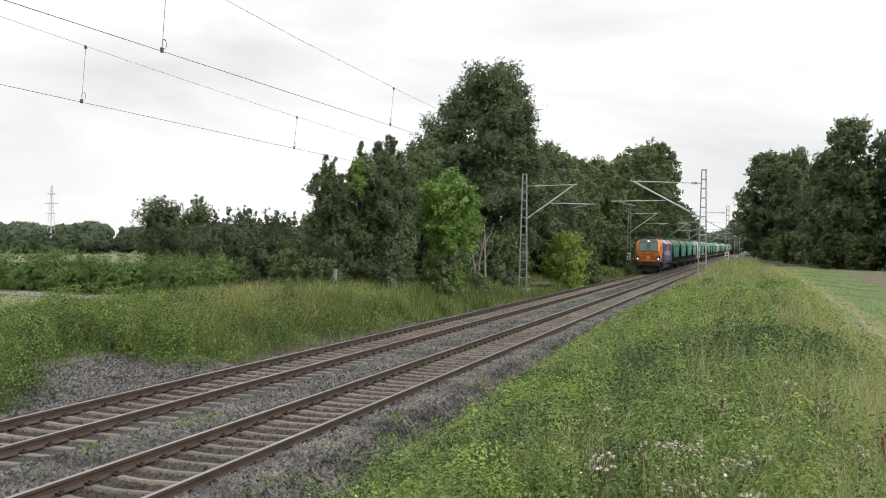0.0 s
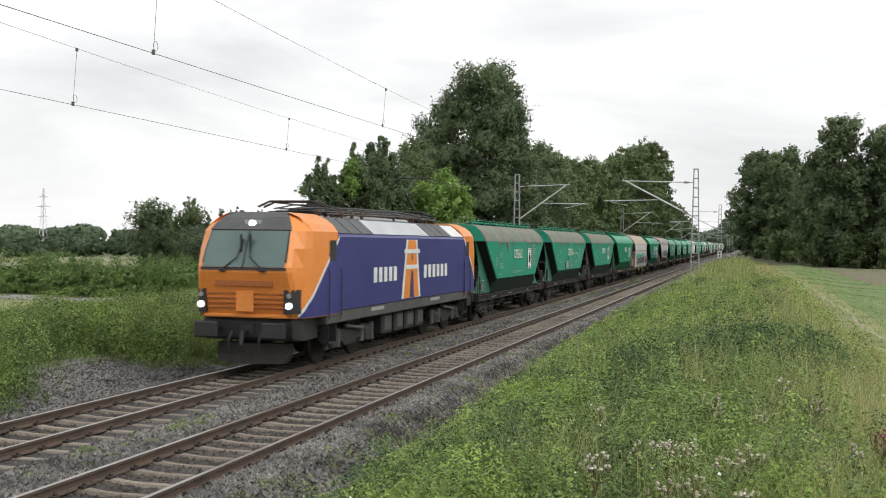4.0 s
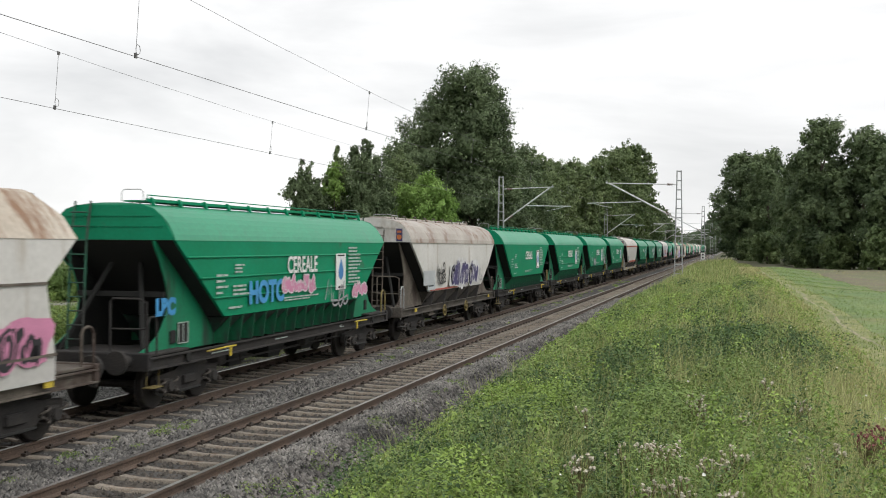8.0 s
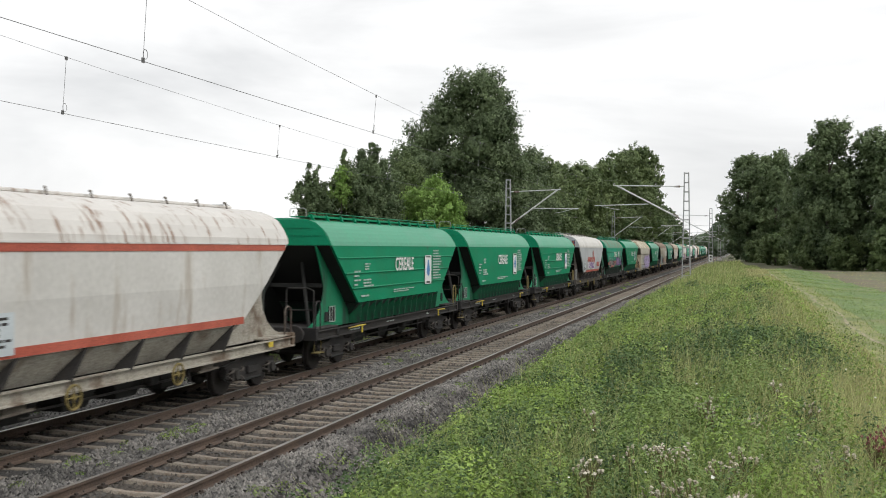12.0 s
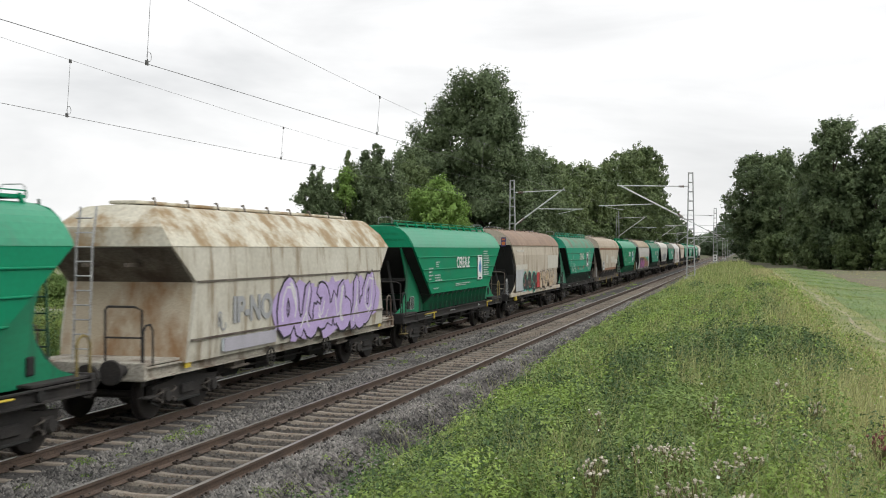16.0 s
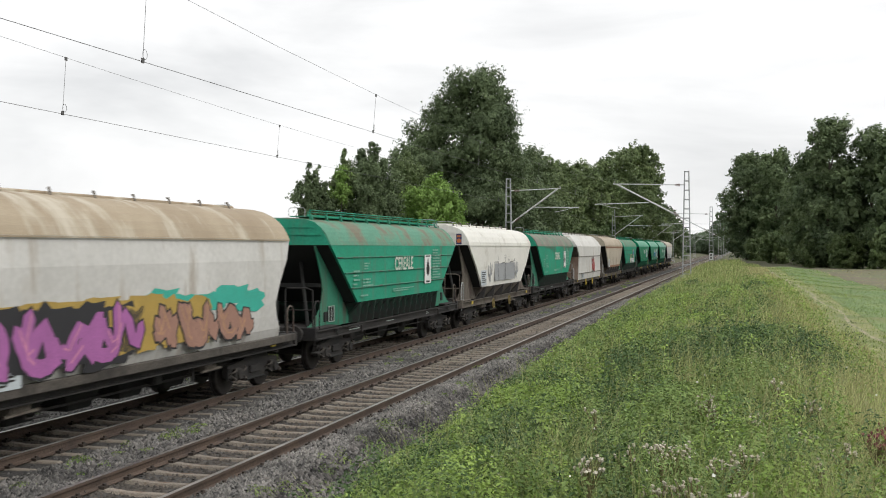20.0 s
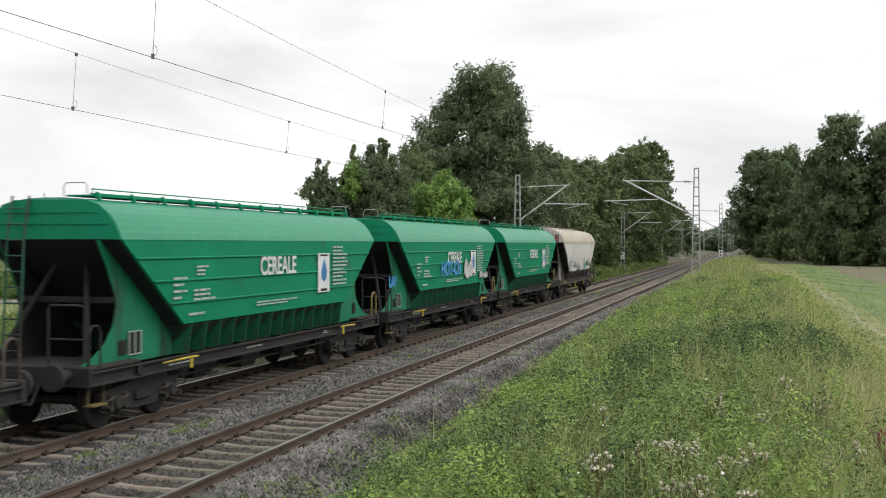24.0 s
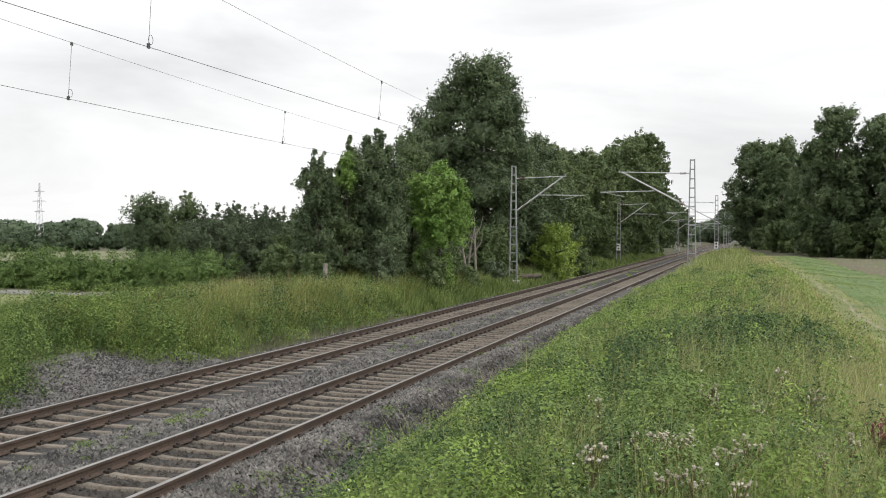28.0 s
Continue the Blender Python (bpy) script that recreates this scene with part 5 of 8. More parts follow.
for k, (x, y) in enumerate([(0.82, 7.33), (0.90, 7.38), (1.05, 7.9)]):
    thistle(x, y, 0.5, 24, 500 + k, DOCK, "rust-red dock plant gone to seed", "dock_plant", 0.012)

# ---- path, lane, fields ----
DIRT = surface("dry_path_dirt", (0.25, 0.225, 0.14), (0.36, 0.325, 0.215), scale=1.2, rough=0.95, bump=0.4, fine=18.0, stain=(0.13, 0.16, 0.055), stain_amount=0.5, stain_scale=0.9)
SOIL = surface("brown_green_field", (0.17, 0.14, 0.095), (0.14, 0.165, 0.075), scale=0.35, rough=0.95, bump=0.5, fine=5.0, detail=0.3)
STUBBLE = surface("pale_stubble_field", (0.19, 0.20, 0.10), (0.24, 0.24, 0.135), scale=0.08, rough=0.95, bump=0.3, fine=3.0)
LANE = surface("grey_lane_asphalt", (0.20, 0.19, 0.18), (0.26, 0.25, 0.235), scale=0.8, rough=0.9, bump=0.2, fine=30.0)
SHORT = surface("short_green_strip", (0.105, 0.175, 0.058), (0.18, 0.235, 0.088), scale=0.4, rough=0.95, bump=0.5, fine=7.0, detail=0.4, stain=(0.19, 0.20, 0.08), stain_amount=0.4, stain_scale=0.5)
road_y = sorted(set(list(np.arange(-12, 130, 1.0)) + [150, 180, 240]))


def track_sheet(name, middle, half, y0, y1, lift, material, seed):
    """A worn wheel track with ragged edges that follows middle(y)."""
    r = np.random.RandomState(seed)
    ys = np.arange(y0, y1, 0.6)
    wid = half * (0.7 + 0.6 * r.rand(len(ys), 2))
    xs = middle(ys)[:, None] + np.stack([-wid[:, 0], 0 * ys, wid[:, 1]], 1)
    gy = np.repeat(ys[:, None], 3, 1)
    v = np.stack([xs.ravel(), gy.ravel(), (ground_z(xs, gy) + np.array([-0.03, lift, -0.03])).ravel()], 1)
    i = (np.arange(len(ys) - 1)[:, None] * 3 + np.arange(2)[None]).ravel()
    return raw_mesh(name, v, np.stack([i, i + 1, i + 4, i + 3], 1), material, True)


def sunk(x0, x1):
    """Height of a strip whose long edges dip just under the ground."""
    return lambda x, y: ground_z(x, y) - 0.1 * ((x < x0) | (x > x1))


tagged(new("path", track_sheet("path", path_x, 0.16, 8, 78, 0.028, DIRT, 5)), "worn pale dirt wheel track along the meadow", "path", kind="structure")
tagged(new("path", track_sheet("path", lambda y: path_x(y) - 1.35, 0.11, 8, 70, 0.028, DIRT, 6)), "worn pale dirt wheel track along the meadow", "path", kind="structure")
TRODDEN = surface("trodden_olive_grass", (0.185, 0.20, 0.075), (0.27, 0.265, 0.115), scale=0.9, rough=0.95, bump=0.5, fine=9.0, detail=0.35, stain=(0.13, 0.17, 0.055), stain_amount=0.45, stain_scale=0.7)
tagged(new("path_margin", sheet("path_margin", [0.6] + list(np.arange(0.9, 3.3, 0.3)) + [3.4], [v for v in road_y if v <= 100], 0.012, TRODDEN, sunk(0.8, 3.35))), "trodden olive-green grass between the wheel tracks", "grass", kind="structure")
tagged(new("field_strip", sheet("field_strip", [2.9] + list(np.arange(3.1, 6.5, 0.3)) + [6.7], [v for v in road_y if v <= 100], 0.024, SHORT, sunk(3.0, 6.6))), "short bright green strip beside the path", "field", kind="structure")
tagged(new("field", sheet("field", [6.2, 6.4] + list(np.arange(7.4, 60, 3.0)), [v for v in road_y if v <= 104], 0.05, SOIL, sunk(6.3, 99.0))), "brownish green field before the wood", "field", kind="structure")
tagged(new("stubble_field", sheet("stubble_field", list(np.linspace(-420, -24, 60)), list(np.linspace(120, 318, 30)), 0.05, STUBBLE)), "pale harvested field", "field", kind="structure")
tagged(new("lane", sheet("lane", list(np.linspace(-70, -25.5, 40)), [42.2, 43.0, 44.2, 45.2], 0.04, LANE)), "narrow grey lane beside the hedge", "road", kind="structure")
MOWN = surface("mown_pale_grass", (0.16, 0.20, 0.07), (0.25, 0.26, 0.11), scale=0.5, rough=0.95, bump=0.5, fine=7.0, detail=0.3)
tagged(new("mown_strip", sheet("mown_strip", list(np.linspace(-60, -23.5, 40)), list(np.linspace(33.5, 42.1, 12)), 0.03, MOWN)), "pale mown grass strip beside the lane", "grass", kind="structure")
BAY = surface("grey_gravel_bay", (0.15, 0.145, 0.14), (0.23, 0.22, 0.21), scale=1.5, rough=0.95, bump=0.8, fine=24.0, detail=0.5)
tagged(new("gravel_bay", sheet("gravel_bay", list(np.linspace(-16.4, -13.5, 14)), list(np.linspace(17.5, 27.5, 40)), 0.03, BAY)), "flat grey gravel patch beside the track", "gravel", kind="structure")

# ---- odds along the line ----
DEADWOOD = surface("bleached_dead_wood", (0.24, 0.21, 0.18), (0.34, 0.31, 0.27), scale=2.0, rough=0.9, bump=0.4, fine=20.0)
post = tagged(new("wooden_post"), "pale weathered wooden post in the grass", "post")
post.location = (-18.95, 47.0, float(ground_z(-18.95, 47.0)))
part("shaft", Shape().tube([(0, 0, -0.2), (0.02, 0, 0.7), (0.04, 0, 1.5)], [0.13, 0.12, 0.10], 9), DEADWOOD, post)
for k, (x, y, h, lean) in enumerate([(-16.35, 66.0, 4.4, -0.15), (-17.0, 66.4, 3.6, 0.4), (-16.8, 65.5, 3.2, -0.5)]):
    dead = tagged(new("dead_tree"), "thin bleached dead tree trunk before the bushes", "dead tree", group="dead trunks")
    dead.location = (x, y, float(ground_z(x, y)) - 0.1)
    part("trunk", Shape().tube([(0, 0, 0), (lean * 0.3, 0, h * 0.5), (lean, 0.1, h)], [0.09, 0.07, 0.025], 7), DEADWOOD, dead)
    for j in range(3):
        part("limb", Shape().tube([(lean * 0.5, 0, h * (0.5 + 0.12 * j)), (lean * 0.5 + (-1) ** j * 0.35, 0.1, h * (0.62 + 0.12 * j)), (lean * 0.5 + (-1) ** j * 0.5, 0.1, h * (0.78 + 0.12 * j))], [0.035, 0.025, 0.01], 5), DEADWOOD, dead)
for k in range(4):
    lg = tagged(new("log"), "cut dark log lying on the verge", "log", group="cut logs")
    lg.location = (-15.9 + 0.35 * k, 75.0 + 0.5 * k, float(ground_z(-15.9, 75.0)) + 0.22 + 0.05 * (k % 2))
    lg.rotation_euler = (0, 0, 0.5 + 0.2 * k)
    part("bole", Shape().tube([(-1.3, 0, 0), (0, 0.03, 0.02), (1.2, 0, 0)], [0.17, 0.16, 0.14], 10), BARK, lg)

pyl = tagged(new("electricity_pylon"), "distant grey lattice electricity pylon with three arms", "pylon")
pyl.location = (-367, 500, -1.0)
PYLON = surface("hazy_pylon_steel", (0.60, 0.62, 0.64), (0.68, 0.70, 0.72), scale=0.5, rough=0.7, bump=0.0)
for sx in (-1, 1):
    for sy in (-1, 1):
        part("leg", Shape().tube([(sx * 1.7, sy * 1.7, 0), (sx * 0.75, sy * 0.75, 19), (sx * 0.2, sy * 0.2, 31)], 0.11, 5), PYLON, pyl)
for z in (15.5, 21.0, 26.2):
    hw = {15.5: 3.2, 21.0: 4.4, 26.2: 3.2}[z]
    part("cross_arm", Shape().tube([(-hw, 0, z), (0, 0.4, z + 0.6), (hw, 0, z)], 0.13, 5).tube([(-hw, 0, z), (hw, 0, z)], 0.13, 5), PYLON, pyl)
for k in range(9):
    z, w = 1.5 + 3.1 * k, 1.7 - 1.1 * min(1, (1.5 + 3.1 * k) / 19)
    part("brace", Shape().tube([(-w, -w, z), (w * 0.9, w * 0.9, z + 3.1)], 0.09, 4).tube([(w, -w, z), (-w * 0.9, w * 0.9, z + 3.1)], 0.09, 4), PYLON, pyl)

# ---- the train ----
SPEED = 24.7
GREEN_NEW = surface("bright_green_wagon_paint", (0.003, 0.205, 0.098), (0.005, 0.242, 0.122), scale=0.7, rough=0.48, bump=0.03, fine=12.0, detail=0.08, stain=(0.05, 0.14, 0.08), stain_amount=0.05, stain_scale=1.0)
GREEN_ROOF = surface("pale_green_wagon_roof", (0.018, 0.250, 0.132), (0.034, 0.290, 0.160), scale=0.7, rough=0.42, bump=0.03, fine=12.0, detail=0.1, stain=(0.06, 0.20, 0.13), stain_amount=0.15, stain_scale=0.8, streak=True)
# Body green darkened for the shade on recessed corner panels, plus sooty streaks.
GREEN_PANEL = surface("sooty_green_corner_panel", (0.003, 0.165, 0.078), (0.005, 0.205, 0.098), scale=0.8, rough=0.55, bump=0.03, fine=12.0, detail=0.1, stain=(0.02, 0.055, 0.035), stain_amount=0.35, stain_scale=0.8, streak=True)
GREEN_OLD = surface("faded_green_wagon_paint", (0.020, 0.265, 0.160), (0.034, 0.310, 0.200), scale=0.8, rough=0.6, bump=0.05, fine=14.0, detail=0.12, stain=(0.10, 0.20, 0.145), stain_amount=0.28, stain_scale=0.9, streak=True)
for m in (GREEN_NEW, GREEN_OLD):
    m.node_tree.nodes["Principled BSDF"].inputs["Specular IOR Level"].default_value = 0.18
# Chute green darkened for the shade under the body, with darker streaks.
CHUTE_SHADE = surface("shaded_green_chute", (0.008, 0.040, 0.026), (0.014, 0.062, 0.040), scale=1.2, rough=0.8, bump=0.1, fine=14.0, detail=0.2, stain=(0.02, 0.022, 0.02), stain_amount=0.5, stain_scale=1.5, streak=True)
# A darker copy of the body green puts shade on the gussets, with streaks.
GREEN_SHADED = surface("shaded_green_gusset", (0.004, 0.120, 0.052), (0.007, 0.155, 0.068), scale=0.9, rough=0.6, bump=0.05, fine=12.0, detail=0.12, stain=(0.02, 0.06, 0.04), stain_amount=0.35, stain_scale=1.4, streak=True)
GREEN_GRIME = surface("grimy_green_chute", (0.014, 0.085, 0.052), (0.026, 0.125, 0.075), scale=1.2, rough=0.75, bump=0.1, fine=14.0, detail=0.2, stain=(0.035, 0.038, 0.034), stain_amount=0.6, stain_scale=1.5, streak=True)
CREAM = surface("weathered_cream_wagon_paint", (0.47, 0.45, 0.375), (0.56, 0.54, 0.46), scale=0.6, rough=0.65, bump=0.05, fine=12.0, detail=0.1, stain=(0.27, 0.22, 0.15), stain_amount=0.38, stain_scale=1.3, streak=True)
CREAM_ROOF = surface("cream_roof_with_rust", (0.50, 0.48, 0.39), (0.60, 0.57, 0.47), scale=0.8, rough=0.75, bump=0.08, fine=14.0, detail=0.15, stain=(0.30, 0.215, 0.115), stain_amount=0.62, stain_scale=1.3)
ROOF_FADED = surface("faded_green_roof_with_brown_patches", (0.075, 0.235, 0.155), (0.12, 0.29, 0.20), scale=0.9, rough=0.75, bump=0.06, fine=14.0, detail=0.15, stain=(0.17, 0.15, 0.105), stain_amount=0.5, stain_scale=0.9)
ROOF_OLD = surface("worn_grey_wagon_roof", (0.155, 0.155, 0.125), (0.22, 0.215, 0.175), scale=0.9, rough=0.8, bump=0.08, fine=14.0, detail=0.15, stain=(0.05, 0.22, 0.13), stain_amount=0.28, stain_scale=0.7)
WHITE_DIRTY = surface("dirty_white_wagon_paint", (0.52, 0.51, 0.48), (0.62, 0.61, 0.58), scale=0.6, rough=0.6, bump=0.05, fine=10.0, detail=0.07, stain=(0.36, 0.31, 0.25), stain_amount=0.22, stain_scale=0.8, streak=True)
ROOF_RUST = surface("rust_stained_roof", (0.44, 0.38, 0.31), (0.52, 0.47, 0.40), scale=0.7, rough=0.75, bump=0.08, fine=12.0, detail=0.12, stain=(0.24, 0.14, 0.085), stain_amount=0.46, stain_scale=1.3, streak=True)
TAN = surface("beige_wagon_paint", (0.42, 0.37, 0.29), (0.50, 0.45, 0.37), scale=0.6, rough=0.65, bump=0.05, fine=12.0, detail=0.1, stain=(0.27, 0.21, 0.15), stain_amount=0.35, stain_scale=0.9, streak=True)
ROOF_BROWN = surface("brown_wagon_roof", (0.21, 0.145, 0.105), (0.29, 0.205, 0.15), scale=0.7, rough=0.75, bump=0.06, fine=12.0, detail=0.12, stain=(0.34, 0.27, 0.20), stain_amount=0.3, stain_scale=0.8, streak=True)
CHASSIS = surface("grimy_black_chassis", (0.016, 0.015, 0.015), (0.036, 0.032, 0.029), scale=2.5, rough=0.85, bump=0.2, fine=30.0)
SILL_BROWN = surface("grimy_brown_sill", (0.060, 0.052, 0.044), (0.105, 0.092, 0.078), scale=1.6, rough=0.85, bump=0.15, fine=24.0, stain=(0.035, 0.03, 0.026), stain_amount=0.4)
CHASSIS_TAN = surface("rusty_tan_chassis", (0.092, 0.079, 0.064), (0.155, 0.135, 0.11), scale=1.6, rough=0.85, bump=0.2, fine=24.0, stain=(0.06, 0.042, 0.034), stain_amount=0.45)
END_RUST = surface("rust_stained_beige_end", (0.39, 0.325, 0.225), (0.48, 0.42, 0.325), scale=0.7, rough=0.75, bump=0.06, detail=0.15, stain=(0.26, 0.15, 0.07), stain_amount=0.55, stain_scale=0.9, streak=True)
END_BROWN = surface("brown_rusty_end", (0.13, 0.085, 0.06), (0.19, 0.13, 0.095), scale=0.9, rough=0.8, bump=0.06, detail=0.15, stain=(0.26, 0.20, 0.16), stain_amount=0.3, stain_scale=1.1, streak=True)
CHASSIS_CREAM = surface("dusty_cream_chassis", (0.30, 0.28, 0.235), (0.40, 0.375, 0.32), scale=1.6, rough=0.85, bump=0.1, fine=24.0, stain=(0.14, 0.10, 0.07), stain_amount=0.4)
WHEEL = surface("dark_wheel_steel", (0.022, 0.019, 0.018), (0.042, 0.036, 0.032), scale=3.0, rough=0.7, metal=0.3, bump=0.1)
YELLOW = surface("yellow_safety_paint", (0.50, 0.37, 0.03), (0.60, 0.46, 0.06), scale=3.0, rough=0.6, bump=0.03, stain=(0.2, 0.14, 0.05), stain_amount=0.3)
DULL_YELLOW = surface("dirty_yellow_paint", (0.16, 0.125, 0.045), (0.24, 0.185, 0.06), scale=3.0, rough=0.7, bump=0.05)
LETTER = surface("white_lettering", (0.62, 0.64, 0.62), (0.74, 0.75, 0.73), scale=2.0, rough=0.6, bump=0.0, detail=0.08)
LOGO_BLUE = surface("blue_logo_paint", (0.04, 0.17, 0.40), (0.06, 0.22, 0.48), scale=2.0, rough=0.5, bump=0.0, detail=0.08)
RED_STRIPE = surface("red_stripe_paint", (0.36, 0.075, 0.045), (0.45, 0.11, 0.07), scale=1.5, rough=0.6, bump=0.02)
OFF_WHITE = surface("off_white_wagon_paint", (0.66, 0.645, 0.59), (0.74, 0.725, 0.67), scale=0.5, rough=0.55, bump=0.03, fine=10.0, detail=0.06, stain=(0.46, 0.43, 0.37), stain_amount=0.2, stain_scale=0.7)
ROOF_FLAKE = surface("white_roof_with_rust_flakes", (0.55, 0.53, 0.50), (0.63, 0.61, 0.58), scale=0.6, rough=0.65, bump=0.05, detail=0.08, stain=(0.21, 0.115, 0.065), stain_amount=0.24, stain_scale=2.6, streak=True)
ROOF_GREY_RUST = surface("grey_brown_rusting_roof", (0.34, 0.30, 0.265), (0.44, 0.41, 0.375), scale=0.8, rough=0.75, bump=0.06, detail=0.12, stain=(0.22, 0.145, 0.105), stain_amount=0.42, stain_scale=1.2)
ROOF_BEIGE = surface("beige_wagon_roof", (0.44, 0.39, 0.31), (0.53, 0.48, 0.40), scale=0.7, rough=0.7, bump=0.05, detail=0.08, stain=(0.36, 0.29, 0.21), stain_amount=0.35, stain_scale=0.8, streak=True)
ROOF_TAN = surface("tan_wagon_roof", (0.35, 0.29, 0.215), (0.44, 0.38, 0.30), scale=0.7, rough=0.72, bump=0.05, detail=0.1, stain=(0.24, 0.17, 0.11), stain_amount=0.35, stain_scale=0.8, streak=True)
ROOF_MUD = surface("muddy_tan_roof", (0.29, 0.225, 0.15), (0.40, 0.33, 0.235), scale=0.7, rough=0.75, bump=0.05, detail=0.12, stain=(0.52, 0.47, 0.38), stain_amount=0.3, stain_scale=0.6, streak=True)
RUST_STRIPE = surface("rust_brown_stripe_paint", (0.20, 0.095, 0.05), (0.27, 0.14, 0.08), scale=1.5, rough=0.65, bump=0.02)
# Near-black for small fittings; on wagon ends and underneath it paints the shade.
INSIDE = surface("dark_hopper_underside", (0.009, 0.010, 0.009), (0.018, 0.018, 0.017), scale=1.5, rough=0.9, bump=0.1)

CACHE = {}


def shared(key, build, material, smooth=False):
    """One mesh for all alike parts: built once for each key and material."""
    k = (key, material.name)
    if k not in CACHE:
        CACHE[k] = build().mesh(key.split("|")[0], material, smooth)
    return CACHE[k]


def ring(z, hx, hy):
    return [(-hx, -hy, z), (hx, -hy, z), (hx, hy, z), (-hx, hy, z)]


BODY = {
    "green": dict(rings=[(1.68, 1.385, 4.2), (3.25, 1.40, 6.3)], roof=[(3.25, 1.41, 6.31), (3.36, 1.37, 6.31), (3.48, 1.305, 6.30), (3.60, 1.225, 6.30), (3.71, 1.125, 6.29), (3.80, 1.01, 6.29), (3.87, 0.88, 6.28), (3.92, 0.73, 6.27), (3.955, 0.52, 6.26), (3.975, 0.2, 6.25)], hopper=(1.66, 1.08, 1.36, 0.75, 4.15)),
    "smooth": dict(rings=[(1.56, 1.36, 4.05), (2.4, 1.42, 5.2), (3.28, 1.40, 6.38)], roof=[(3.28, 1.41, 6.40), (3.40, 1.395, 6.40), (3.62, 1.29, 6.40), (3.82, 1.14, 6.39), (3.93, 0.97, 6.38), (4.02, 0.72, 6.36), (4.07, 0.42, 6.34), (4.09, 0.1, 6.32)], hopper=(1.55, 1.05, 1.33, 0.95, 4.0)),
    "tank": dict(rings=[(1.14, 1.30, 5.95), (1.35, 1.38, 5.85), (1.65, 1.42, 5.6), (1.95, 1.44, 5.5), (2.4, 1.44, 5.75), (2.9, 1.44, 6.12), (3.38, 1.38, 6.4)], roof=[(3.38, 1.385, 6.41), (3.52, 1.32, 6.41), (3.66, 1.23, 6.40), (3.80, 1.10, 6.40), (3.92, 0.94, 6.39), (4.02, 0.72, 6.38), (4.08, 0.46, 6.36), (4.11, 0.15, 6.34)], hopper=None),
    "facet": dict(rings=[(1.04, 1.37, 5.72), (1.46, 1.42, 5.65), (2.57, 1.43, 5.4), (3.25, 1.385, 6.25)], roof=[(3.25, 1.40, 6.26), (3.62, 1.15, 6.22), (3.98, 0.82, 5.85), (4.03, 0.70, 5.8), (4.06, 0.1, 5.78)], hopper=None),
}


def text_mesh(body, size, material, bold=0.0):
    cu = bpy.data.curves.new("text", "FONT")
    cu.body, cu.size, cu.offset, cu.extrude, cu.align_x, cu.align_y = body, size, bold, 0.002, "CENTER", "CENTER"
    ob = bpy.data.objects.new("text", cu)
    scene.collection.objects.link(ob)
    me = bpy.data.meshes.new_from_object(ob.evaluated_get(bpy.context.evaluated_depsgraph_get()))
    bpy.data.objects.remove(ob)
    me.materials.append(material)
    return me


CEREALE = text_mesh("CEREALE", 0.56, LETTER, 0.010)
CEREALE_WIDTH = max(v.co.x for v in CEREALE.vertices) - min(v.co.x for v in CEREALE.vertices)
DATA_GREY = surface("blue_grey_data_panel_paint", (0.44, 0.49, 0.51), (0.52, 0.57, 0.59), scale=1.5, rough=0.6, bump=0.0, detail=0.08)
GREY_PATCH = surface("grey_repaint_patch", (0.36, 0.38, 0.39), (0.44, 0.46, 0.47), scale=1.5, rough=0.6, bump=0.0, detail=0.08)


OLD_LETTER = surface("faded_cream_lettering", (0.47, 0.53, 0.45), (0.57, 0.62, 0.54), scale=2.0, rough=0.7, bump=0.0, detail=0.2)
STENCIL_OLD = surface("worn_pale_green_stencil", (0.15, 0.35, 0.26), (0.25, 0.43, 0.34), scale=6.0, rough=0.7, bump=0.0, detail=0.2)
CEREALE_OLD = CEREALE.copy()
CEREALE_OLD.materials[0] = OLD_LETTER


def bars_shape(x, y0, y1, z0, z1, lines, key):
    """Lines of small unreadable stencilling as short bars."""
    r = random.Random("bars" + key)
    s = Shape()
    h = (z1 - z0) / max(1, lines)
    for k in range(lines):
        y = y0
        end = y1 - (y1 - y0) * r.choice([0.0, 0.1, 0.35])
        while y < end - 0.05:
            d = min(r.uniform(0.12, 0.34), end - y)
            s.box((x, y + d / 2, z1 - h * (k + 0.5)), (0.004, d, min(0.045, h * 0.5)))
            y += d + 0.04
    return s

FACING = Matrix(((0, 0, 1), (1, 0, 0), (0, 1, 0))).to_4x4()   # lays a flat drawing on the wagon's +x side


def on_side(x, y, z, lean=0.0):
    return Matrix.Translation((x, y, z)) @ FACING @ pose(0, 0, 0, lean, 0, 0)


SPRING = surface("dusty_spring_steel", (0.075, 0.066, 0.058), (0.12, 0.105, 0.09), scale=4.0, rough=0.8, bump=0.1)


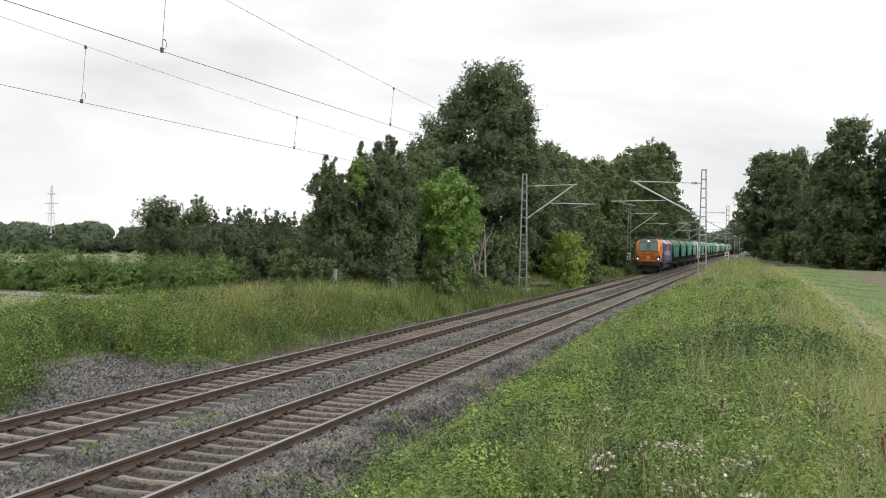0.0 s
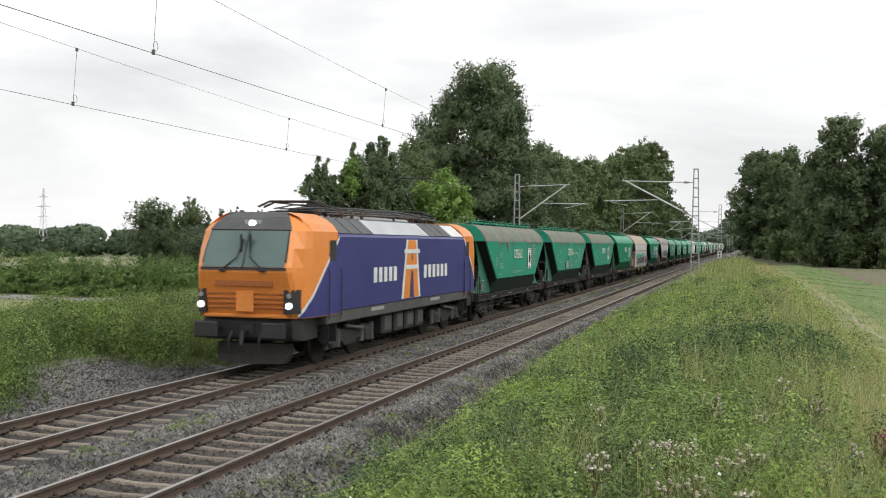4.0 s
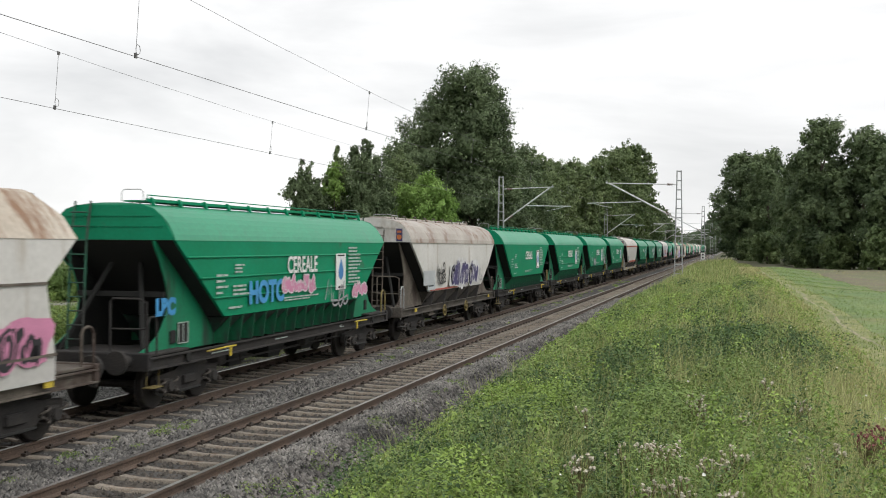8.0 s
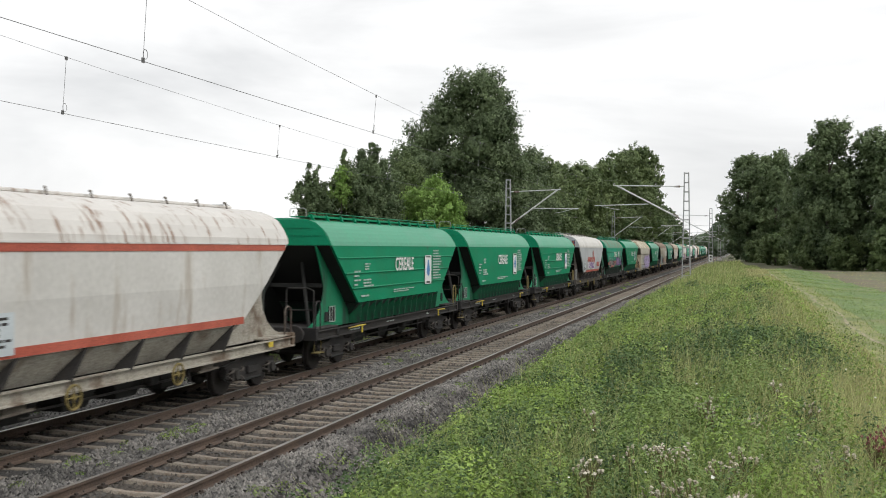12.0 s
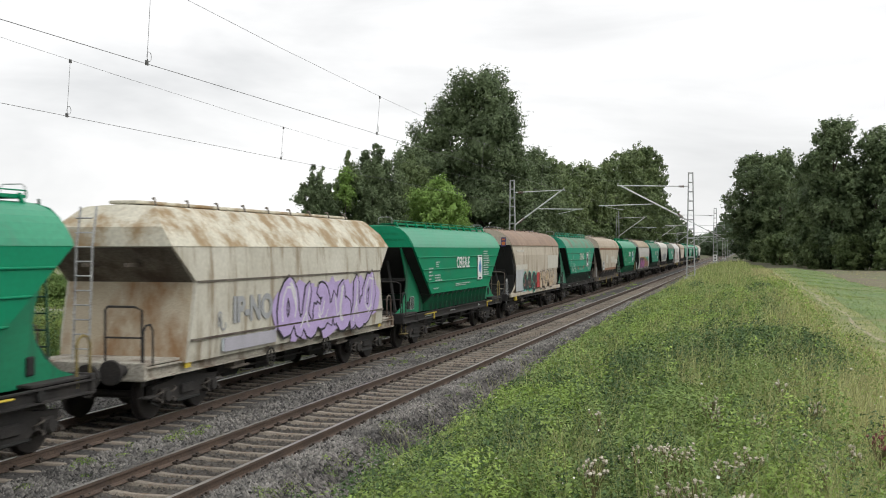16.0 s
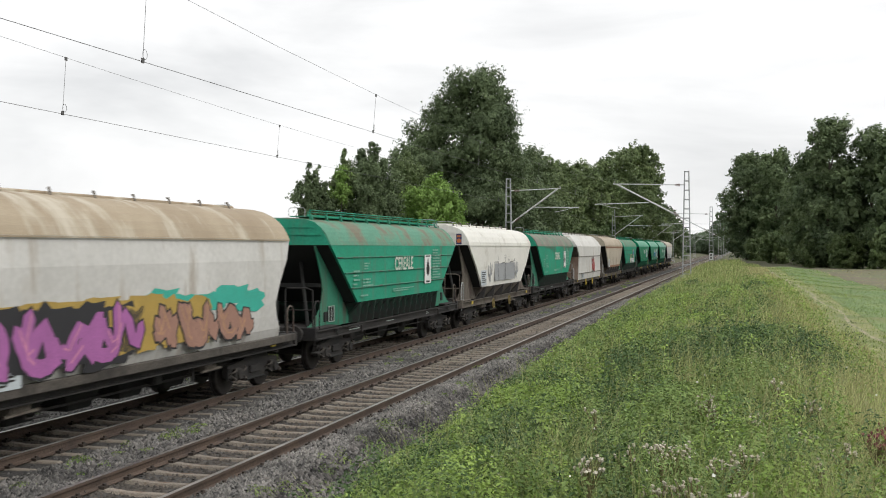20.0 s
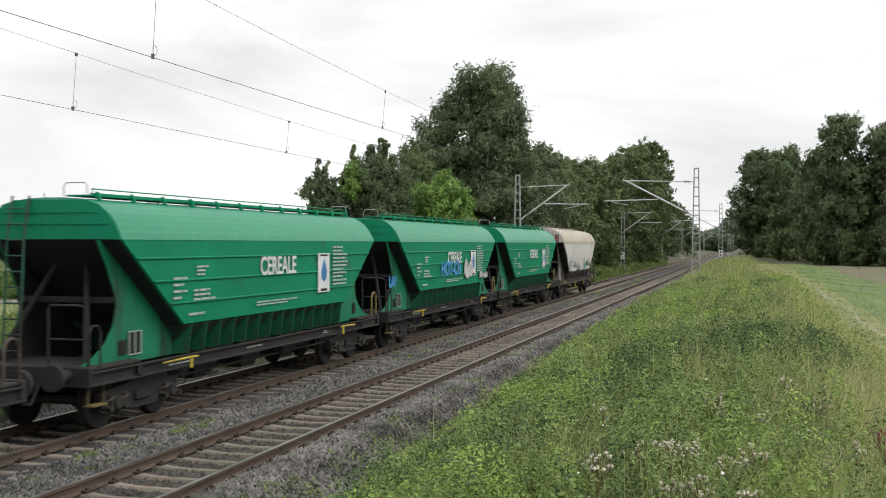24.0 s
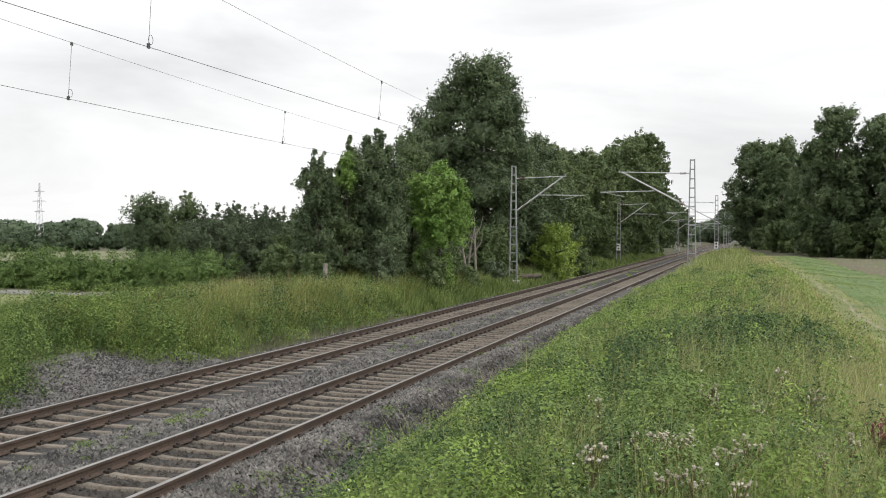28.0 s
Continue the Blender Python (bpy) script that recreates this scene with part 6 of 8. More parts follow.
def bogie_parts(wagon, yc, frame_mat):
    b = part("bogie", shared("bogie|%s" % frame_mat.name, lambda: Shape().box((0, 0, 0.62), (1.9, 0.5, 0.22), 0.03).box((0, 0, 0.78), (0.6, 0.6, 0.16), 0.02), frame_mat), None, wagon, "", pose(0, yc, 0))
    for sx in (-1, 1):
        def frame_side():
            s = Shape()
            out = [(-1.25, 0.42), (-1.25, 0.66), (-0.55, 0.72), (-0.35, 0.78), (0.35, 0.78), (0.55, 0.72), (1.25, 0.66), (1.25, 0.42), (1.1, 0.36), (0.62, 0.40), (0.45, 0.28), (-0.45, 0.28), (-0.62, 0.40), (-1.1, 0.36)]
            s.plate(out, 0, 0.12)
            for y in (-0.9, 0.9):
                s.box((0.06, y, 0.46), (0.2, 0.3, 0.26), 0.03)
                s.disc((0.17, y, 0.46), "x", 0.11, 0.08, 12)
            s.box((0.07, 0, 0.5), (0.1, 0.5, 0.18), 0.02)
            return s
        part("side_frame", shared("side_frame", frame_side, frame_mat), None, b, "", pose(sx * 1.0, 0, 0, 0, 0, 0 if sx > 0 else 180))
    for y in (-0.9, 0.9):
        for sx in (-1, 1):
            part("wheel", shared("wheel", lambda: Shape().disc((0, 0, 0), "x", 0.455, 0.13, 20).disc((-0.075, 0, 0), "x", 0.485, 0.03, 20).disc((0.08, 0, 0), "x", 0.16, 0.1, 14), WHEEL), None, b, "", pose(sx * 0.755, y, 0.457, 0, 0, 0 if sx > 0 else 180))
        part("axle", shared("axle", lambda: Shape().tube([(-1.0, 0, 0.457), (1.0, 0, 0.457)], 0.075, 10), WHEEL), None, b, "", pose(0, y, 0))
        for sx in (-1, 1):
            for dy in (-0.24, 0.24):
                part("spring", shared("spring", lambda: Shape().tube([(0.075 * math.cos(u), 0.075 * math.sin(u), 0.34 + 0.034 * u) for u in [0.7 * k for k in range(12)]], 0.019, 5), SPRING), None, b, "", pose(sx * 1.12, y + dy, 0))
    return b


STENCIL = surface("faded_white_stencil", (0.34, 0.42, 0.38), (0.46, 0.52, 0.48), scale=6.0, rough=0.65, bump=0.0, detail=0.2)
PANEL_OLD = surface("grimy_green_panel", (0.020, 0.175, 0.105), (0.035, 0.215, 0.135), scale=0.9, rough=0.7, bump=0.08, fine=14.0, detail=0.15, stain=(0.075, 0.085, 0.06), stain_amount=0.4, stain_scale=1.1, streak=True)


def wagon(kind, body_mat, roof_mat, frame_mat, label, ribs=False, rail=0, stripe=None, letters=False, panel_mat=None, grimy=False, logo=True):
    w = tagged(new("hopper_wagon"), label, "hopper wagon", group="wagons of the grain train")
    spec = BODY[kind]
    part("body", shared("body|" + kind, lambda: Shape().loft([ring(*q) for q in spec["rings"]]), body_mat), None, w, "")
    def roof_shape():
        s = Shape()
        up = [(hx, z, hy) for z, hx, hy in spec["roof"]]
        prof = up + [(-hx, z, hy) for hx, z, hy in reversed(up)]
        ys = [(-1, 1.0), (-0.98, 1.0), (0.98, 1.0), (1, 1.0)]
        s.loft([[(hx, sy * hy, z) for hx, z, hy in prof] for sy, _ in ys])
        return s
    part("roof", shared("roof|" + kind, roof_shape, roof_mat), None, w, "")
    if kind == "green":
        for sy in (-1, 1):
            part("end_gable", shared("end_gable", lambda: Shape().loft([[(x, y, z) for x, z in ((-1.39, 3.26), (-1.14, 3.69), (-0.96, 3.85), (-0.7, 3.93), (0.7, 3.93), (0.96, 3.85), (1.14, 3.69), (1.39, 3.26))] for y in (-0.01, 0.01)]).box((0, -0.02, 3.52), (2.3, 0.02, 0.025)).box((0, -0.02, 3.72), (1.9, 0.02, 0.025)), body_mat), None, w, "", pose(0, sy * 6.315, 0, 0, 0, 0 if sy < 0 else 180))
    if kind in ("smooth", "tank"):
        for sy in (-1, 1):
            def flat_gable():
                half = [(hx - 0.012, z) for z, hx, _ in spec["roof"]]
                out = half + [(-x, z) for x, z in reversed(half)]
                g = Shape().loft([[(x, -6.412 - d, z + 0.004) for x, z in out] for d in (0.004, 0.02)])
                g.box((0, -6.44, 3.76), (2.0, 0.02, 0.05)).box((-0.15, -6.44, 3.9), (0.36, 0.015, 0.09))
                return g
            part("end_gable", shared("end_gable|" + kind, flat_gable, body_mat), None, w, "", pose(0, 0, 0, 0, 0, 0 if sy < 0 else 180))
            part("roof_hoop", shared("roof_hoop|tall", lambda: Shape().tube([(0.7, -6.3, 3.98), (0.7, -6.3, 4.17), (0.65, -6.3, 4.20), (0.1, -6.3, 4.20), (0.05, -6.3, 4.17), (0.05, -6.3, 4.08)], 0.013, 5).tube([(0.7, -6.3, 4.17), (0.7, -5.7, 4.17), (0.7, -5.6, 4.02)], 0.013, 5), GALV), None, w, "grey hand hoop", pose(0, 0, 0, 0, 0, 0 if sy < 0 else 180))
    # Dark plates over the end slopes and bulkheads stand for shade under the eaves.
    for sy in (-1, 1):
        if kind != "facet":
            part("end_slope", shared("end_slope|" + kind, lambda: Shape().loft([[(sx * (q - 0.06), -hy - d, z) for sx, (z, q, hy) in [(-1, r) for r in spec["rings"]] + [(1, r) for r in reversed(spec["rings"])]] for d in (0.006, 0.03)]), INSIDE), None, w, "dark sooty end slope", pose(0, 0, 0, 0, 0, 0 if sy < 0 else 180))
        else:
            part("end_wall", shared("end_wall", lambda: Shape().loft([[(sx * 1.36, -hy - d, z) for sx, (z, hy) in ((-1, (1.05, 5.72)), (-1, (1.46, 5.65)), (-1, (2.56, 5.41)), (1, (2.56, 5.41)), (1, (1.46, 5.65)), (1, (1.05, 5.72)))] for d in (0.006, 0.03)]), END_RUST if body_mat == CREAM else END_BROWN), None, w, "rust-stained beige end wall" if body_mat == CREAM else "brown rusty end wall", pose(0, 0, 0, 0, 0, 0 if sy < 0 else 180))
        if kind == "facet":
            # A brown plate darker than the body paints the shade on this slope.
            part("end_slope", shared("end_slope|facet", lambda: Shape().loft([[(sx * 1.36, -hy - d, z - 0.01) for sx, (z, hy) in ((-1, (2.57, 5.41)), (-1, (3.24, 6.24)), (1, (3.24, 6.24)), (1, (2.57, 5.41)))] for d in (0.006, 0.03)]).box((0.45, -5.86, 2.9), (0.09, 0.9, 0.07)).box((-0.45, -5.86, 2.9), (0.09, 0.9, 0.07)), CHASSIS_TAN), None, w, "shaded brown end slope", pose(0, 0, 0, 0, 0, 0 if sy < 0 else 180))
        if kind != "facet":
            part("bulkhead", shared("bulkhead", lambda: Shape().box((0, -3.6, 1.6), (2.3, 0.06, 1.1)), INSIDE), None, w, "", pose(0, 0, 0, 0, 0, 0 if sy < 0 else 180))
    if spec["hopper"]:
        z1, z0, x1, x0, hy = spec["hopper"]
        part("hopper_chute", shared("hopper_chute|" + kind, lambda: Shape().loft([ring(z0, x0, hy - 0.35), ring(z1, x1, hy)]), CHUTE_SHADE if kind == "green" else frame_mat), None, w, "grimy chute, darkened for shade on green wagons")
        n, step = (14, 0.6) if kind == "green" else (5, 1.75)
        for k in range(n):
            y = (k - (n - 1) / 2) * step
            for sx in (-1, 1):
                part("gusset", shared("gusset|" + kind, (lambda: Shape().loft([[(0.78, d, 1.1), (1.3, d, 1.1), (1.385, d, 1.69), (1.2, d, 1.69)] for d in (-0.012, 0.012)])) if kind == "green" else
                     (lambda: Shape().loft([[(0.98, -0.18 + d, 1.05), (1.33, -0.18 + d, 1.05), (1.365, 0.22 + d, 1.58), (1.25, 0.22 + d, 1.58)] for d in (-0.035, 0.035)])), (GREEN_SHADED if body_mat == GREEN_NEW else GREEN_GRIME) if kind == "green" else CHASSIS), None, w, "", pose(0, y, 0, 0, 0, 0 if sx > 0 else 180))
    if kind != "facet":
        pm = panel_mat or (PANEL_OLD if body_mat == GREEN_OLD or grimy else GREEN_PANEL)
        for sy in (-1, 1):
            for sx in (-1, 1):
                def corner_panel():
                    if sx * sy < 0:
                        o = [(-6.42, 3.24), (-6.1, 2.75), (-5.90, 2.35), (-5.84, 2.05), (-5.92, 1.75), (-6.16, 1.47), (-6.52, 1.26), (-6.95, 1.13), (-7.0, 1.08), (-3.6, 1.08), (-4.2, 1.62), (-6.1, 3.24)]
                    else:
                        o = [(6.42, 3.24), (6.1, 2.75), (5.90, 2.35), (5.84, 2.05), (5.92, 1.75), (6.16, 1.47), (6.52, 1.26), (6.95, 1.13), (7.0, 1.08), (3.6, 1.08), (4.2, 1.62), (6.1, 3.24)]
                    return Shape().plate(o, 0.98, 0.03)
                me = shared("corner_panel|%d" % (sx * sy), corner_panel, pm)
                # Backs of the panels are near-black for the shade inside the ends.
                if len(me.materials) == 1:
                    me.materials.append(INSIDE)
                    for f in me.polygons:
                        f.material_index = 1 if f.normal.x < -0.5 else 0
                part("corner_panel", me, None, w, "", pose(0, 0, 0, 0, 0, 0 if sx > 0 else 180))
    for sx in (-1, 1):
        part("sill", shared("sill", lambda: Shape().loft([[(1.22 + a, y, b) for a, b in ((0, 0.85), (0.1, 0.85), (0.1, 0.875), (0.02, 0.885), (0.02, 1.045), (0.1, 1.055), (0.1, 1.08), (0, 1.08))] for y in (-7.02, 7.02)]), frame_mat), None, w, "", pose(0, 0, 0, 0, 0, 0 if sx > 0 else 180))
    part("centre_sill", shared("centre_sill", lambda: Shape().box((0, 0, 0.96), (0.7, 14.0, 0.28), 0.02), CHASSIS), None, w)
    for sy in (-1, 1):
        turn = pose(0, 0, 0, 0, 0, 0 if sy < 0 else 180)
        part("headstock", shared("headstock", lambda: Shape().box((0, -7.0, 1.0), (2.6, 0.14, 0.34), 0.02), frame_mat), None, w, "", turn)
        part("platform", shared("platform", lambda: Shape().box((0, -6.2, 1.12), (2.5, 1.5, 0.05), 0.01), frame_mat), None, w, "", turn)
        for bx in (-0.875, 0.875):
            part("buffer", shared("buffer", lambda: Shape().tube([(0, -7.06, 1.03), (0, -7.36, 1.03)], 0.1, 12).disc((0, -7.45, 1.03), "y", 0.225, 0.09, 18).tube([(0, -7.3, 1.03), (0, -7.44, 1.03)], 0.075, 12), CHASSIS), None, w, "", turn @ pose(bx, 0, 0))
        part("coupling", shared("coupling", lambda: Shape().tube([(0, -7.0, 1.0), (0, -7.4, 0.92), (0, -7.52, 0.95)], 0.06, 8).tube([(0.35, -7.05, 0.9), (0.35, -7.3, 0.55), (0.35, -7.45, 0.6)], 0.025, 6), CHASSIS), None, w, "", turn)
        if kind != "facet":
            # Struts share the near-black, standing for shade in the open end.
            part("end_strut", shared("end_strut|" + kind, lambda: Shape().tube([(-0.9, -6.6, 1.1), (-0.25, -5.6, 3.0)], 0.05, 6).tube([(0.9, -6.6, 1.1), (0.25, -5.6, 3.0)], 0.05, 6).box((0, -5.9, 2.2), (1.9, 0.08, 0.1)), INSIDE), None, w, "", turn)
        part("end_ladder", shared("end_ladder", lambda: ladder_shape(), GREEN_GRIME if kind == "green" else GALV if body_mat == CREAM else CHASSIS_TAN), None, w, "", turn @ pose({"green": 0.0, "facet": 0.25}.get(kind, 0.85), 0, 0))
        part("end_railing", shared("end_railing", lambda: Shape().tube([(1.15, -6.9, 1.1), (1.15, -6.9, 2.1), (1.0, -6.9, 2.16), (0.45, -6.9, 2.16), (0.4, -6.9, 2.1), (0.4, -6.9, 1.1)], 0.022, 6).tube([(1.15, -6.9, 1.6), (0.4, -6.9, 1.6)], 0.018, 6), CHASSIS if kind == "green" or body_mat == CREAM else GALV if kind == "facet" else CHASSIS_TAN), None, w, "", turn)
        part("shunter_handle", shared("shunter_handle", lambda: Shape().tube([(1.25, -7.02, 0.75), (1.25, -7.02, 1.72), (1.25, -6.94, 1.83), (1.25, -6.78, 1.83), (1.25, -6.70, 1.72), (1.25, -6.70, 1.1)], 0.02, 6), CHASSIS if kind == "green" or body_mat == CREAM else GALV), None, w, "", turn)
        part("shunter_handle", shared("shunter_handle|tall", lambda: Shape().tube([(-1.22, -7.0, 0.95), (-1.22, -7.0, 1.66), (-1.22, -6.94, 1.76), (-1.22, -6.82, 1.80), (-1.22, -6.70, 1.76), (-1.22, -6.64, 1.66), (-1.22, -6.64, 0.95)], 0.024, 7), DULL_YELLOW if body_mat == GREEN_NEW else CHASSIS_TAN), None, w, "", turn)
        part("step", shared("step", lambda: Shape().box((1.2, -6.75, 0.52), (0.2, 0.4, 0.02)).tube([(1.2, -6.97, 0.52), (1.2, -6.97, 0.9)], 0.010, 5).tube([(1.2, -6.53, 0.52), (1.2, -6.53, 0.9)], 0.010, 5), DULL_YELLOW if body_mat == GREEN_NEW and not grimy else CHASSIS), None, w, "", turn)
        bogie_parts(w, sy * 5.15, CHASSIS)
    # Near-black chutes and rigging are added to darken the space under the floor.
    for y in (-2.1, 0.0, 2.1) if kind == "green" else (-2.4, -0.8, 0.8, 2.4):
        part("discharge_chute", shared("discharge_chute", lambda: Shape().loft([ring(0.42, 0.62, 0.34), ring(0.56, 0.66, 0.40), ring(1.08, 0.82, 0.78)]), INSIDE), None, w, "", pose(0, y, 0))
    part("air_tank", shared("air_tank", lambda: Shape().tube([(0.35, 3.1, 0.72), (0.35, 3.15, 0.72), (0.35, 4.05, 0.72), (0.35, 4.1, 0.72)], [0.12, 0.19, 0.19, 0.12], 12), CHASSIS), None, w)
    part("brake_rigging", shared("brake_rigging", lambda: Shape().tube([(0.9, -4.1, 0.62), (0.9, 4.1, 0.62)], 0.025, 5).tube([(0.2, -4.2, 0.5), (0.2, 4.2, 0.5)], 0.03, 5).box((0.7, -3.4, 0.72), (0.5, 0.34, 0.3), 0.03).box((0.95, 1.1, 0.74), (0.22, 0.3, 0.24), 0.03).tube([(1.15, -3.0, 0.86), (1.15, -2.95, 0.6), (1.15, -2.4, 0.58)], 0.022, 5).tube([(1.15, 2.2, 0.86), (1.15, 2.2, 0.55)], 0.03, 5), CHASSIS), None, w)
    for y in (-5.15, 5.15):
        part("brake_beam", shared("brake_beam", lambda: Shape().box((0, -0.38, 0.5), (1.9, 0.1, 0.34), 0.02).box((0, 0.38, 0.5), (1.9, 0.1, 0.34), 0.02).box((0, 0, 0.42), (1.6, 1.5, 0.08), 0.02).tube([(1.1, -0.45, 0.30), (1.1, 0.45, 0.30)], 0.03, 6).tube([(1.14, -1.35, 0.62), (1.14, -1.45, 0.4), (1.14, -1.2, 0.3)], 0.02, 5), INSIDE), None, w, "", pose(0, y, 0))
    if kind == "green":
        part("walkway", shared("walkway", lambda: Shape().box((0.42, 0, 4.01), (0.5, 12.2, 0.03)).box((0.66, 0, 4.03), (0.03, 12.2, 0.05)), body_mat), None, w)
        for k in range(12):
            part("walkway_bracket", shared("walkway_bracket", lambda: Shape().loft([[(0.70, d, 3.86), (0.80, d, 3.86), (0.70, d, 4.08), (0.65, d, 4.08)] for d in (-0.025, 0.025)]), body_mat), None, w, "", pose(0, (k - 5.5) * 1.08, 0))
        part("walkway_rail", shared("walkway_rail", lambda: Shape().tube([(0.68, -6.1, 4.0), (0.68, -6.1, 4.12), (0.68, 6.1, 4.12), (0.68, 6.1, 4.0)], 0.012, 5), body_mat), None, w)
        for sy in (-1, 1):
            part("roof_hoop", shared("roof_hoop", lambda: Shape().tube([(0.62, 0, 4.0), (0.62, 0, 4.18), (0.57, 0, 4.23), (0.21, 0, 4.23), (0.16, 0, 4.18), (0.16, 0, 4.0)], 0.011, 5), GALV), None, w, "grey hand hoop", pose(0, sy * 6.15, 0))
        if rail:
            part("roof_railing", shared("roof_railing", lambda: railing_shape(), body_mat), None, w)
    else:
        part("roof_hatch_strip", shared("roof_hatch_strip", lambda: Shape().box((0.0, 0, 4.11), (0.62, 11.4, 0.07), 0.02), roof_mat), None, w)
        for k in range(9):
            part("hatch_clamp", shared("hatch_clamp", lambda: Shape().tube([(0.5, -0.12, 4.06), (0.42, -0.05, 4.2), (0.3, 0.1, 4.2)], 0.022, 5), CHASSIS_TAN), None, w, "", pose(0, (k - 4) * 1.3, 0))
    if ribs:
        for z in (2.92, 2.5, 2.08):
            hy = 4.2 + (z - 1.68) / 1.57 * 2.1
            part("side_rib", shared("side_rib|%g" % z, lambda: Shape().box((1.405, 0, z), (0.05, 2 * hy - 0.06, 0.045), 0.015), PANEL_OLD if body_mat == GREEN_OLD else body_mat), None, w)
    if stripe:
        for z in (3.2, 1.645):
            hy = 6.2 if z > 3 else 4.14
            part("stripe", shared("stripe|%g" % z, lambda: Shape().box((1.412 if z > 3 else 1.376, 0, z), (0.012, 2 * hy, 0.15)), stripe), None, w, "red painted stripe" if stripe == RED_STRIPE else "rust-brown painted stripe")
    if letters:
        part("lettering", CEREALE_OLD if body_mat == GREEN_OLD else CEREALE, None, w, "faded cream lettering" if body_mat == GREEN_OLD else "white lettering", on_side(1.428, -0.08, 2.68) @ Matrix.Diagonal((1.88 / CEREALE_WIDTH, 1, 1, 1)))
        if logo:
            pn = part("logo_panel", shared("logo_panel", lambda: Shape().box((1.430, 2.55, 2.47), (0.006, 0.74, 0.96)), LETTER), None, w, "white panel with a blue drop")
            dark = body_mat == GREEN_OLD
            part("drop", shared("drop", lambda: Shape().loft([[(x, 2.55 + a, 2.50 + b) for a, b in ((0.02, 0.33), (0.1, 0.17), (0.19, 0), (0.15, -0.17), (0, -0.26), (-0.15, -0.17), (-0.19, 0), (-0.1, 0.15))] for x in (1.433, 1.438)]), INSIDE if dark else LOGO_BLUE), None, pn, "dark drop" if dark else "blue drop")
            part("panel_caption", shared("panel_caption", lambda: Shape().box((1.435, 2.55, 2.05), (0.004, 0.4, 0.06)), CHASSIS), None, pn)
            part("panel_heading", shared("panel_heading", lambda: Shape().box((1.435, 2.55, 2.9), (0.004, 0.5, 0.04)), CHASSIS), None, pn)
        for key, y0, y1, z0, z1, lines in (("a", 3.16, 4.2, 2.12, 3.15, 11), ("b", -4.66, -4.1, 2.12, 2.6, 4), ("c", -3.9, -2.95, 2.08, 2.34, 3), ("d", -3.8, -3.3, 2.56, 2.78, 3), ("e", -4.1, -3.15, 1.80, 1.90, 1), ("f", -1.2, 1.2, 1.84, 1.96, 2)):
            part("stencil_text", shared("stencil_text|" + key, lambda: bars_shape(1.428, y0, y1, z0, z1, lines, key), STENCIL_OLD if body_mat == GREEN_OLD else STENCIL), None, w)["kind"] = "stuff"
        for key, y0, y1, z0, z1, lines in (("g", -4.5, -3.7, 0.91, 1.02, 2), ("h", -1.3, -0.5, 0.94, 0.99, 1), ("i", 3.0, 3.3, 0.92, 1.01, 2)):
            part("sill_stencil", shared("sill_stencil|" + key, lambda: bars_shape(1.243, y0, y1, z0, z1, lines, key), STENCIL), None, w)["kind"] = "stuff"
    if kind == "green":
        for sy in (-1, 1):
            turn = pose(0, 0, 0, 0, 0, 0)
            part("brake_lever", shared("brake_lever|%d" % sy, lambda: Shape().tube([(1.36, sy * 4.9, 1.02), (1.40, sy * 4.1, 1.04), (1.42, sy * 3.75, 1.04)], 0.02, 6).box((1.40, sy * 3.95, 0.93), (0.04, 0.07, 0.2), 0.012), YELLOW if body_mat == GREEN_NEW and not grimy else CHASSIS), None, w)
            part("hole_ring", shared("hole_ring|%d" % sy, lambda: Shape().disc((1.325, sy * 5.6, 0.97), "x", 0.09, 0.02, 16), INSIDE), None, w)
        box = part("document_box", shared("document_box", lambda: Shape().box((1.005, -5.30, 1.42), (0.04, 0.40, 0.40), 0.015).box((1.005, -5.68, 1.36), (0.05, 0.22, 0.26), 0.015), INSIDE), None, w, "dark framed document holder")
        part("holder_frame", shared("holder_frame", lambda: Shape().box((1.03, -5.495, 1.42), (0.012, 0.022, 0.41)).box((1.03, -5.30, 1.42), (0.012, 0.018, 0.37)).box((1.03, -5.105, 1.42), (0.012, 0.022, 0.41)).box((1.03, -5.30, 1.622), (0.012, 0.41, 0.018)).box((1.03, -5.30, 1.218), (0.012, 0.41, 0.018)), STENCIL), None, box, "thin pale frame")
        part("lamp_bracket", shared("lamp_bracket", lambda: Shape().box((1.01, 5.75, 1.4), (0.05, 0.2, 0.3), 0.02), INSIDE), None, w)
    else:
        for y in (-1.9, 1.4) if kind != "tank" else ():
            hw = part("hand_wheel", shared("hand_wheel", lambda: Shape().tube([(0, 0.2 * math.cos(u), 0.2 * math.sin(u)) for u in [2 * math.pi * k / 16 for k in range(17)]], 0.022, 5, False).tube([(0, -0.2, 0), (0, 0.2, 0)], 0.015, 4).tube([(0, 0, -0.2), (0, 0, 0.2)], 0.015, 4).disc((0, 0, 0), "x", 0.05, 0.05, 8), CHASSIS if body_mat == CREAM else DULL_YELLOW if kind == "smooth" else YELLOW), None, w, "black hand wheel" if body_mat == CREAM else "yellow hand wheel", pose(1.36, y, 0.80))
            part("spindle", shared("spindle", lambda: Shape().tube([(0, 0, 0), (-0.5, 0, 0.05)], 0.02, 5), CHASSIS), None, hw)
        for y in (-3.1, 2.9):
            part("discharge_gear", shared("discharge_gear", lambda: Shape().box((1.05, 0, 0.78), (0.3, 0.5, 0.2), 0.03).tube([(1.2, -0.4, 0.7), (1.2, 0.4, 0.72)], 0.03, 5), CHASSIS_TAN), None, w, "", pose(0, y, 0))
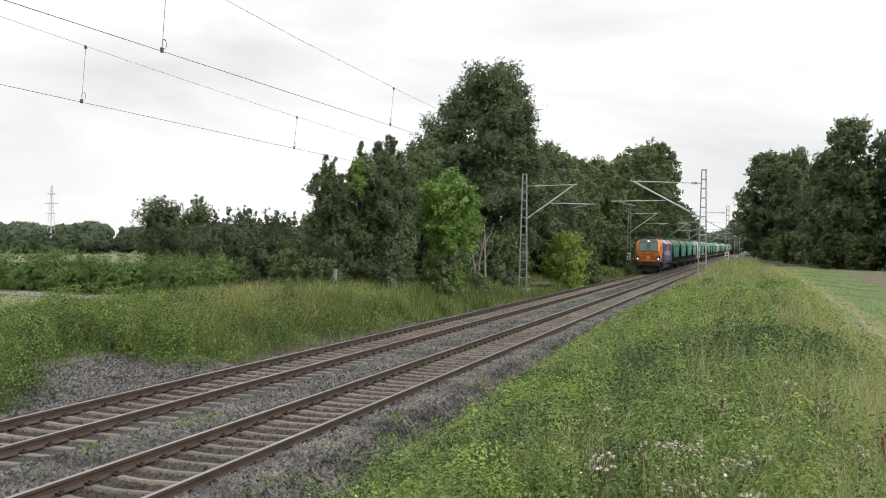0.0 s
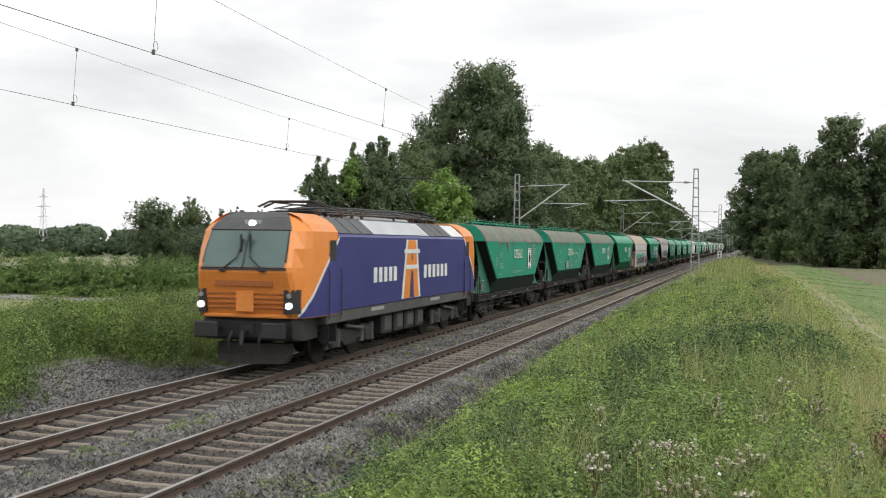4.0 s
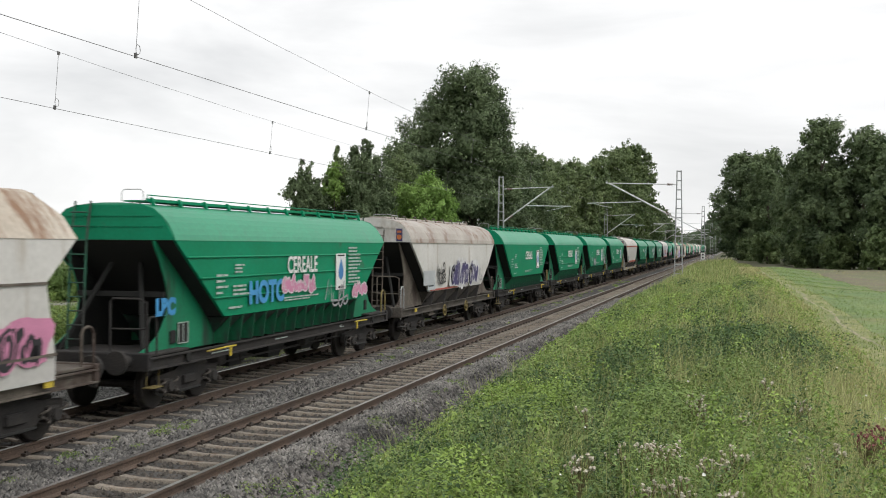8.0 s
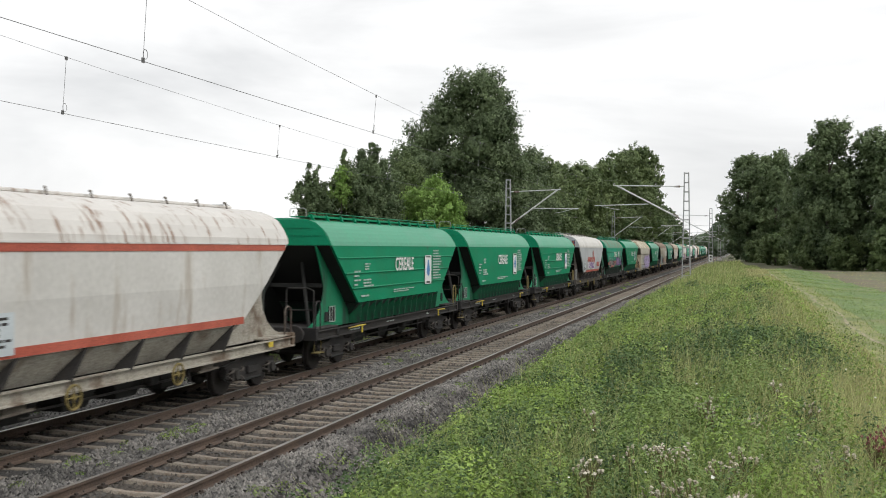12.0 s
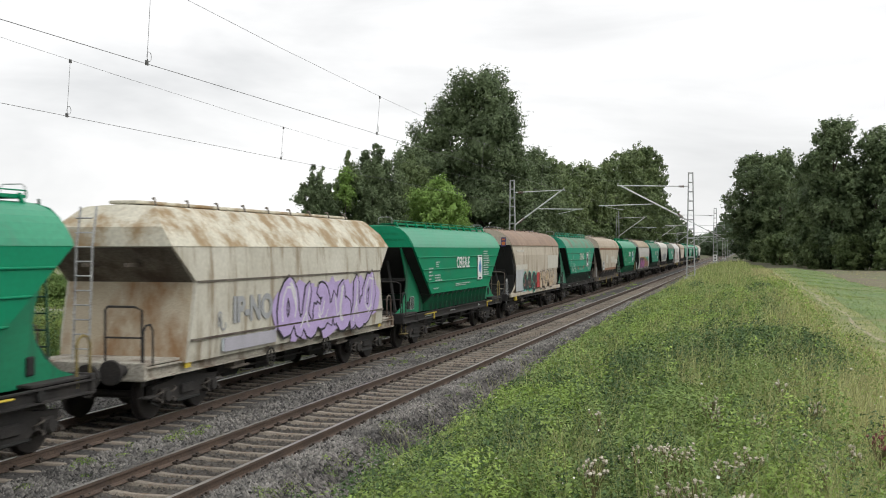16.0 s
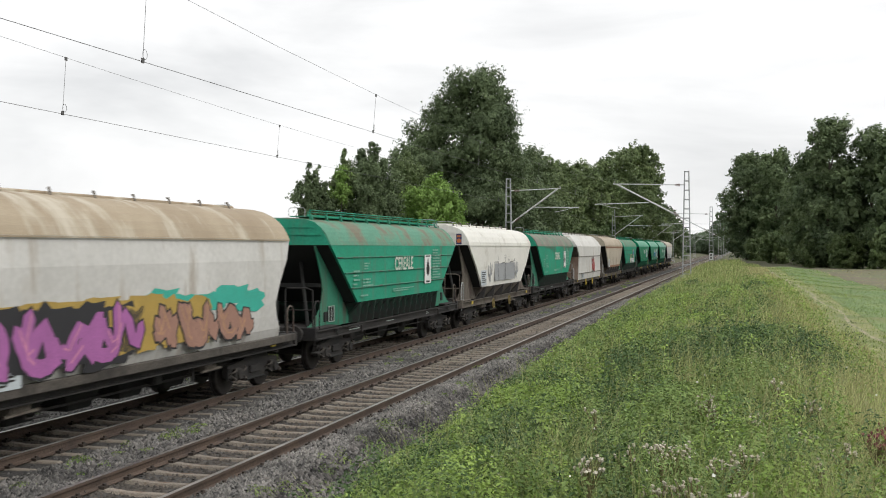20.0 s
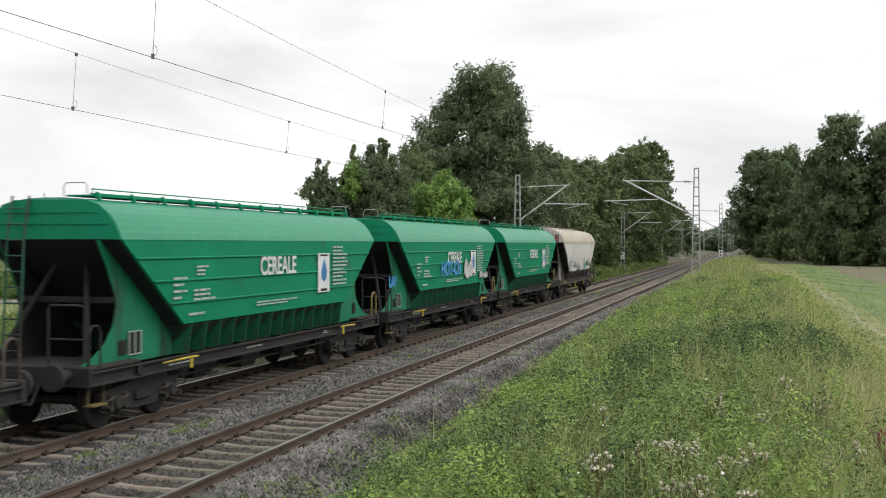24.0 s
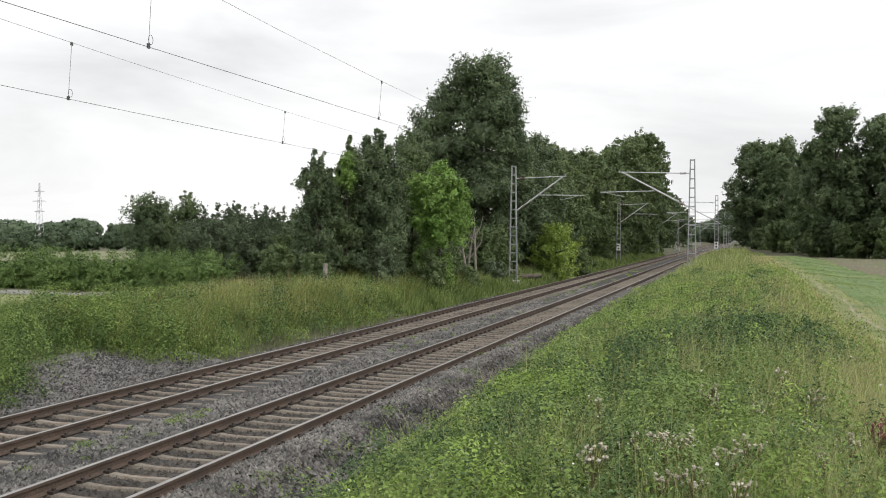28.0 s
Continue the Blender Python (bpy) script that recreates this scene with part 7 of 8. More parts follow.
        dp = part("data_panel", shared("data_panel|" + kind, lambda: Shape().box((1.435 if kind != "smooth" else 1.405, -3.9, 1.95 if kind == "smooth" else 1.27), (0.008, 0.95, 0.66 if kind == "smooth" else 0.26)), DATA_GREY), None, w, "grey painted data panel")
        part("stencil_text", shared("stencil_text|%s" % kind, lambda: bars_shape(1.443 if kind != "smooth" else 1.413, -4.25, -3.5, *((1.72, 2.2, 6) if kind == "smooth" else (1.18, 1.36, 3)), "p"), CHASSIS), None, dp)["kind"] = "stuff"
        if kind in ("smooth", "tank"):
            part("fold_line", shared("fold_line|" + kind, lambda: Shape().box((1.415, 0, 3.27 if kind == "smooth" else 3.36), (0.03, 12.6, 0.03)), roof_mat), None, w)
        else:
            for z, hy in ((2.57, 5.4), (1.46, 5.64)):
                part("fold_line", shared("fold_line|%g" % z, lambda: Shape().box((1.44, 0, z), (0.035, hy * 2, 0.04)), CHASSIS_TAN), None, w)
        if kind == "tank":
            part("side_beam", shared("side_beam", lambda: Shape().box((1.37, 0, 1.08), (0.1, 13.4, 0.17), 0.015), TAN if body_mat == TAN else SILL_BROWN), None, w, "dirty beige side beam" if body_mat == TAN else "grimy brown side beam")
        for sy in (-1, 1):
            part("warning_mark", shared("warning_mark", lambda: Shape().box((1.34, 0, 1.0), (0.02, 0.22, 0.12)), YELLOW), None, w, "", pose(0, sy * 5.6, 0))
    return w


def ladder_shape():
    s = Shape()
    for x in (-0.72, -0.38):
        s.tube([(x, -6.62, 1.15), (x, -6.5, 3.3), (x, -6.36, 4.0)], 0.022, 5)
    for k in range(10):
        s.tube([(-0.72, -6.62 + 0.012 * k, 1.35 + 0.27 * k), (-0.38, -6.62 + 0.012 * k, 1.35 + 0.27 * k)], 0.015, 5)
    return s


def railing_shape():
    s = Shape().tube([(0.74, -6.1, 3.9), (0.74, -6.1, 4.17), (0.74, 6.1, 4.17), (0.74, 6.1, 3.9)], 0.013, 5)
    for k in range(10):
        s.tube([(0.74, -4.9 + k * 1.09, 3.9), (0.74, -4.9 + k * 1.09, 4.17)], 0.012, 5)
    return s




def paint(name, c):
    return surface("spray_paint_" + name, tuple(0.85 * v for v in c), c, scale=2.5, rough=0.55, bump=0.0, detail=0.15)


INK = paint("black", (0.025, 0.024, 0.028))
WHITE_SPRAY = paint("white", (0.62, 0.62, 0.62))
GREY_SPRAY = paint("grey", (0.34, 0.35, 0.36))
LILAC = paint("lilac", (0.46, 0.36, 0.62))
TEAL = paint("teal", (0.04, 0.42, 0.32))
PINK = paint("pink", (0.60, 0.24, 0.38))
PURPLE = paint("purple", (0.20, 0.09, 0.30))
NAVY = paint("navy", (0.055, 0.045, 0.14))
SKYBLUE = paint("blue", (0.06, 0.30, 0.60))
BROWN_SPRAY = paint("brown", (0.36, 0.20, 0.15))
OCHRE = paint("ochre", (0.44, 0.30, 0.07))
CRIMSON = paint("red", (0.45, 0.05, 0.05))
DULL_RED = paint("dull_red", (0.42, 0.09, 0.065))
LETTER_PEACH = paint("peach", (0.50, 0.40, 0.30))
ORANGE_SPRAY = paint("dull_orange", (0.48, 0.27, 0.15))
MAGENTA = paint("magenta", (0.40, 0.13, 0.36))
LILAC_GREY = paint("lilac_grey", (0.42, 0.41, 0.46))
PALE_PATCH = paint("pale_patch", (0.56, 0.54, 0.47))


def blob(r, w, h, slant, n=22, rough=0.09):
    pts = []
    p = r.uniform(3.5, 9.0)
    for k in range(n):
        u = 2 * math.pi * (k + 0.5) / n
        c, s = math.cos(u), math.sin(u)
        d = (abs(c) ** p + abs(s) ** p) ** (-1 / p) * r.uniform(1 - rough, 1 + rough)
        pts.append((c * d * w / 2 + slant * s * d * h / 2, s * d * h / 2))
    return pts


def ribbon(s, pts, width, x):
    """A sprayed line along points (y, z) on the side of a wagon, with rounded ends."""
    n = len(pts)
    left, right = [], []
    for i, (y, z) in enumerate(pts):
        ay, az = pts[max(0, i - 1)]
        by, bz = pts[min(n - 1, i + 1)]
        d = math.hypot(by - ay, bz - az) or 1.0
        ny, nz = -(bz - az) / d * width / 2, (by - ay) / d * width / 2
        left.append((x, y + ny, z + nz))
        right.append((x, y - ny, z - nz))
    faces = [(i, i + 1, n + i + 1, n + i) for i in range(n - 1)]
    verts = left + right
    for i, j in ((0, 1), (n - 1, n - 2)):
        dy, dz = pts[i][0] - pts[j][0], pts[i][1] - pts[j][1]
        d = math.hypot(dy, dz) or 1.0
        verts.append((x, pts[i][0] + dy / d * width / 2, pts[i][1] + dz / d * width / 2))
        faces.append((i, n + i, len(verts) - 1))
    return s.add(verts, faces)


def arc(cy, cz, ry, rz, a0, a1, n=9):
    return [(cy + ry * math.cos(radians(a0 + (a1 - a0) * k / (n - 1))), cz + rz * math.sin(radians(a0 + (a1 - a0) * k / (n - 1)))) for k in range(n)]


def glyph(r):
    """Two or three sprayed strokes that only look like lettering: hooks, loops, waves and wedges."""
    out = []
    for k in range(r.choice([2, 2, 3])):
        kind, cy = r.randrange(4), r.uniform(0.25, 0.75)
        if kind == 0:
            s = r.choice([-1, 1])
            out.append([(cy, 1.0), (cy - 0.05 * s, 0.5)] + arc(cy + 0.3 * s, 0.3, 0.33 * s, 0.3, 180, 400, 8))
        elif kind == 1:
            out.append(arc(cy, r.uniform(0.4, 0.6), 0.36, 0.42, r.uniform(0, 360), r.uniform(420, 640), 12))
        elif kind == 2:
            out.append([(0.05 + 0.11 * j, 0.5 + 0.42 * math.sin(1.15 * j + cy * 6) * (0.6 + 0.05 * j)) for j in range(9)])
        else:
            out.append([(cy - 0.3, r.choice([0.0, 1.0])), (cy, r.uniform(0.35, 0.65)), (cy + 0.34, r.choice([0.05, 0.95]))])
    return out


def tag(w, y0, y1, z0, z1, n, fill, line, seed, x=1.442, slant=0.3, second=None):
    """A row of sprayed, unreadable letter shapes: heavy strokes with an outline and a few highlights."""
    r = random.Random(seed)
    step = (y1 - y0) / n
    for k in range(n):
        g = glyph(r)
        base, ht, wd = z0 + 0.12 * (z1 - z0) + r.uniform(-0.04, 0.04), (z1 - z0) * r.uniform(0.7, 0.86), step * r.uniform(0.85, 1.05)
        ya, lean, bend = y0 + step * k + 0.06 * step, slant * 0.35 + r.uniform(-0.12, 0.12), r.uniform(-0.1, 0.1)
        body = min(0.36 * step, 0.27 * (z1 - z0)) * r.uniform(0.95, 1.15)
        lines = [[(ya + (a + bend * math.sin(3.0 * b)) * wd + lean * b * ht, base + b * ht + 0.04 * ht * math.sin(5 * a + k)) for a, b in st] for st in g]
        e = 0.0016 * (k % 2)
        edge, inner, shine = Shape(), Shape(), Shape()
        for j, st in enumerate(lines):
            ribbon(edge, st, body + 0.055 + 0.16 * body, x + e + 0.0003 * j)
            ribbon(inner, st, body, x + e + 0.0032 + 0.0003 * j)
            m = len(st)
            part_line = st[: max(2, m // 2)]
            ribbon(shine, [(p + 0.16 * body, q + 0.14 * body) for p, q in part_line], 0.16 * body, x + e + 0.0055 + 0.0003 * j)
        lt = part("graffiti_letter", edge, line, w, "sprayed graffiti letter")
        part("graffiti_fill", inner, fill, lt)
        part("graffiti_stroke", shine, second or line, lt)


def cloud(w, y0, y1, z0, z1, n, material, seed, x=1.441):
    """Soft-edged patches of sprayed colour behind the letters."""
    r = random.Random(seed)
    s = Shape()
    for k in range(n):
        y = y0 + (y1 - y0) * (k + 0.5) / n
        b = blob(r, (y1 - y0) / n * r.uniform(1.2, 1.7), (z1 - z0) * r.uniform(0.7, 1.1), 0.2, 20, 0.2)
        z = (z0 + z1) / 2 + r.uniform(-0.08, 0.08)
        s.add([(x + 0.0004 * k, y + a, z + c) for a, c in b], [tuple(range(20))])
    part("paint_cloud", s, material, w, "sprayed colour behind the letters")


def patch(w, y0, y1, z0, z1, material, label, x=1.436):
    part("paint_patch", Shape().box((x, (y0 + y1) / 2, (z0 + z1) / 2), (0.006, y1 - y0, z1 - z0)), material, w, label)


def scrawl(w, y, z, size, material, seed, x=1.44, n=5):
    """A quick sprayed signature: one running line of loops, spikes and hooks, with one longer flourish."""
    r = random.Random(seed)
    pts, u = [], 0.0
    for k in range(n):
        wide, tall, form = r.uniform(0.4, 0.75), r.uniform(0.45, 0.95), r.randrange(4)
        low = r.choice([0.0, 0.0, -0.25])
        if form == 0:
            st = arc(0.5, 0.4, 0.5, 0.5, 200, 560, 11)
        elif form == 1:
            st = [(0.0, 0.0), (0.25, 1.0), (0.45, 0.1), (0.75, 0.75), (1.0, 0.0)]
        elif form == 2:
            st = arc(0.5, 0.75, 0.4, 0.25, 30, 260, 6) + arc(0.5, 0.25, 0.45, 0.25, 80, -150, 6)
        else:
            st = [(0.1, 1.0), (0.15, 0.4)] + arc(0.55, 0.25, 0.4, 0.25, 180, 400, 7)
        pts += [(y + size * (u + wide * a + 0.15 * b), z + size * (low + tall * b - 0.4)) for a, b in st]
        u += wide * 0.92
    if n > 2:
        pts += [(y + size * (u + 0.1), z - 0.35 * size), (y + size * (u * 0.6), z - 0.5 * size), (y + size * u * 0.25, z - 0.46 * size)]
    part("graffiti_stroke", ribbon(Shape(), pts, 0.03 + 0.035 * size, x), material, w, "sprayed running line")


def drips(w, y0, y1, material, seed, label="grimy runs below the roof edge"):
    """Ragged runs that hang from the eave down the side."""
    r = random.Random(seed)
    s, y = Shape(), y0
    while y < y1:
        wide, deep = r.uniform(0.06, 0.28), r.choice((0.04, 0.07, 0.12, 0.2, 0.42))
        s.add([(1.4245, y, 3.235), (1.4245, y + wide, 3.235), (1.4245, y + wide * 0.8, 3.235 - deep * 0.5), (1.4245, y + wide * 0.55, 3.235 - deep), (1.4245, y + wide * 0.3, 3.235 - deep * 0.6)], [(4, 3, 2, 1, 0)])
        y += wide * r.uniform(0.7, 1.6)
    part("grime_run", s, material, w, label)


def word(w, body, size, material, y, z, x=1.44):
    part("lettering", text_mesh(body, size, material, 0.03), None, w, "sprayed lettering", on_side(x, y, z))


G_NEW = "bright green hopper wagon with white lettering, black chassis"
G_OLD = "faded green hopper wagon with a worn grey roof"
W_TAN = "beige hopper wagon with a tan roof and dirty sides"
# the wagons from the front: where the rear eave stands at the start, the make, and what sets a wagon apart
TRAIN = [(153.5, "go", ""), (168.6, "go", "faded green hopper wagon with peeling roof and white graffiti"), (183.8, "go", ""), (198.6, "gh", ""), (212.8, "fw", "grey-white faceted hopper wagon with teal graffiti, rusty roof"),
         (228.5, "gr", "bright green hopper wagon with blue and pink graffiti"), (244.2, "sr", "white hopper wagon with dark purple graffiti, rusty roof"), (259.0, "gn", ""), (273.9, "gr", ""),
         (289.0, "gh", "bright green hopper wagon with grey graffiti and roof railing"), (304.1, "gr", ""), (319.6, "ss", "white hopper wagon with red stripes and rust runs"), (335.0, "gr", ""), (349.6, "gn", ""), (365.0, "gr", ""),
         (380.0, "sg", "grey-blue hopper wagon with red bars and purple graffiti"), (394.8, "gx", "faded green hopper wagon with black and purple graffiti"), (409.9, "gr", ""), (425.5, "ft", "beige faceted hopper wagon with lilac graffiti"),
         (440.6, "gr", ""), (456.0, "tt", "beige rounded hopper wagon with teal and grey graffiti"), (471.3, "gx", "faded green hopper wagon with white scrawls"), (486.75, "st", "beige hopper wagon with pale repainted patches"), (502.0, "gd", "bright green hopper wagon with grimy dark corner panels"),
         (517.3, "tb", "white rounded hopper wagon with purple and brown graffiti"), (532.5, "gx", ""), (547.4, "sp", "off-white hopper wagon with grey painted figures"), (562.0, "go", ""), (576.2, "fp", "pale grey faceted hopper wagon with a red figure"),
         (591.7, "st", ""), (605.6, "gy", "faded green hopper wagon with rust spots and a pale repainted patch"), (621.3, "gr", ""), (636.3, "gr", "bright green hopper wagon with blue and white graffiti"), (651.0, "gr", ""), (666.4, "sl", "grey hopper wagon with a beige roof and black scrawls")]
WAGONS = []
for s_end, make, label in TRAIN:
    if make[0] == "g":
        old = make in ("go", "gx", "gy")
        w = wagon("green", GREEN_OLD if old else GREEN_NEW, (ROOF_OLD if make == "go" else ROOF_FADED) if old else GREEN_ROOF, CHASSIS, label or (G_OLD if old else G_NEW), ribs=make in ("gr", "gx", "gy", "gd"), rail=make in ("gh", "gx", "gy"), letters=make != "gy", grimy=make == "gd", logo=s_end != 168.6, panel_mat=SILL_BROWN if s_end == 183.8 else None)
    elif make[0] == "f":
        w = wagon("facet", CREAM if make == "ft" else WHITE_DIRTY, CREAM_ROOF if make == "ft" else ROOF_RUST if make != "fp" else WHITE_DIRTY, CHASSIS_CREAM if make == "ft" else CHASSIS_TAN, label)
    elif make[0] == "t":
        # Near-black corner panels paint the shade at the tank ends.
        w = wagon("tank", TAN if make == "tt" else WHITE_DIRTY, ROOF_BROWN if make == "tt" else ROOF_MUD, CHASSIS, label, panel_mat=INSIDE)
    else:
        body = {"st": TAN, "sg": GREY_PATCH, "sp": OFF_WHITE}.get(make, WHITE_DIRTY)
        roof = {"ss": ROOF_FLAKE, "sr": ROOF_GREY_RUST, "sp": OFF_WHITE, "st": ROOF_TAN, "sl": ROOF_BEIGE, "sg": WHITE_DIRTY}.get(make, WHITE_DIRTY)
        w = wagon("smooth", body, roof, SILL_BROWN if make in ("sl", "sg", "sr") else CHASSIS_CREAM if make == "ss" else CHASSIS_TAN, label or W_TAN, stripe={"ss": RED_STRIPE, "st": RUST_STRIPE}.get(make), panel_mat=SILL_BROWN if make in ("sl", "sg") else CHASSIS_CREAM if make == "ss" else CHASSIS_TAN)
    WAGONS.append((w, s_end - (6.4 if make[0] in "st" else 6.3)))
BY = {k + 1: w for k, (w, _) in enumerate(WAGONS)}
PALE_SPRAY = paint("pale_green_white", (0.36, 0.50, 0.43))
for pts in ([(-0.85, 1.72), (-0.7, 2.45), (-0.35, 2.5), (0.1, 1.95), (0.4, 1.74), (0.5, 2.2), (0.62, 2.58), (1.4, 2.62)], [(1.52, 1.73), (1.6, 2.3), (1.72, 2.6)] + arc(2.15, 2.2, 0.85, 0.45, 120, -40, 10), [(1.95, 1.74), (2.0, 2.1), (2.15, 2.2), (2.35, 2.05), (2.42, 1.75)]):
    part("graffiti_stroke", ribbon(Shape(), pts, 0.075, 1.441), PALE_SPRAY, BY[2], "pale sprayed outline")
patch(BY[2], -1.7, -0.95, 1.76, 2.2, GREY_SPRAY, "pale grey sprayed patch")
part("warning_triangle", Shape().loft([[(0.80 + a, y, 3.36 + b) for a, b in ((-0.085, -0.06), (0.085, -0.06), (0.0, 0.09))] for y in (-6.352, -6.345)]), YELLOW, BY[34], "yellow warning triangle")
for k in (1, 2, 3, 28):
    drips(BY[k], 2.2, 5.6, ROOF_OLD, 900 + k)
    drips(BY[k], -4.0, -0.8, ROOF_OLD, 940 + k)
cloud(BY[5], -4.9, 2.9, 1.75, 2.3, 8, TEAL, 6, x=1.446)
cloud(BY[5], -4.4, 2.4, 1.25, 2.05, 9, GREY_SPRAY, 106, x=1.4495)
tag(BY[5], -4.3, 2.5, 1.25, 2.12, 6, INK, WHITE_SPRAY, 5, x=1.4535, second=GREY_SPRAY)
cloud(BY[5], 3.2, 5.3, 1.3, 2.0, 3, PINK, 107, x=1.446)
tag(BY[5], 3.3, 5.2, 1.3, 1.95, 4, INK, PINK, 7, x=1.45)
word(BY[6], "LBC", 0.42, SKYBLUE, -5.95, 1.95, 1.01)
word(BY[6], "HOTC", 0.66, SKYBLUE, -2.2, 2.1)
tag(BY[6], -1.35, 0.7, 2.05, 2.45, 5, PINK, WHITE_SPRAY, 8)
scrawl(BY[6], 1.4, 2.1, 0.8, GREY_SPRAY, 9, n=4)
tag(BY[6], 3.5, 4.6, 1.78, 2.1, 4, PINK, WHITE_SPRAY, 10)
cloud(BY[7], -1.3, 3.1, 1.62, 2.6, 6, WHITE_SPRAY, 111, x=1.440)
tag(BY[7], -1.3, 2.9, 1.66, 2.55, 6, NAVY, WHITE_SPRAY, 11, x=1.4435, second=LILAC_GREY)
patch(BY[7], -4.0, 0.5, 1.58, 1.64, DULL_RED, "red sprayed base line", 1.39)
scrawl(BY[7], 3.2, 2.0, 0.5, GREY_SPRAY, 12, n=3)
scrawl(BY[7], -3.3, 2.45, 0.55, INK, 13, n=4)
scrawl(BY[7], -3.2, 2.05, 0.5, INK, 113, n=4)
patch(BY[7], -5.0, -3.6, 1.8, 2.3, GREY_PATCH, "grey repainted patch")
for n, (ya, yb) in enumerate(((-2.9, -1.3), (3.7, 5.0))):
    for k in range(2):
        y = ya + (yb - ya) * (k + 0.5) / 2
        b = [(-0.30, -0.36), (0.22, -0.36), (0.34, -0.12), (0.22, 0.06), (0.36, 0.22), (0.22, 0.46), (0.16, 0.26), (-0.10, 0.14), (-0.34, -0.08)]
        fl = part("painted_flame", Shape().add([(1.4425, y + a, 2.08 + c) for a, c in b], [tuple(range(9))]), INK, BY[10], "grey sprayed flame shape with a dark edge")
        part("flame_fill", Shape().add([(1.4455, y + 0.86 * a, 2.07 + 0.88 * c) for a, c in b], [tuple(range(9))]), GREY_SPRAY, fl)
        part("flame_stroke", ribbon(Shape(), [(y - 0.14, 1.86), (y, 2.0), (y + 0.1, 2.2)], 0.06, 1.4485), WHITE_SPRAY, fl)
for k in range(6):
    patch(BY[16], -2.5 + 0.66 * k, -2.5 + 0.66 * k + 0.42, 2.1, 2.1 + (0.5 if k != 4 else 0.95), DULL_RED, "dull red painted bar", 1.43)
patch(BY[16], -3.9, 3.95, 1.57, 1.70, DULL_RED, "faded red lower edge", 1.375)
cloud(BY[16], -2.4, 0.9, 1.75, 2.3, 4, WHITE_SPRAY, 116, x=1.4385)
tag(BY[16], -2.2, 0.7, 1.8, 2.25, 4, PURPLE, WHITE_SPRAY, 17, second=WHITE_SPRAY)
word(BY[16], "CEREALI", 0.4, DULL_RED, 3.0, 2.05, 1.43)
cloud(BY[17], -5.0, -0.4, 1.74, 2.1, 5, DULL_RED, 118, x=1.4395)
cloud(BY[17], 0.2, 2.0, 1.75, 2.2, 2, BROWN_SPRAY, 119, x=1.4395)
tag(BY[17], -4.6, -0.7, 1.72, 2.35, 5, INK, WHITE_SPRAY, 18, second=GREY_SPRAY)
tag(BY[17], 0.4, 4.3, 1.75, 2.4, 6, PURPLE, INK, 19, second=WHITE_SPRAY)
word(BY[19], "IP-NO", 0.72, GREY_SPRAY, -2.95, 1.92, 1.448)
cloud(BY[19], -1.7, 4.9, 1.12, 2.4, 7, LILAC, 120, x=1.4475)
tag(BY[19], -1.6, 4.7, 1.12, 2.42, 6, LILAC, INK, 20, x=1.4515, second=WHITE_SPRAY)
scrawl(BY[19], -4.6, 1.8, 0.35, GREY_SPRAY, 21, n=2)
patch(BY[19], -4.3, -1.8, 1.12, 1.40, LILAC_GREY, "grey repainted patch", 1.445)
patch(BY[21], -5.75, -3.85, 1.22, 2.22, GREY_PATCH, "grey painted data panel", 1.446)
patch(BY[21], -5.75, -3.05, 2.22, 2.46, PALE_PATCH, "pale repainted band", 1.447)
tag(BY[21], -4.05, -0.75, 1.12, 2.08, 3, INK, TEAL, 22, x=1.452, second=BROWN_SPRAY)
tag(BY[21], 0.1, 4.5, 1.18, 2.05, 6, LETTER_PEACH, INK, 23, x=1.452, second=OCHRE)
patch(BY[21], 2.55, 5.8, 2.15, 2.85, PALE_PATCH, "pale repainted patch", 1.449)
patch(BY[21], -5.5, -3.75, 3.05, 3.16, PALE_PATCH, "pale repainted patch", 1.43)
patch(BY[21], -0.6, 0.15, 1.25, 2.0, CRIMSON, "red sprayed patch", 1.449)
part("brake_box", Shape().box((1.36, -5.55, 0.92), (0.12, 0.3, 0.24), 0.03), YELLOW, BY[21], "yellow box under the beam")
for y, z, size, k in ((-4.3, 2.02, 0.3, 24), (-3.5, 2.12, 0.34, 25), (-3.2, 1.92, 0.3, 26), (2.5, 1.98, 0.3, 27), (3.2, 2.02, 0.28, 28)):
    scrawl(BY[22], y, z, size, PALE_SPRAY, k, n=4)
for y in (-1.9, 0.25):
    scrawl(BY[22], y, 2.03, 0.22, DULL_RED, 30 + int(y), n=3)
patch(BY[23], -2.6, -1.4, 2.1, 2.75, PALE_PATCH, "pale repainted patch")
patch(BY[23], 0.4, 2.9, 2.1, 2.6, PALE_PATCH, "pale repainted patch")
patch(BY[23], 2.9, 4.8, 2.0, 2.35, PALE_PATCH, "pale repainted patch")
cloud(BY[25], -5.0, 0.1, 1.25, 2.35, 6, INK, 126, x=1.4465)
cloud(BY[25], 0.1, 4.6, 1.9, 2.4, 5, TEAL, 127, x=1.445)
cloud(BY[25], -1.0, 2.0, 1.3, 2.3, 3, OCHRE, 128, x=1.4485)
tag(BY[25], -4.9, -0.2, 1.25, 2.2, 4, MAGENTA, INK, 26, x=1.452, second=PINK)
tag(BY[25], 0.2, 4.3, 1.3, 2.1, 5, BROWN_SPRAY, INK, 27, x=1.452, second=ORANGE_SPRAY)
cloud(BY[25], -5.2, 0.4, 2.1, 2.4, 8, OCHRE, 129, x=1.4435)
patch(BY[27], -1.9, 2.3, 1.75, 2.5, GREY_SPRAY, "grey painted castle", 1.422)
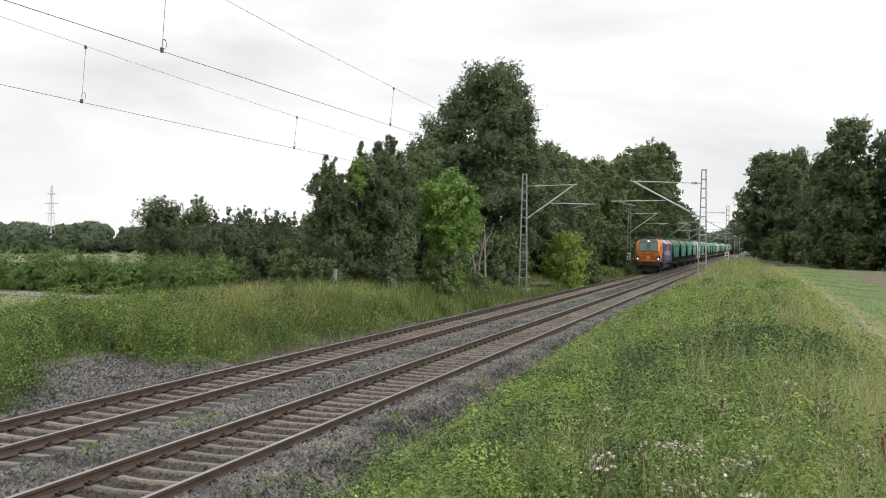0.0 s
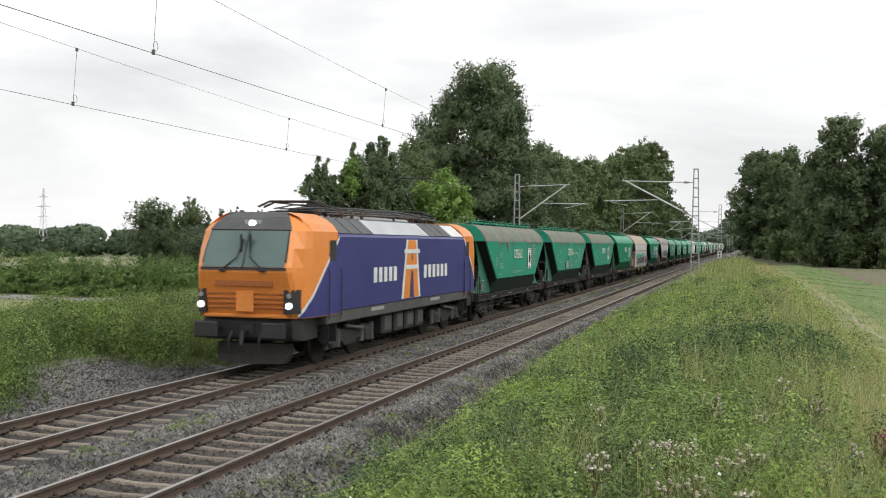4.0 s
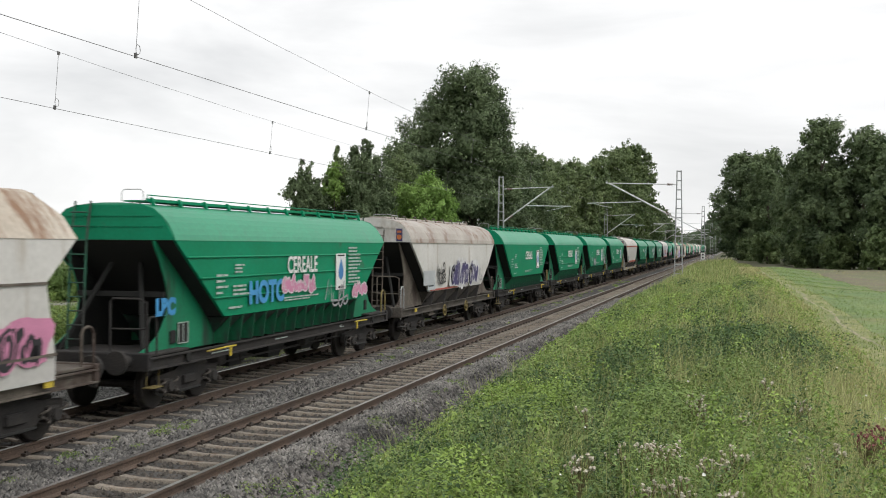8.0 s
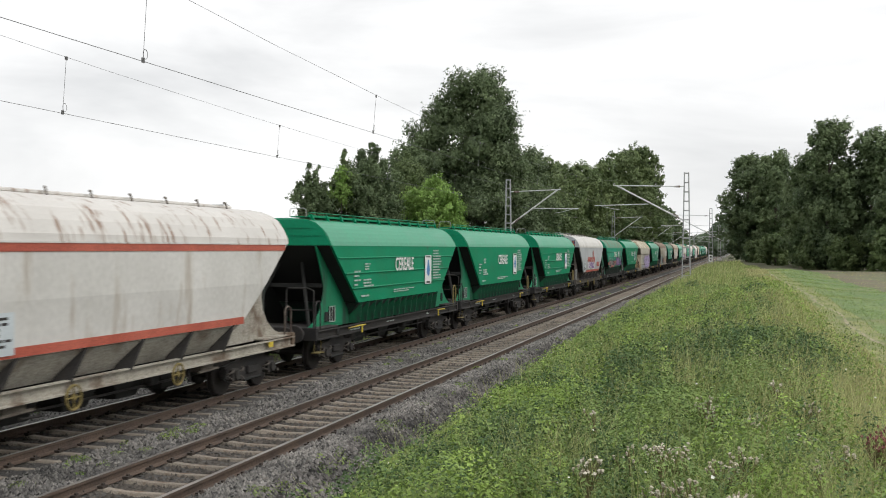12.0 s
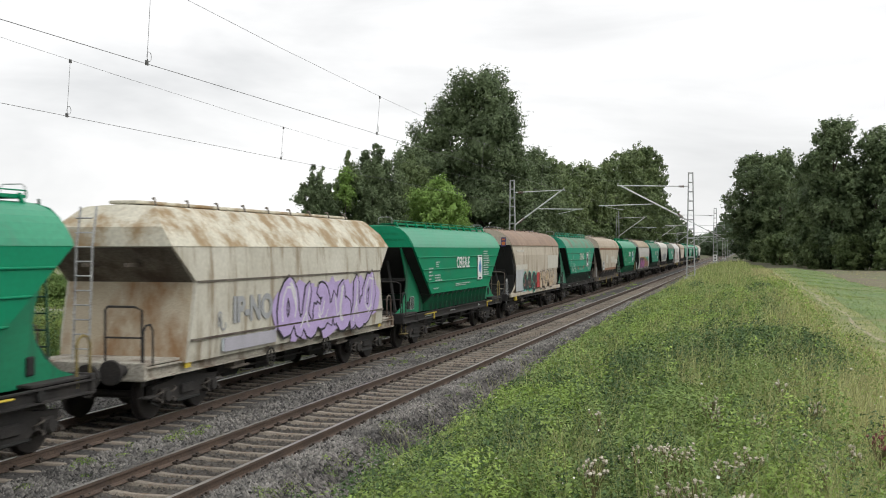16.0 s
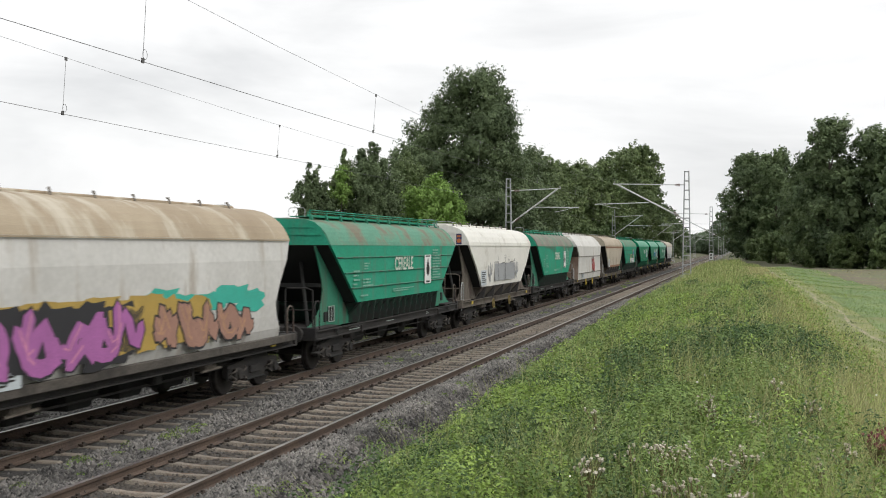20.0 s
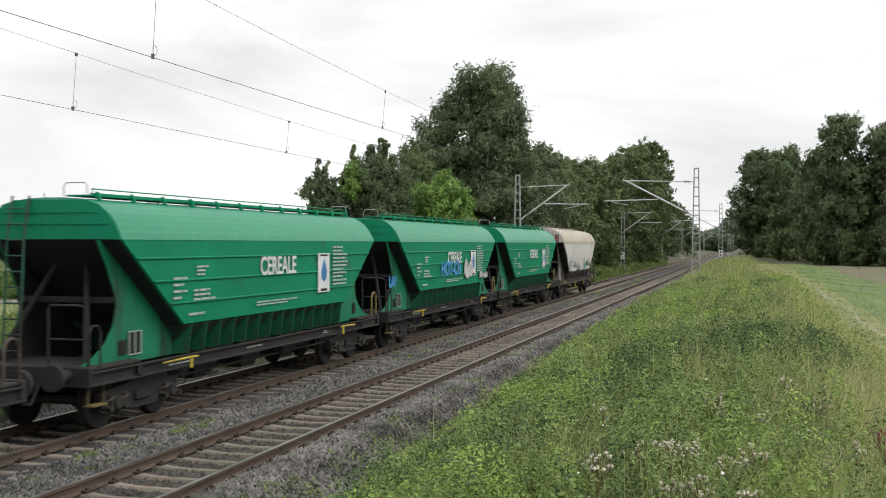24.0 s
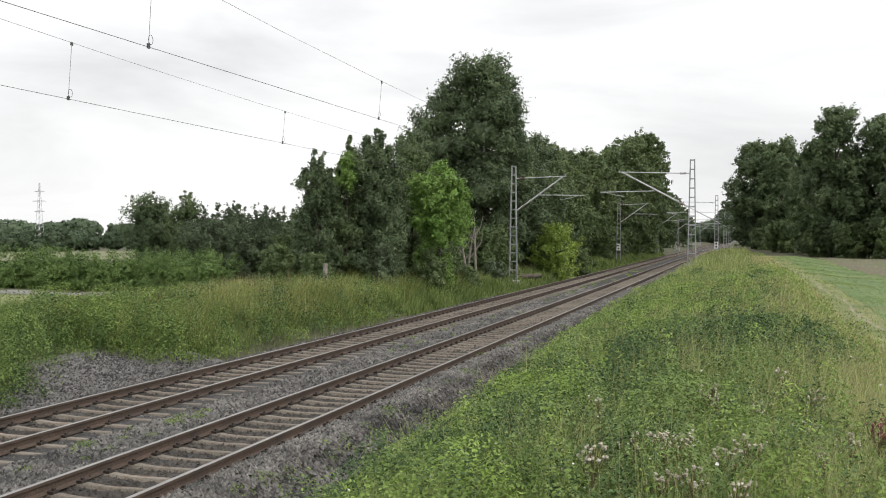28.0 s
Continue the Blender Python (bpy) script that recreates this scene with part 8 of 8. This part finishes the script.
for k, line in enumerate(([(-1.95, 1.72), (-1.95, 2.56), (-1.2, 2.56)], [(-1.2, 1.75), (-1.2, 2.75)], [(0.15, 1.75), (0.15, 2.85)], [(0.3, 1.75), (0.3, 2.85)], [(0.75, 2.5), (0.95, 2.8), (1.15, 2.5)], [(1.2, 2.52), (2.1, 2.56), (2.32, 2.66)], [(2.32, 1.75), (2.32, 2.6)], [(-0.6, 2.5), (0.1, 2.52)])):
    part("painted_line", ribbon(Shape(), line, 0.035, 1.428 + 0.0006 * k), INK, BY[27], "dark painted line")
for y in (-2.75, 2.75):
    cactus = Shape()
    for j, line in enumerate(([(y, 1.78), (y, 2.5)], [(y - 0.05, 2.0), (y - 0.3, 2.05), (y - 0.32, 2.4)], [(y + 0.05, 2.05), (y + 0.28, 2.1), (y + 0.3, 2.45)])):
        ribbon(cactus, line, 0.13, 1.424 + 0.0006 * j)
    part("painted_cactus", cactus, GREY_SPRAY, BY[27], "grey painted cactus")
tag(BY[29], 0.6, 2.0, 1.5, 2.5, 2, CRIMSON, INK, 31, x=1.446, second=WHITE_SPRAY)
word(BY[33], "HOT-CH", 0.66, SKYBLUE, -0.6, 2.3)
tag(BY[33], 1.2, 2.4, 1.9, 2.6, 3, WHITE_SPRAY, GREY_SPRAY, 32)
tag(BY[33], 3.4, 4.8, 1.85, 2.1, 4, WHITE_SPRAY, INK, 33)
scrawl(BY[35], -3.0, 2.05, 0.42, INK, 34, x=1.43, n=5)
scrawl(BY[35], -1.7, 1.98, 0.75, INK, 37, x=1.43, n=3)
patch(BY[35], -3.9, -3.2, 1.75, 2.3, GREY_PATCH, "grey framed data panel", 1.425)
scrawl(BY[35], 1.0, 2.0, 0.6, TEAL, 35, x=1.43, n=3)
scrawl(BY[35], 2.0, 2.02, 0.36, INK, 38, x=1.43, n=5)
scrawl(BY[35], 3.3, 2.0, 0.4, INK, 36, x=1.43, n=5)

ORANGE_MARK = paint("orange", (0.55, 0.17, 0.05))
for n in (7, 12, 16, 21, 27, 35):
    wp = part("warning_panel", Shape().box((1.0, -6.44, 3.52), (0.22, 0.012, 0.42), 0.004), NAVY, BY[n], "small dark warning panel with an orange mark")
    part("warning_mark", Shape().disc((1.0, -6.45, 3.45), "y", 0.085, 0.008, 16).box((1.0, -6.45, 3.63), (0.14, 0.008, 0.07)), ORANGE_MARK, wp)

RUST_SPOT = paint("rust", (0.20, 0.085, 0.045))
FADED_LETTER = paint("faded_yellow_green", (0.28, 0.36, 0.20))
part("lettering", text_mesh("CEREALE", 0.52, FADED_LETTER, 0.03), None, BY[31], "faded lettering", on_side(1.436, -0.1, 2.32) @ Matrix.Diagonal((0.95, 1, 1, 1)))
patch(BY[31], -1.11, -0.26, 1.73, 2.16, PALE_PATCH, "pale repainted patch", 1.444)
patch(BY[31], 1.95, 2.55, 2.05, 2.96, PALE_PATCH, "pale panel with a blue dot", 1.444)
part("blue_dot", Shape().disc((1.452, 2.28, 2.68), "x", 0.2, 0.01, 20), LOGO_BLUE, BY[31], "faded blue dot")
rr = random.Random(310)
for y, z, w, h in ((1.62, 2.7, 0.36, 0.5), (2.2, 2.95, 0.3, 0.16), (-2.7, 1.8, 0.5, 0.16), (-2.6, 2.5, 0.14, 0.22), (1.9, 2.35, 0.2, 0.3), (2.3, 2.2, 0.4, 0.12)):
    b = blob(rr, w, h, 0.2, 14, 0.4)
    part("rust_spot", Shape().loft([[(x, y + a, z + c) for a, c in b] for x in (1.447, 1.449)]), RUST_SPOT, BY[31], "bare rusty patch")
for y in (0.48, 1.42, 2.35):
    part("graffiti_stroke", Shape().tube([(1.45, y + 0.36 * math.cos(u) + 0.04 * math.cos(5 * u), 1.91 + 0.18 * math.sin(u) + 0.03 * math.cos(7 * u)) for u in [2 * math.pi * k / 24 for k in range(25)]], 0.03, 4), WHITE_SPRAY, BY[31])
    scrawl(BY[31], y - 0.16, 1.91, 0.16, WHITE_SPRAY, int(y * 100), x=1.45, n=4)
scrawl(BY[31], 5.25, 1.5, 0.3, WHITE_SPRAY, 311, x=1.02, n=3)
word(BY[33], "LAP", 0.42, SKYBLUE, -5.85, 2.0, 1.01)

# ---- the locomotive ----
ORANGE = surface("orange_loco_paint", (0.76, 0.255, 0.05), (0.82, 0.285, 0.06), scale=0.8, rough=0.35, bump=0.02, fine=10.0, detail=0.05)
VIOLET = surface("blue_violet_loco_paint", (0.036, 0.040, 0.165), (0.050, 0.050, 0.20), scale=0.8, rough=0.38, bump=0.02, fine=10.0, detail=0.06)
LOCO_GREY = surface("grey_loco_frame", (0.06, 0.06, 0.058), (0.10, 0.098, 0.092), scale=1.5, rough=0.7, bump=0.06)
LOCO_DARK = surface("dark_grey_loco_trim", (0.018, 0.018, 0.019), (0.034, 0.033, 0.033), scale=2.0, rough=0.55, bump=0.05)
ROOF_SILVER = surface("silver_grey_roof", (0.42, 0.44, 0.46), (0.52, 0.54, 0.56), scale=1.2, rough=0.5, bump=0.03, detail=0.06)
GLASS = surface("windscreen_glass", (0.10, 0.16, 0.15), (0.14, 0.20, 0.19), scale=0.8, rough=0.12, bump=0.0, detail=0.05)
LAMP = bpy.data.materials.new("headlight_glow")
LAMP.use_nodes = True
LAMP.node_tree.nodes["Principled BSDF"].inputs["Emission Color"].default_value = (1.0, 0.95, 0.85, 1)
LAMP.node_tree.nodes["Principled BSDF"].inputs["Emission Strength"].default_value = 2.2


GRILLE = surface("shadowed_orange_grille", (0.36, 0.11, 0.025), (0.42, 0.135, 0.03), scale=1.0, rough=0.5)
ROOF_PANEL = surface("dark_grey_roof_panel", (0.075, 0.077, 0.08), (0.11, 0.112, 0.115), scale=1.5, rough=0.6, bump=0.04)


def side_x(y):
    """Half width of the body along its length: the cab corners draw in."""
    return float(np.interp(abs(y), [7.3, 7.9, 8.25, 8.5], [1.49, 1.46, 1.38, 1.24]))


def line_z(y):
    """Height of the slanting colour boundary on the cab side."""
    return float(np.interp(-y, [6.3, 6.75, 7.4, 8.42], [3.28, 2.92, 2.35, 1.40]))


def side_strip(sx, low, high, lift, ys=(-8.42, -8.25, -7.9, -7.4, -7.0, -6.75, -6.3)):
    return Shape().loft([[(sx * (side_x(y) + d), y, z) for d, z in ((lift, low(y)), (lift + 0.005, low(y)), (lift + 0.005, high(y)), (lift, high(y)))] for y in ys])


def loco():
    lo = tagged(new("electric_locomotive"), "orange and blue-violet electric locomotive with headlights on", "locomotive")
    # local y = 0 at the middle; the front looks to -y
    prof = [(-1.49, 1.42), (1.49, 1.42), (1.49, 3.30), (1.44, 3.38), (0.98, 3.76), (-0.98, 3.76), (-1.44, 3.38), (-1.49, 3.30)]
    part("body", Shape().loft([[(x, y, z) for x, z in prof] for y in (-6.3, 6.3)]), VIOLET, lo)
    for sy in (-1, 1):
        turn = pose(0, 0, 0, 0, 0, 0 if sy < 0 else 180)
        def cab():
            rings = []
            for z, f, wf, w in ((1.33, -8.46, 1.16, 1.49), (1.45, -8.52, 1.18, 1.49), (2.0, -8.62, 1.18, 1.49), (2.42, -8.74, 1.14, 1.49), (2.55, -8.74, 1.13, 1.49), (3.0, -8.54, 1.09, 1.48), (3.42, -8.33, 1.03, 1.45), (3.60, -8.18, 0.94, 1.32), (3.75, -8.02, 0.84, 1.12), (3.86, -7.82, 0.72, 0.86), (3.88, -7.5, 0.6, 0.74)):
                half = [(w, -6.3), (w, -7.3), (w - 0.03, -7.9), (w - 0.11, max(f + 0.24, -8.25)), (min(wf + 0.09, w - 0.13), f + 0.09), (wf, f)]
                rings.append([(x, y, z) for x, y in half] + [(-x, y, z) for x, y in reversed(half)])
            return Shape().loft(rings)
        part("cab", cab(), ORANGE, lo, "orange cab", turn)
        for sx in (-1, 1):
            part("cab_side_panel", side_strip(sx, lambda y: 1.345, lambda y: line_z(y) - 0.05, 0.004), VIOLET, lo, "blue-violet cab side panel", turn)
            part("slanting_line", side_strip(sx, lambda y: line_z(y) - 0.05, lambda y: line_z(y) + 0.05, 0.005), LETTER, lo, "white slanting line", turn)
            door = part("cab_door", Shape().box((sx * 1.4955, -6.62, 2.12), (0.012, 0.68, 1.5), 0.004), VIOLET, lo, "", turn)
            part("door_window", Shape().box((sx * 1.503, -6.72, 2.95), (0.012, 0.40, 0.52), 0.01), LOCO_DARK, lo, "dark cab door window", turn)
            for dy in (-0.42, 0.42):
                part("handrail", Shape().tube([(sx * 1.51, -6.62 + dy, 1.2), (sx * 1.54, -6.62 + dy, 1.3), (sx * 1.54, -6.62 + dy, 2.4), (sx * 1.51, -6.62 + dy, 2.5)], 0.014, 5), LOCO_DARK, door)
            part("cab_step", Shape().box((sx * 1.36, -6.62, 0.62), (0.22, 0.55, 0.03)).box((sx * 1.36, -6.88, 0.9), (0.2, 0.03, 0.6)).box((sx * 1.36, -6.36, 0.9), (0.2, 0.03, 0.6)), LOCO_DARK, lo, "", turn)
        fr = part("front_frame", Shape().loft([[(-1.22, -7.0, z), (1.22, -7.0, z), (1.3, -8.1, z), (1.16, -8.44 + g, z), (-1.16, -8.44 + g, z), (-1.3, -8.1, z)] for z, g in ((0.78, 0.12), (0.86, 0.02), (1.24, 0.0), (1.335, 0.06))]), LOCO_DARK, lo, "", turn)
        # windscreen, lying on the leaning face
        def pane(x0, x1, dy):
            return Shape().loft([[(x0 * k, y + dy, z), (x1 * k, y + dy, z), (x1 * k, y + dy + 0.03, z), (x0 * k, y + dy + 0.03, z)] for y, z, k in ((-8.735, 2.55, 1.0), (-8.54, 3.0, 0.985), (-8.335, 3.42, 0.95))])
        wsc = part("windscreen", pane(-1.06, 1.06, -0.028), GLASS, lo, "large sloping windscreen", turn)
        part("windscreen_frame", Shape().loft([[(-w, y, z), (w, y, z), (w, y + 0.03, z), (-w, y + 0.03, z)] for y, z, w in ((-8.765, 2.48, 1.11), (-8.552, 3.0, 1.085), (-8.335, 3.45, 1.035))]), LOCO_DARK, wsc)
        for sx in (-1, 1):
            part("wiper", Shape().tube([(sx * 0.52, -8.80, 2.50), (sx * 0.17, -8.72, 2.78), (sx * 0.10, -8.50, 3.22)], 0.017, 5).box((sx * 0.12, -8.60, 3.02), (0.05, 0.03, 0.62)), LOCO_DARK, wsc)
            part("wiper_motor", Shape().box((sx * 0.52, -8.79, 2.47), (0.16, 0.06, 0.07), 0.015), LOCO_DARK, wsc)
        part("screen_bar", Shape().loft([[(-0.02, y - 0.04, z), (0.02, y - 0.04, z), (0.02, y, z), (-0.02, y, z)] for y, z in ((-8.735, 2.55), (-8.335, 3.42))]), LOCO_DARK, wsc)
        part("visor", Shape().loft([[(-w, y - 0.02, z), (w, y - 0.02, z), (w, y + 0.06, z - 0.02), (-w, y + 0.06, z - 0.02)] for y, z, w in ((-8.33, 3.45, 1.06), (-8.19, 3.61, 0.98), (-8.03, 3.76, 0.87), (-7.82, 3.88, 0.74), (-7.4, 3.90, 0.62))]), ROOF_PANEL, lo, "dark band above the windscreen", turn)
        top = part("light_panel", Shape().box((0, -8.20, 3.60), (0.44, 0.06, 0.17), 0.015), GALV, lo, "", turn)
        part("top_light", Shape().disc((0, -8.245, 3.60), "y", 0.085, 0.05, 16), LAMP, top, "lit top headlight")
        for sx in (-1, 1):
            box = part("headlight_housing", Shape().loft([[(sx * x, y, z) for x, y in ((1.02, -8.64), (1.02, -8.5), (1.34, -8.3), (1.34, -8.42), (1.22, -8.60))] for z in (1.45, 2.02)]), LOCO_DARK, lo, "", turn)
            part("headlight", Shape().disc((sx * 1.15, -8.645, 1.64), "y", 0.082, 0.04, 16), LAMP, box, "lit headlight")
            part("marker_light", Shape().disc((sx * 1.15, -8.64, 1.88), "y", 0.06, 0.03, 12), GALV, box)
            bf = part("buffer", Shape().tube([(sx * 0.875, -8.4, 1.06), (sx * 0.875, -8.85, 1.06)], 0.15, 12), LOCO_DARK, fr)
            part("buffer_plate", Shape().box((sx * 0.875, -8.9, 1.06), (0.62, 0.09, 0.40), 0.06), LOCO_DARK, bf)
            part("brake_hose", Shape().tube([(sx * 0.38, -8.5, 1.0), (sx * 0.4, -8.66, 0.8), (sx * 0.4, -8.64, 0.55)], 0.03, 6), LOCO_DARK, fr)
        for k in range(4):
            part("grille_bar", Shape().box((0, -8.60, 1.58 + 0.11 * k), (1.96, 0.05, 0.05), 0.012), GRILLE, lo, "", turn)
        part("front_panel", Shape().box((0, -8.625, 1.72), (0.46, 0.06, 0.5), 0.02), ORANGE, lo, "", turn)
        part("name_strip", Shape().box((0, -8.70, 2.16), (1.5, 0.02, 0.13), 0.004), GRILLE, lo, "dull red bar across the front", turn)
        part("lower_lip", Shape().box((0, -8.5, 1.38), (2.2, 0.16, 0.1), 0.03), ORANGE, lo, "", turn)
        part("coupling_hook", Shape().tube([(0, -8.4, 1.02), (0, -8.75, 0.98), (0, -8.8, 0.7)], 0.06, 8).box((0, -8.46, 1.05), (0.32, 0.08, 0.3), 0.02), LOCO_DARK, fr)
        part("snow_plough", Shape().loft([[(-w, -7.9, z), (w, -7.9, z), (w, -8.15 - g, z), (0, -8.4 - g, z), (-w, -8.15 - g, z)] for z, w, g in ((0.22, 0.85, 0.10), (0.42, 0.95, 0.02), (0.70, 0.95, 0.0))]), CHASSIS, lo, "", turn)
    part("underframe", Shape().box((0, 0, 1.26), (2.92, 14.0, 0.34), 0.03), LOCO_GREY, lo, "grey underframe band")
    for y0 in (-3.2, 2.6):
        part("frame_plate", Shape().box((1.467, y0, 1.30), (0.012, 1.1, 0.10)), GALV, lo)
    for y0, d in ((-1.7, 0.9), (-0.55, 0.8), (0.5, 0.9), (1.6, 0.8)):
        part("equipment_box", Shape().box((0, y0, 0.76), (2.5, d, 0.62), 0.05), LOCO_DARK, lo)
        part("box_cover", Shape().box((1.26, y0, 0.78), (0.02, d * 0.7, 0.4), 0.01), LOCO_GREY, lo)
    def roof_side(y0, y1, mat, label):
        for sx in (-1, 1):
            part("roof_panel", Shape().loft([[(sx * 1.447, y, 3.385), (sx * 1.46, y, 3.40), (sx * 0.99, y, 3.79), (sx * 0.97, y, 3.76)] for y in (y0, y1)]), mat, lo, label)
    for k in range(3):
        roof_side(-6.2 + 0.86 * k, -5.42 + 0.86 * k, ROOF_PANEL, "dark grey roof panel")
        roof_side(1.95 + 0.86 * k, 2.73 + 0.86 * k, ROOF_PANEL, "dark grey roof panel")
    roof_side(-3.55, 1.85, ROOF_SILVER, "silver-grey roof panel")
    roof_side(4.65, 6.2, LETTER, "white roof panel")
    part("roof_plates", Shape().box((0, 0, 3.79), (1.9, 12.4, 0.06), 0.02), ROOF_PANEL, lo)
    part("roof_hood", Shape().box((0, -0.85, 3.86), (1.5, 5.2, 0.10), 0.03), ROOF_SILVER, lo, "silver-grey roof section")
    for yc in (-4.75, 4.75):
        b = part("bogie", Shape().box((0, yc, 0.75), (2.4, 3.4, 0.24), 0.04).box((0, yc, 0.55), (1.2, 0.6, 0.3), 0.03), LOCO_DARK, lo)
        for sx in (-1, 1):
            part("side_frame", Shape().plate([(yc - 1.9, 0.62), (yc - 1.9, 0.86), (yc + 1.9, 0.86), (yc + 1.9, 0.62), (yc + 0.6, 0.55), (yc + 0.4, 0.42), (yc - 0.4, 0.42), (yc - 0.6, 0.55)], sx * 1.16, 0.12), LOCO_DARK, b)
            part("damper", Shape().tube([(sx * 1.3, yc - 0.55, 0.95), (sx * 1.3, yc + 0.75, 0.80)], 0.05, 8), LOCO_GREY, b)
            for dy in (-1.3, 1.3):
                part("wheel", Shape().disc((sx * 0.76, yc + dy, 0.62), "x", 0.62, 0.14, 28), WHEEL, b)
                part("axle_box", Shape().box((sx * 1.2, yc + dy, 0.6), (0.2, 0.42, 0.4), 0.05), LOCO_DARK, b)
                for e in (-0.4, 0.4):
                    part("spring", Shape().tube([(sx * 1.2, yc + dy + e, 0.42), (sx * 1.2, yc + dy + e, 0.9)], 0.09, 8), LOCO_GREY, b)
    for yc, up in ((-5.0, False), (4.6, True)):
        pg = part("pantograph", Shape().box((0, yc, 3.97), (1.1, 1.5, 0.05), 0.02), LOCO_DARK, lo)
        for sx in (-1, 1):
            for dy in (-0.6, 0.6):
                ins = Shape()
                for k in range(4):
                    ins.disc((sx * 0.5, yc + dy, 3.83 + 0.035 * k), "z", 0.075, 0.02, 10)
                part("insulator", ins, INSUL, pg)
            part("lower_arm", Shape().tube([(sx * 0.12, yc - 0.75, 4.02), (sx * 0.10, yc + 1.0, 4.12)], 0.035, 6), LOCO_DARK, pg)
            part("upper_arm", Shape().tube([(sx * 0.10, yc + 1.0, 4.14), (sx * 0.55, yc - 0.85, 4.2)], 0.022, 6), LOCO_DARK, pg)
        for dy in (-0.95, -0.6):
            part("contact_strip", Shape().tube([(-0.95, yc + dy, 4.08), (-0.62, yc + dy, 4.22), (0.62, yc + dy, 4.22), (0.95, yc + dy, 4.08)], 0.03, 6), LOCO_DARK, pg)
        if up:
            part("raised_arm", Shape().tube([(0, yc + 0.7, 4.1), (0, yc - 0.9, 4.9)], 0.04, 6), LOCO_DARK, pg)
            part("raised_fork", Shape().tube([(0, yc - 0.9, 4.9), (0, yc + 0.3, 5.46)], 0.028, 6), LOCO_DARK, pg)
            part("raised_strip", Shape().tube([(-0.8, yc + 0.3, 5.38), (-0.5, yc + 0.3, 5.49), (0.5, yc + 0.3, 5.49), (0.8, yc + 0.3, 5.38)], 0.025, 6), LOCO_DARK, pg)
    for k, (x, y, d) in enumerate(((0.4, -3.2, 0.5), (-0.4, -2.9, 0.6), (0.3, 2.2, 0.7), (-0.3, 2.9, 0.6), (0.5, 3.3, 0.4))):
        part("roof_apparatus", Shape().box((x, y, 3.97), (0.42, d, 0.24), 0.04), LOCO_DARK, lo)
    rr = random.Random(71)
    for k in range(16):
        y = -5.4 + 0.68 * k + rr.uniform(-0.2, 0.2)
        for x in (rr.uniform(0.15, 0.45), rr.uniform(0.55, 0.85)):
            part("roof_insulator", Shape().tube([(x, y, 3.80), (x, y, 3.95), (x, y, 4.02)], [0.05, 0.065, 0.04], 8), INSUL, lo)
    for x, z in ((0.7, 4.03), (0.5, 4.12), (0.85, 3.97), (-0.5, 4.1), (-0.8, 4.02)):
        part("roof_busbar", Shape().tube([(x, -5.6, z - 0.06), (x + rr.uniform(-0.1, 0.1), -2.6, z + rr.uniform(-0.05, 0.05)), (x + rr.uniform(-0.1, 0.1), 1.2, z + rr.uniform(-0.05, 0.05)), (x, 5.2, z - 0.05)], 0.022, 6), LOCO_GREY, lo, "grey busbar")
    for y in (-5.2, -4.3, -2.4, 0.4, 2.6, 4.6):
        part("roof_crossbar", Shape().tube([(-0.85, y, 4.05), (-0.3, y + 0.1, 4.16), (0.5, y, 4.14), (0.85, y + 0.05, 4.02)], 0.02, 5), LOCO_GREY, lo, "grey crossbar")
    part("roof_conductor", Shape().tube([(0.25, -4.2, 4.05), (0.3, -2.0, 4.10), (0.3, 2.2, 4.10), (0.2, 4.2, 4.05)], 0.025, 6), LOCO_DARK, lo)
    # side emblem: an orange mark of two legs with white edges, and bars for the name
    def slab(y0, y1, z0, y2, y3, z1, x):
        return Shape().loft([[(x + d, y, z) for y, z in ((y0, z0), (y1, z0), (y3, z1), (y2, z1))] for d in (0, 0.004)])
    em = part("emblem", slab(-1.12, 0.82, 1.46, -0.66, 0.42, 3.26, 1.492), LETTER, lo, "orange and white emblem")
    part("emblem_core", slab(-0.92, 0.62, 1.47, -0.50, 0.26, 3.24, 1.498), ORANGE, em)
    part("emblem_gap", slab(-0.34, 0.10, 1.47, -0.20, -0.02, 2.30, 1.504), VIOLET, em)
    part("emblem_gap", slab(-0.18, -0.06, 2.62, -0.15, -0.08, 2.86, 1.504), VIOLET, em)
    for z, hw in ((2.90, 0.98), (2.42, 0.80)):
        part("emblem_bar", Shape().box((1.509, -0.13, z), (0.006, hw * 2 * 0.8, 0.13)), LETTER, em)
    for y0, n, step in ((-3.72, 5, 0.44), (1.10, 6, 0.49)):
        for k in range(n):
            part("name_bar", Shape().box((1.494, y0 + step * (k + 0.5), 2.25), (0.006, step * 0.62, 0.42)), LETTER, lo, "white bar")
    return lo


LOCO = loco()


def motions():
    """The train runs towards and past the camera at an even speed."""
    for thing, start in [(LOCO, 121.75 + 9.05)] + WAGONS:
        walk(thing, [(t, pose(FAR, start - SPEED * t, 0)) for t in (0, 7, 14, 21, 28)])

motions()
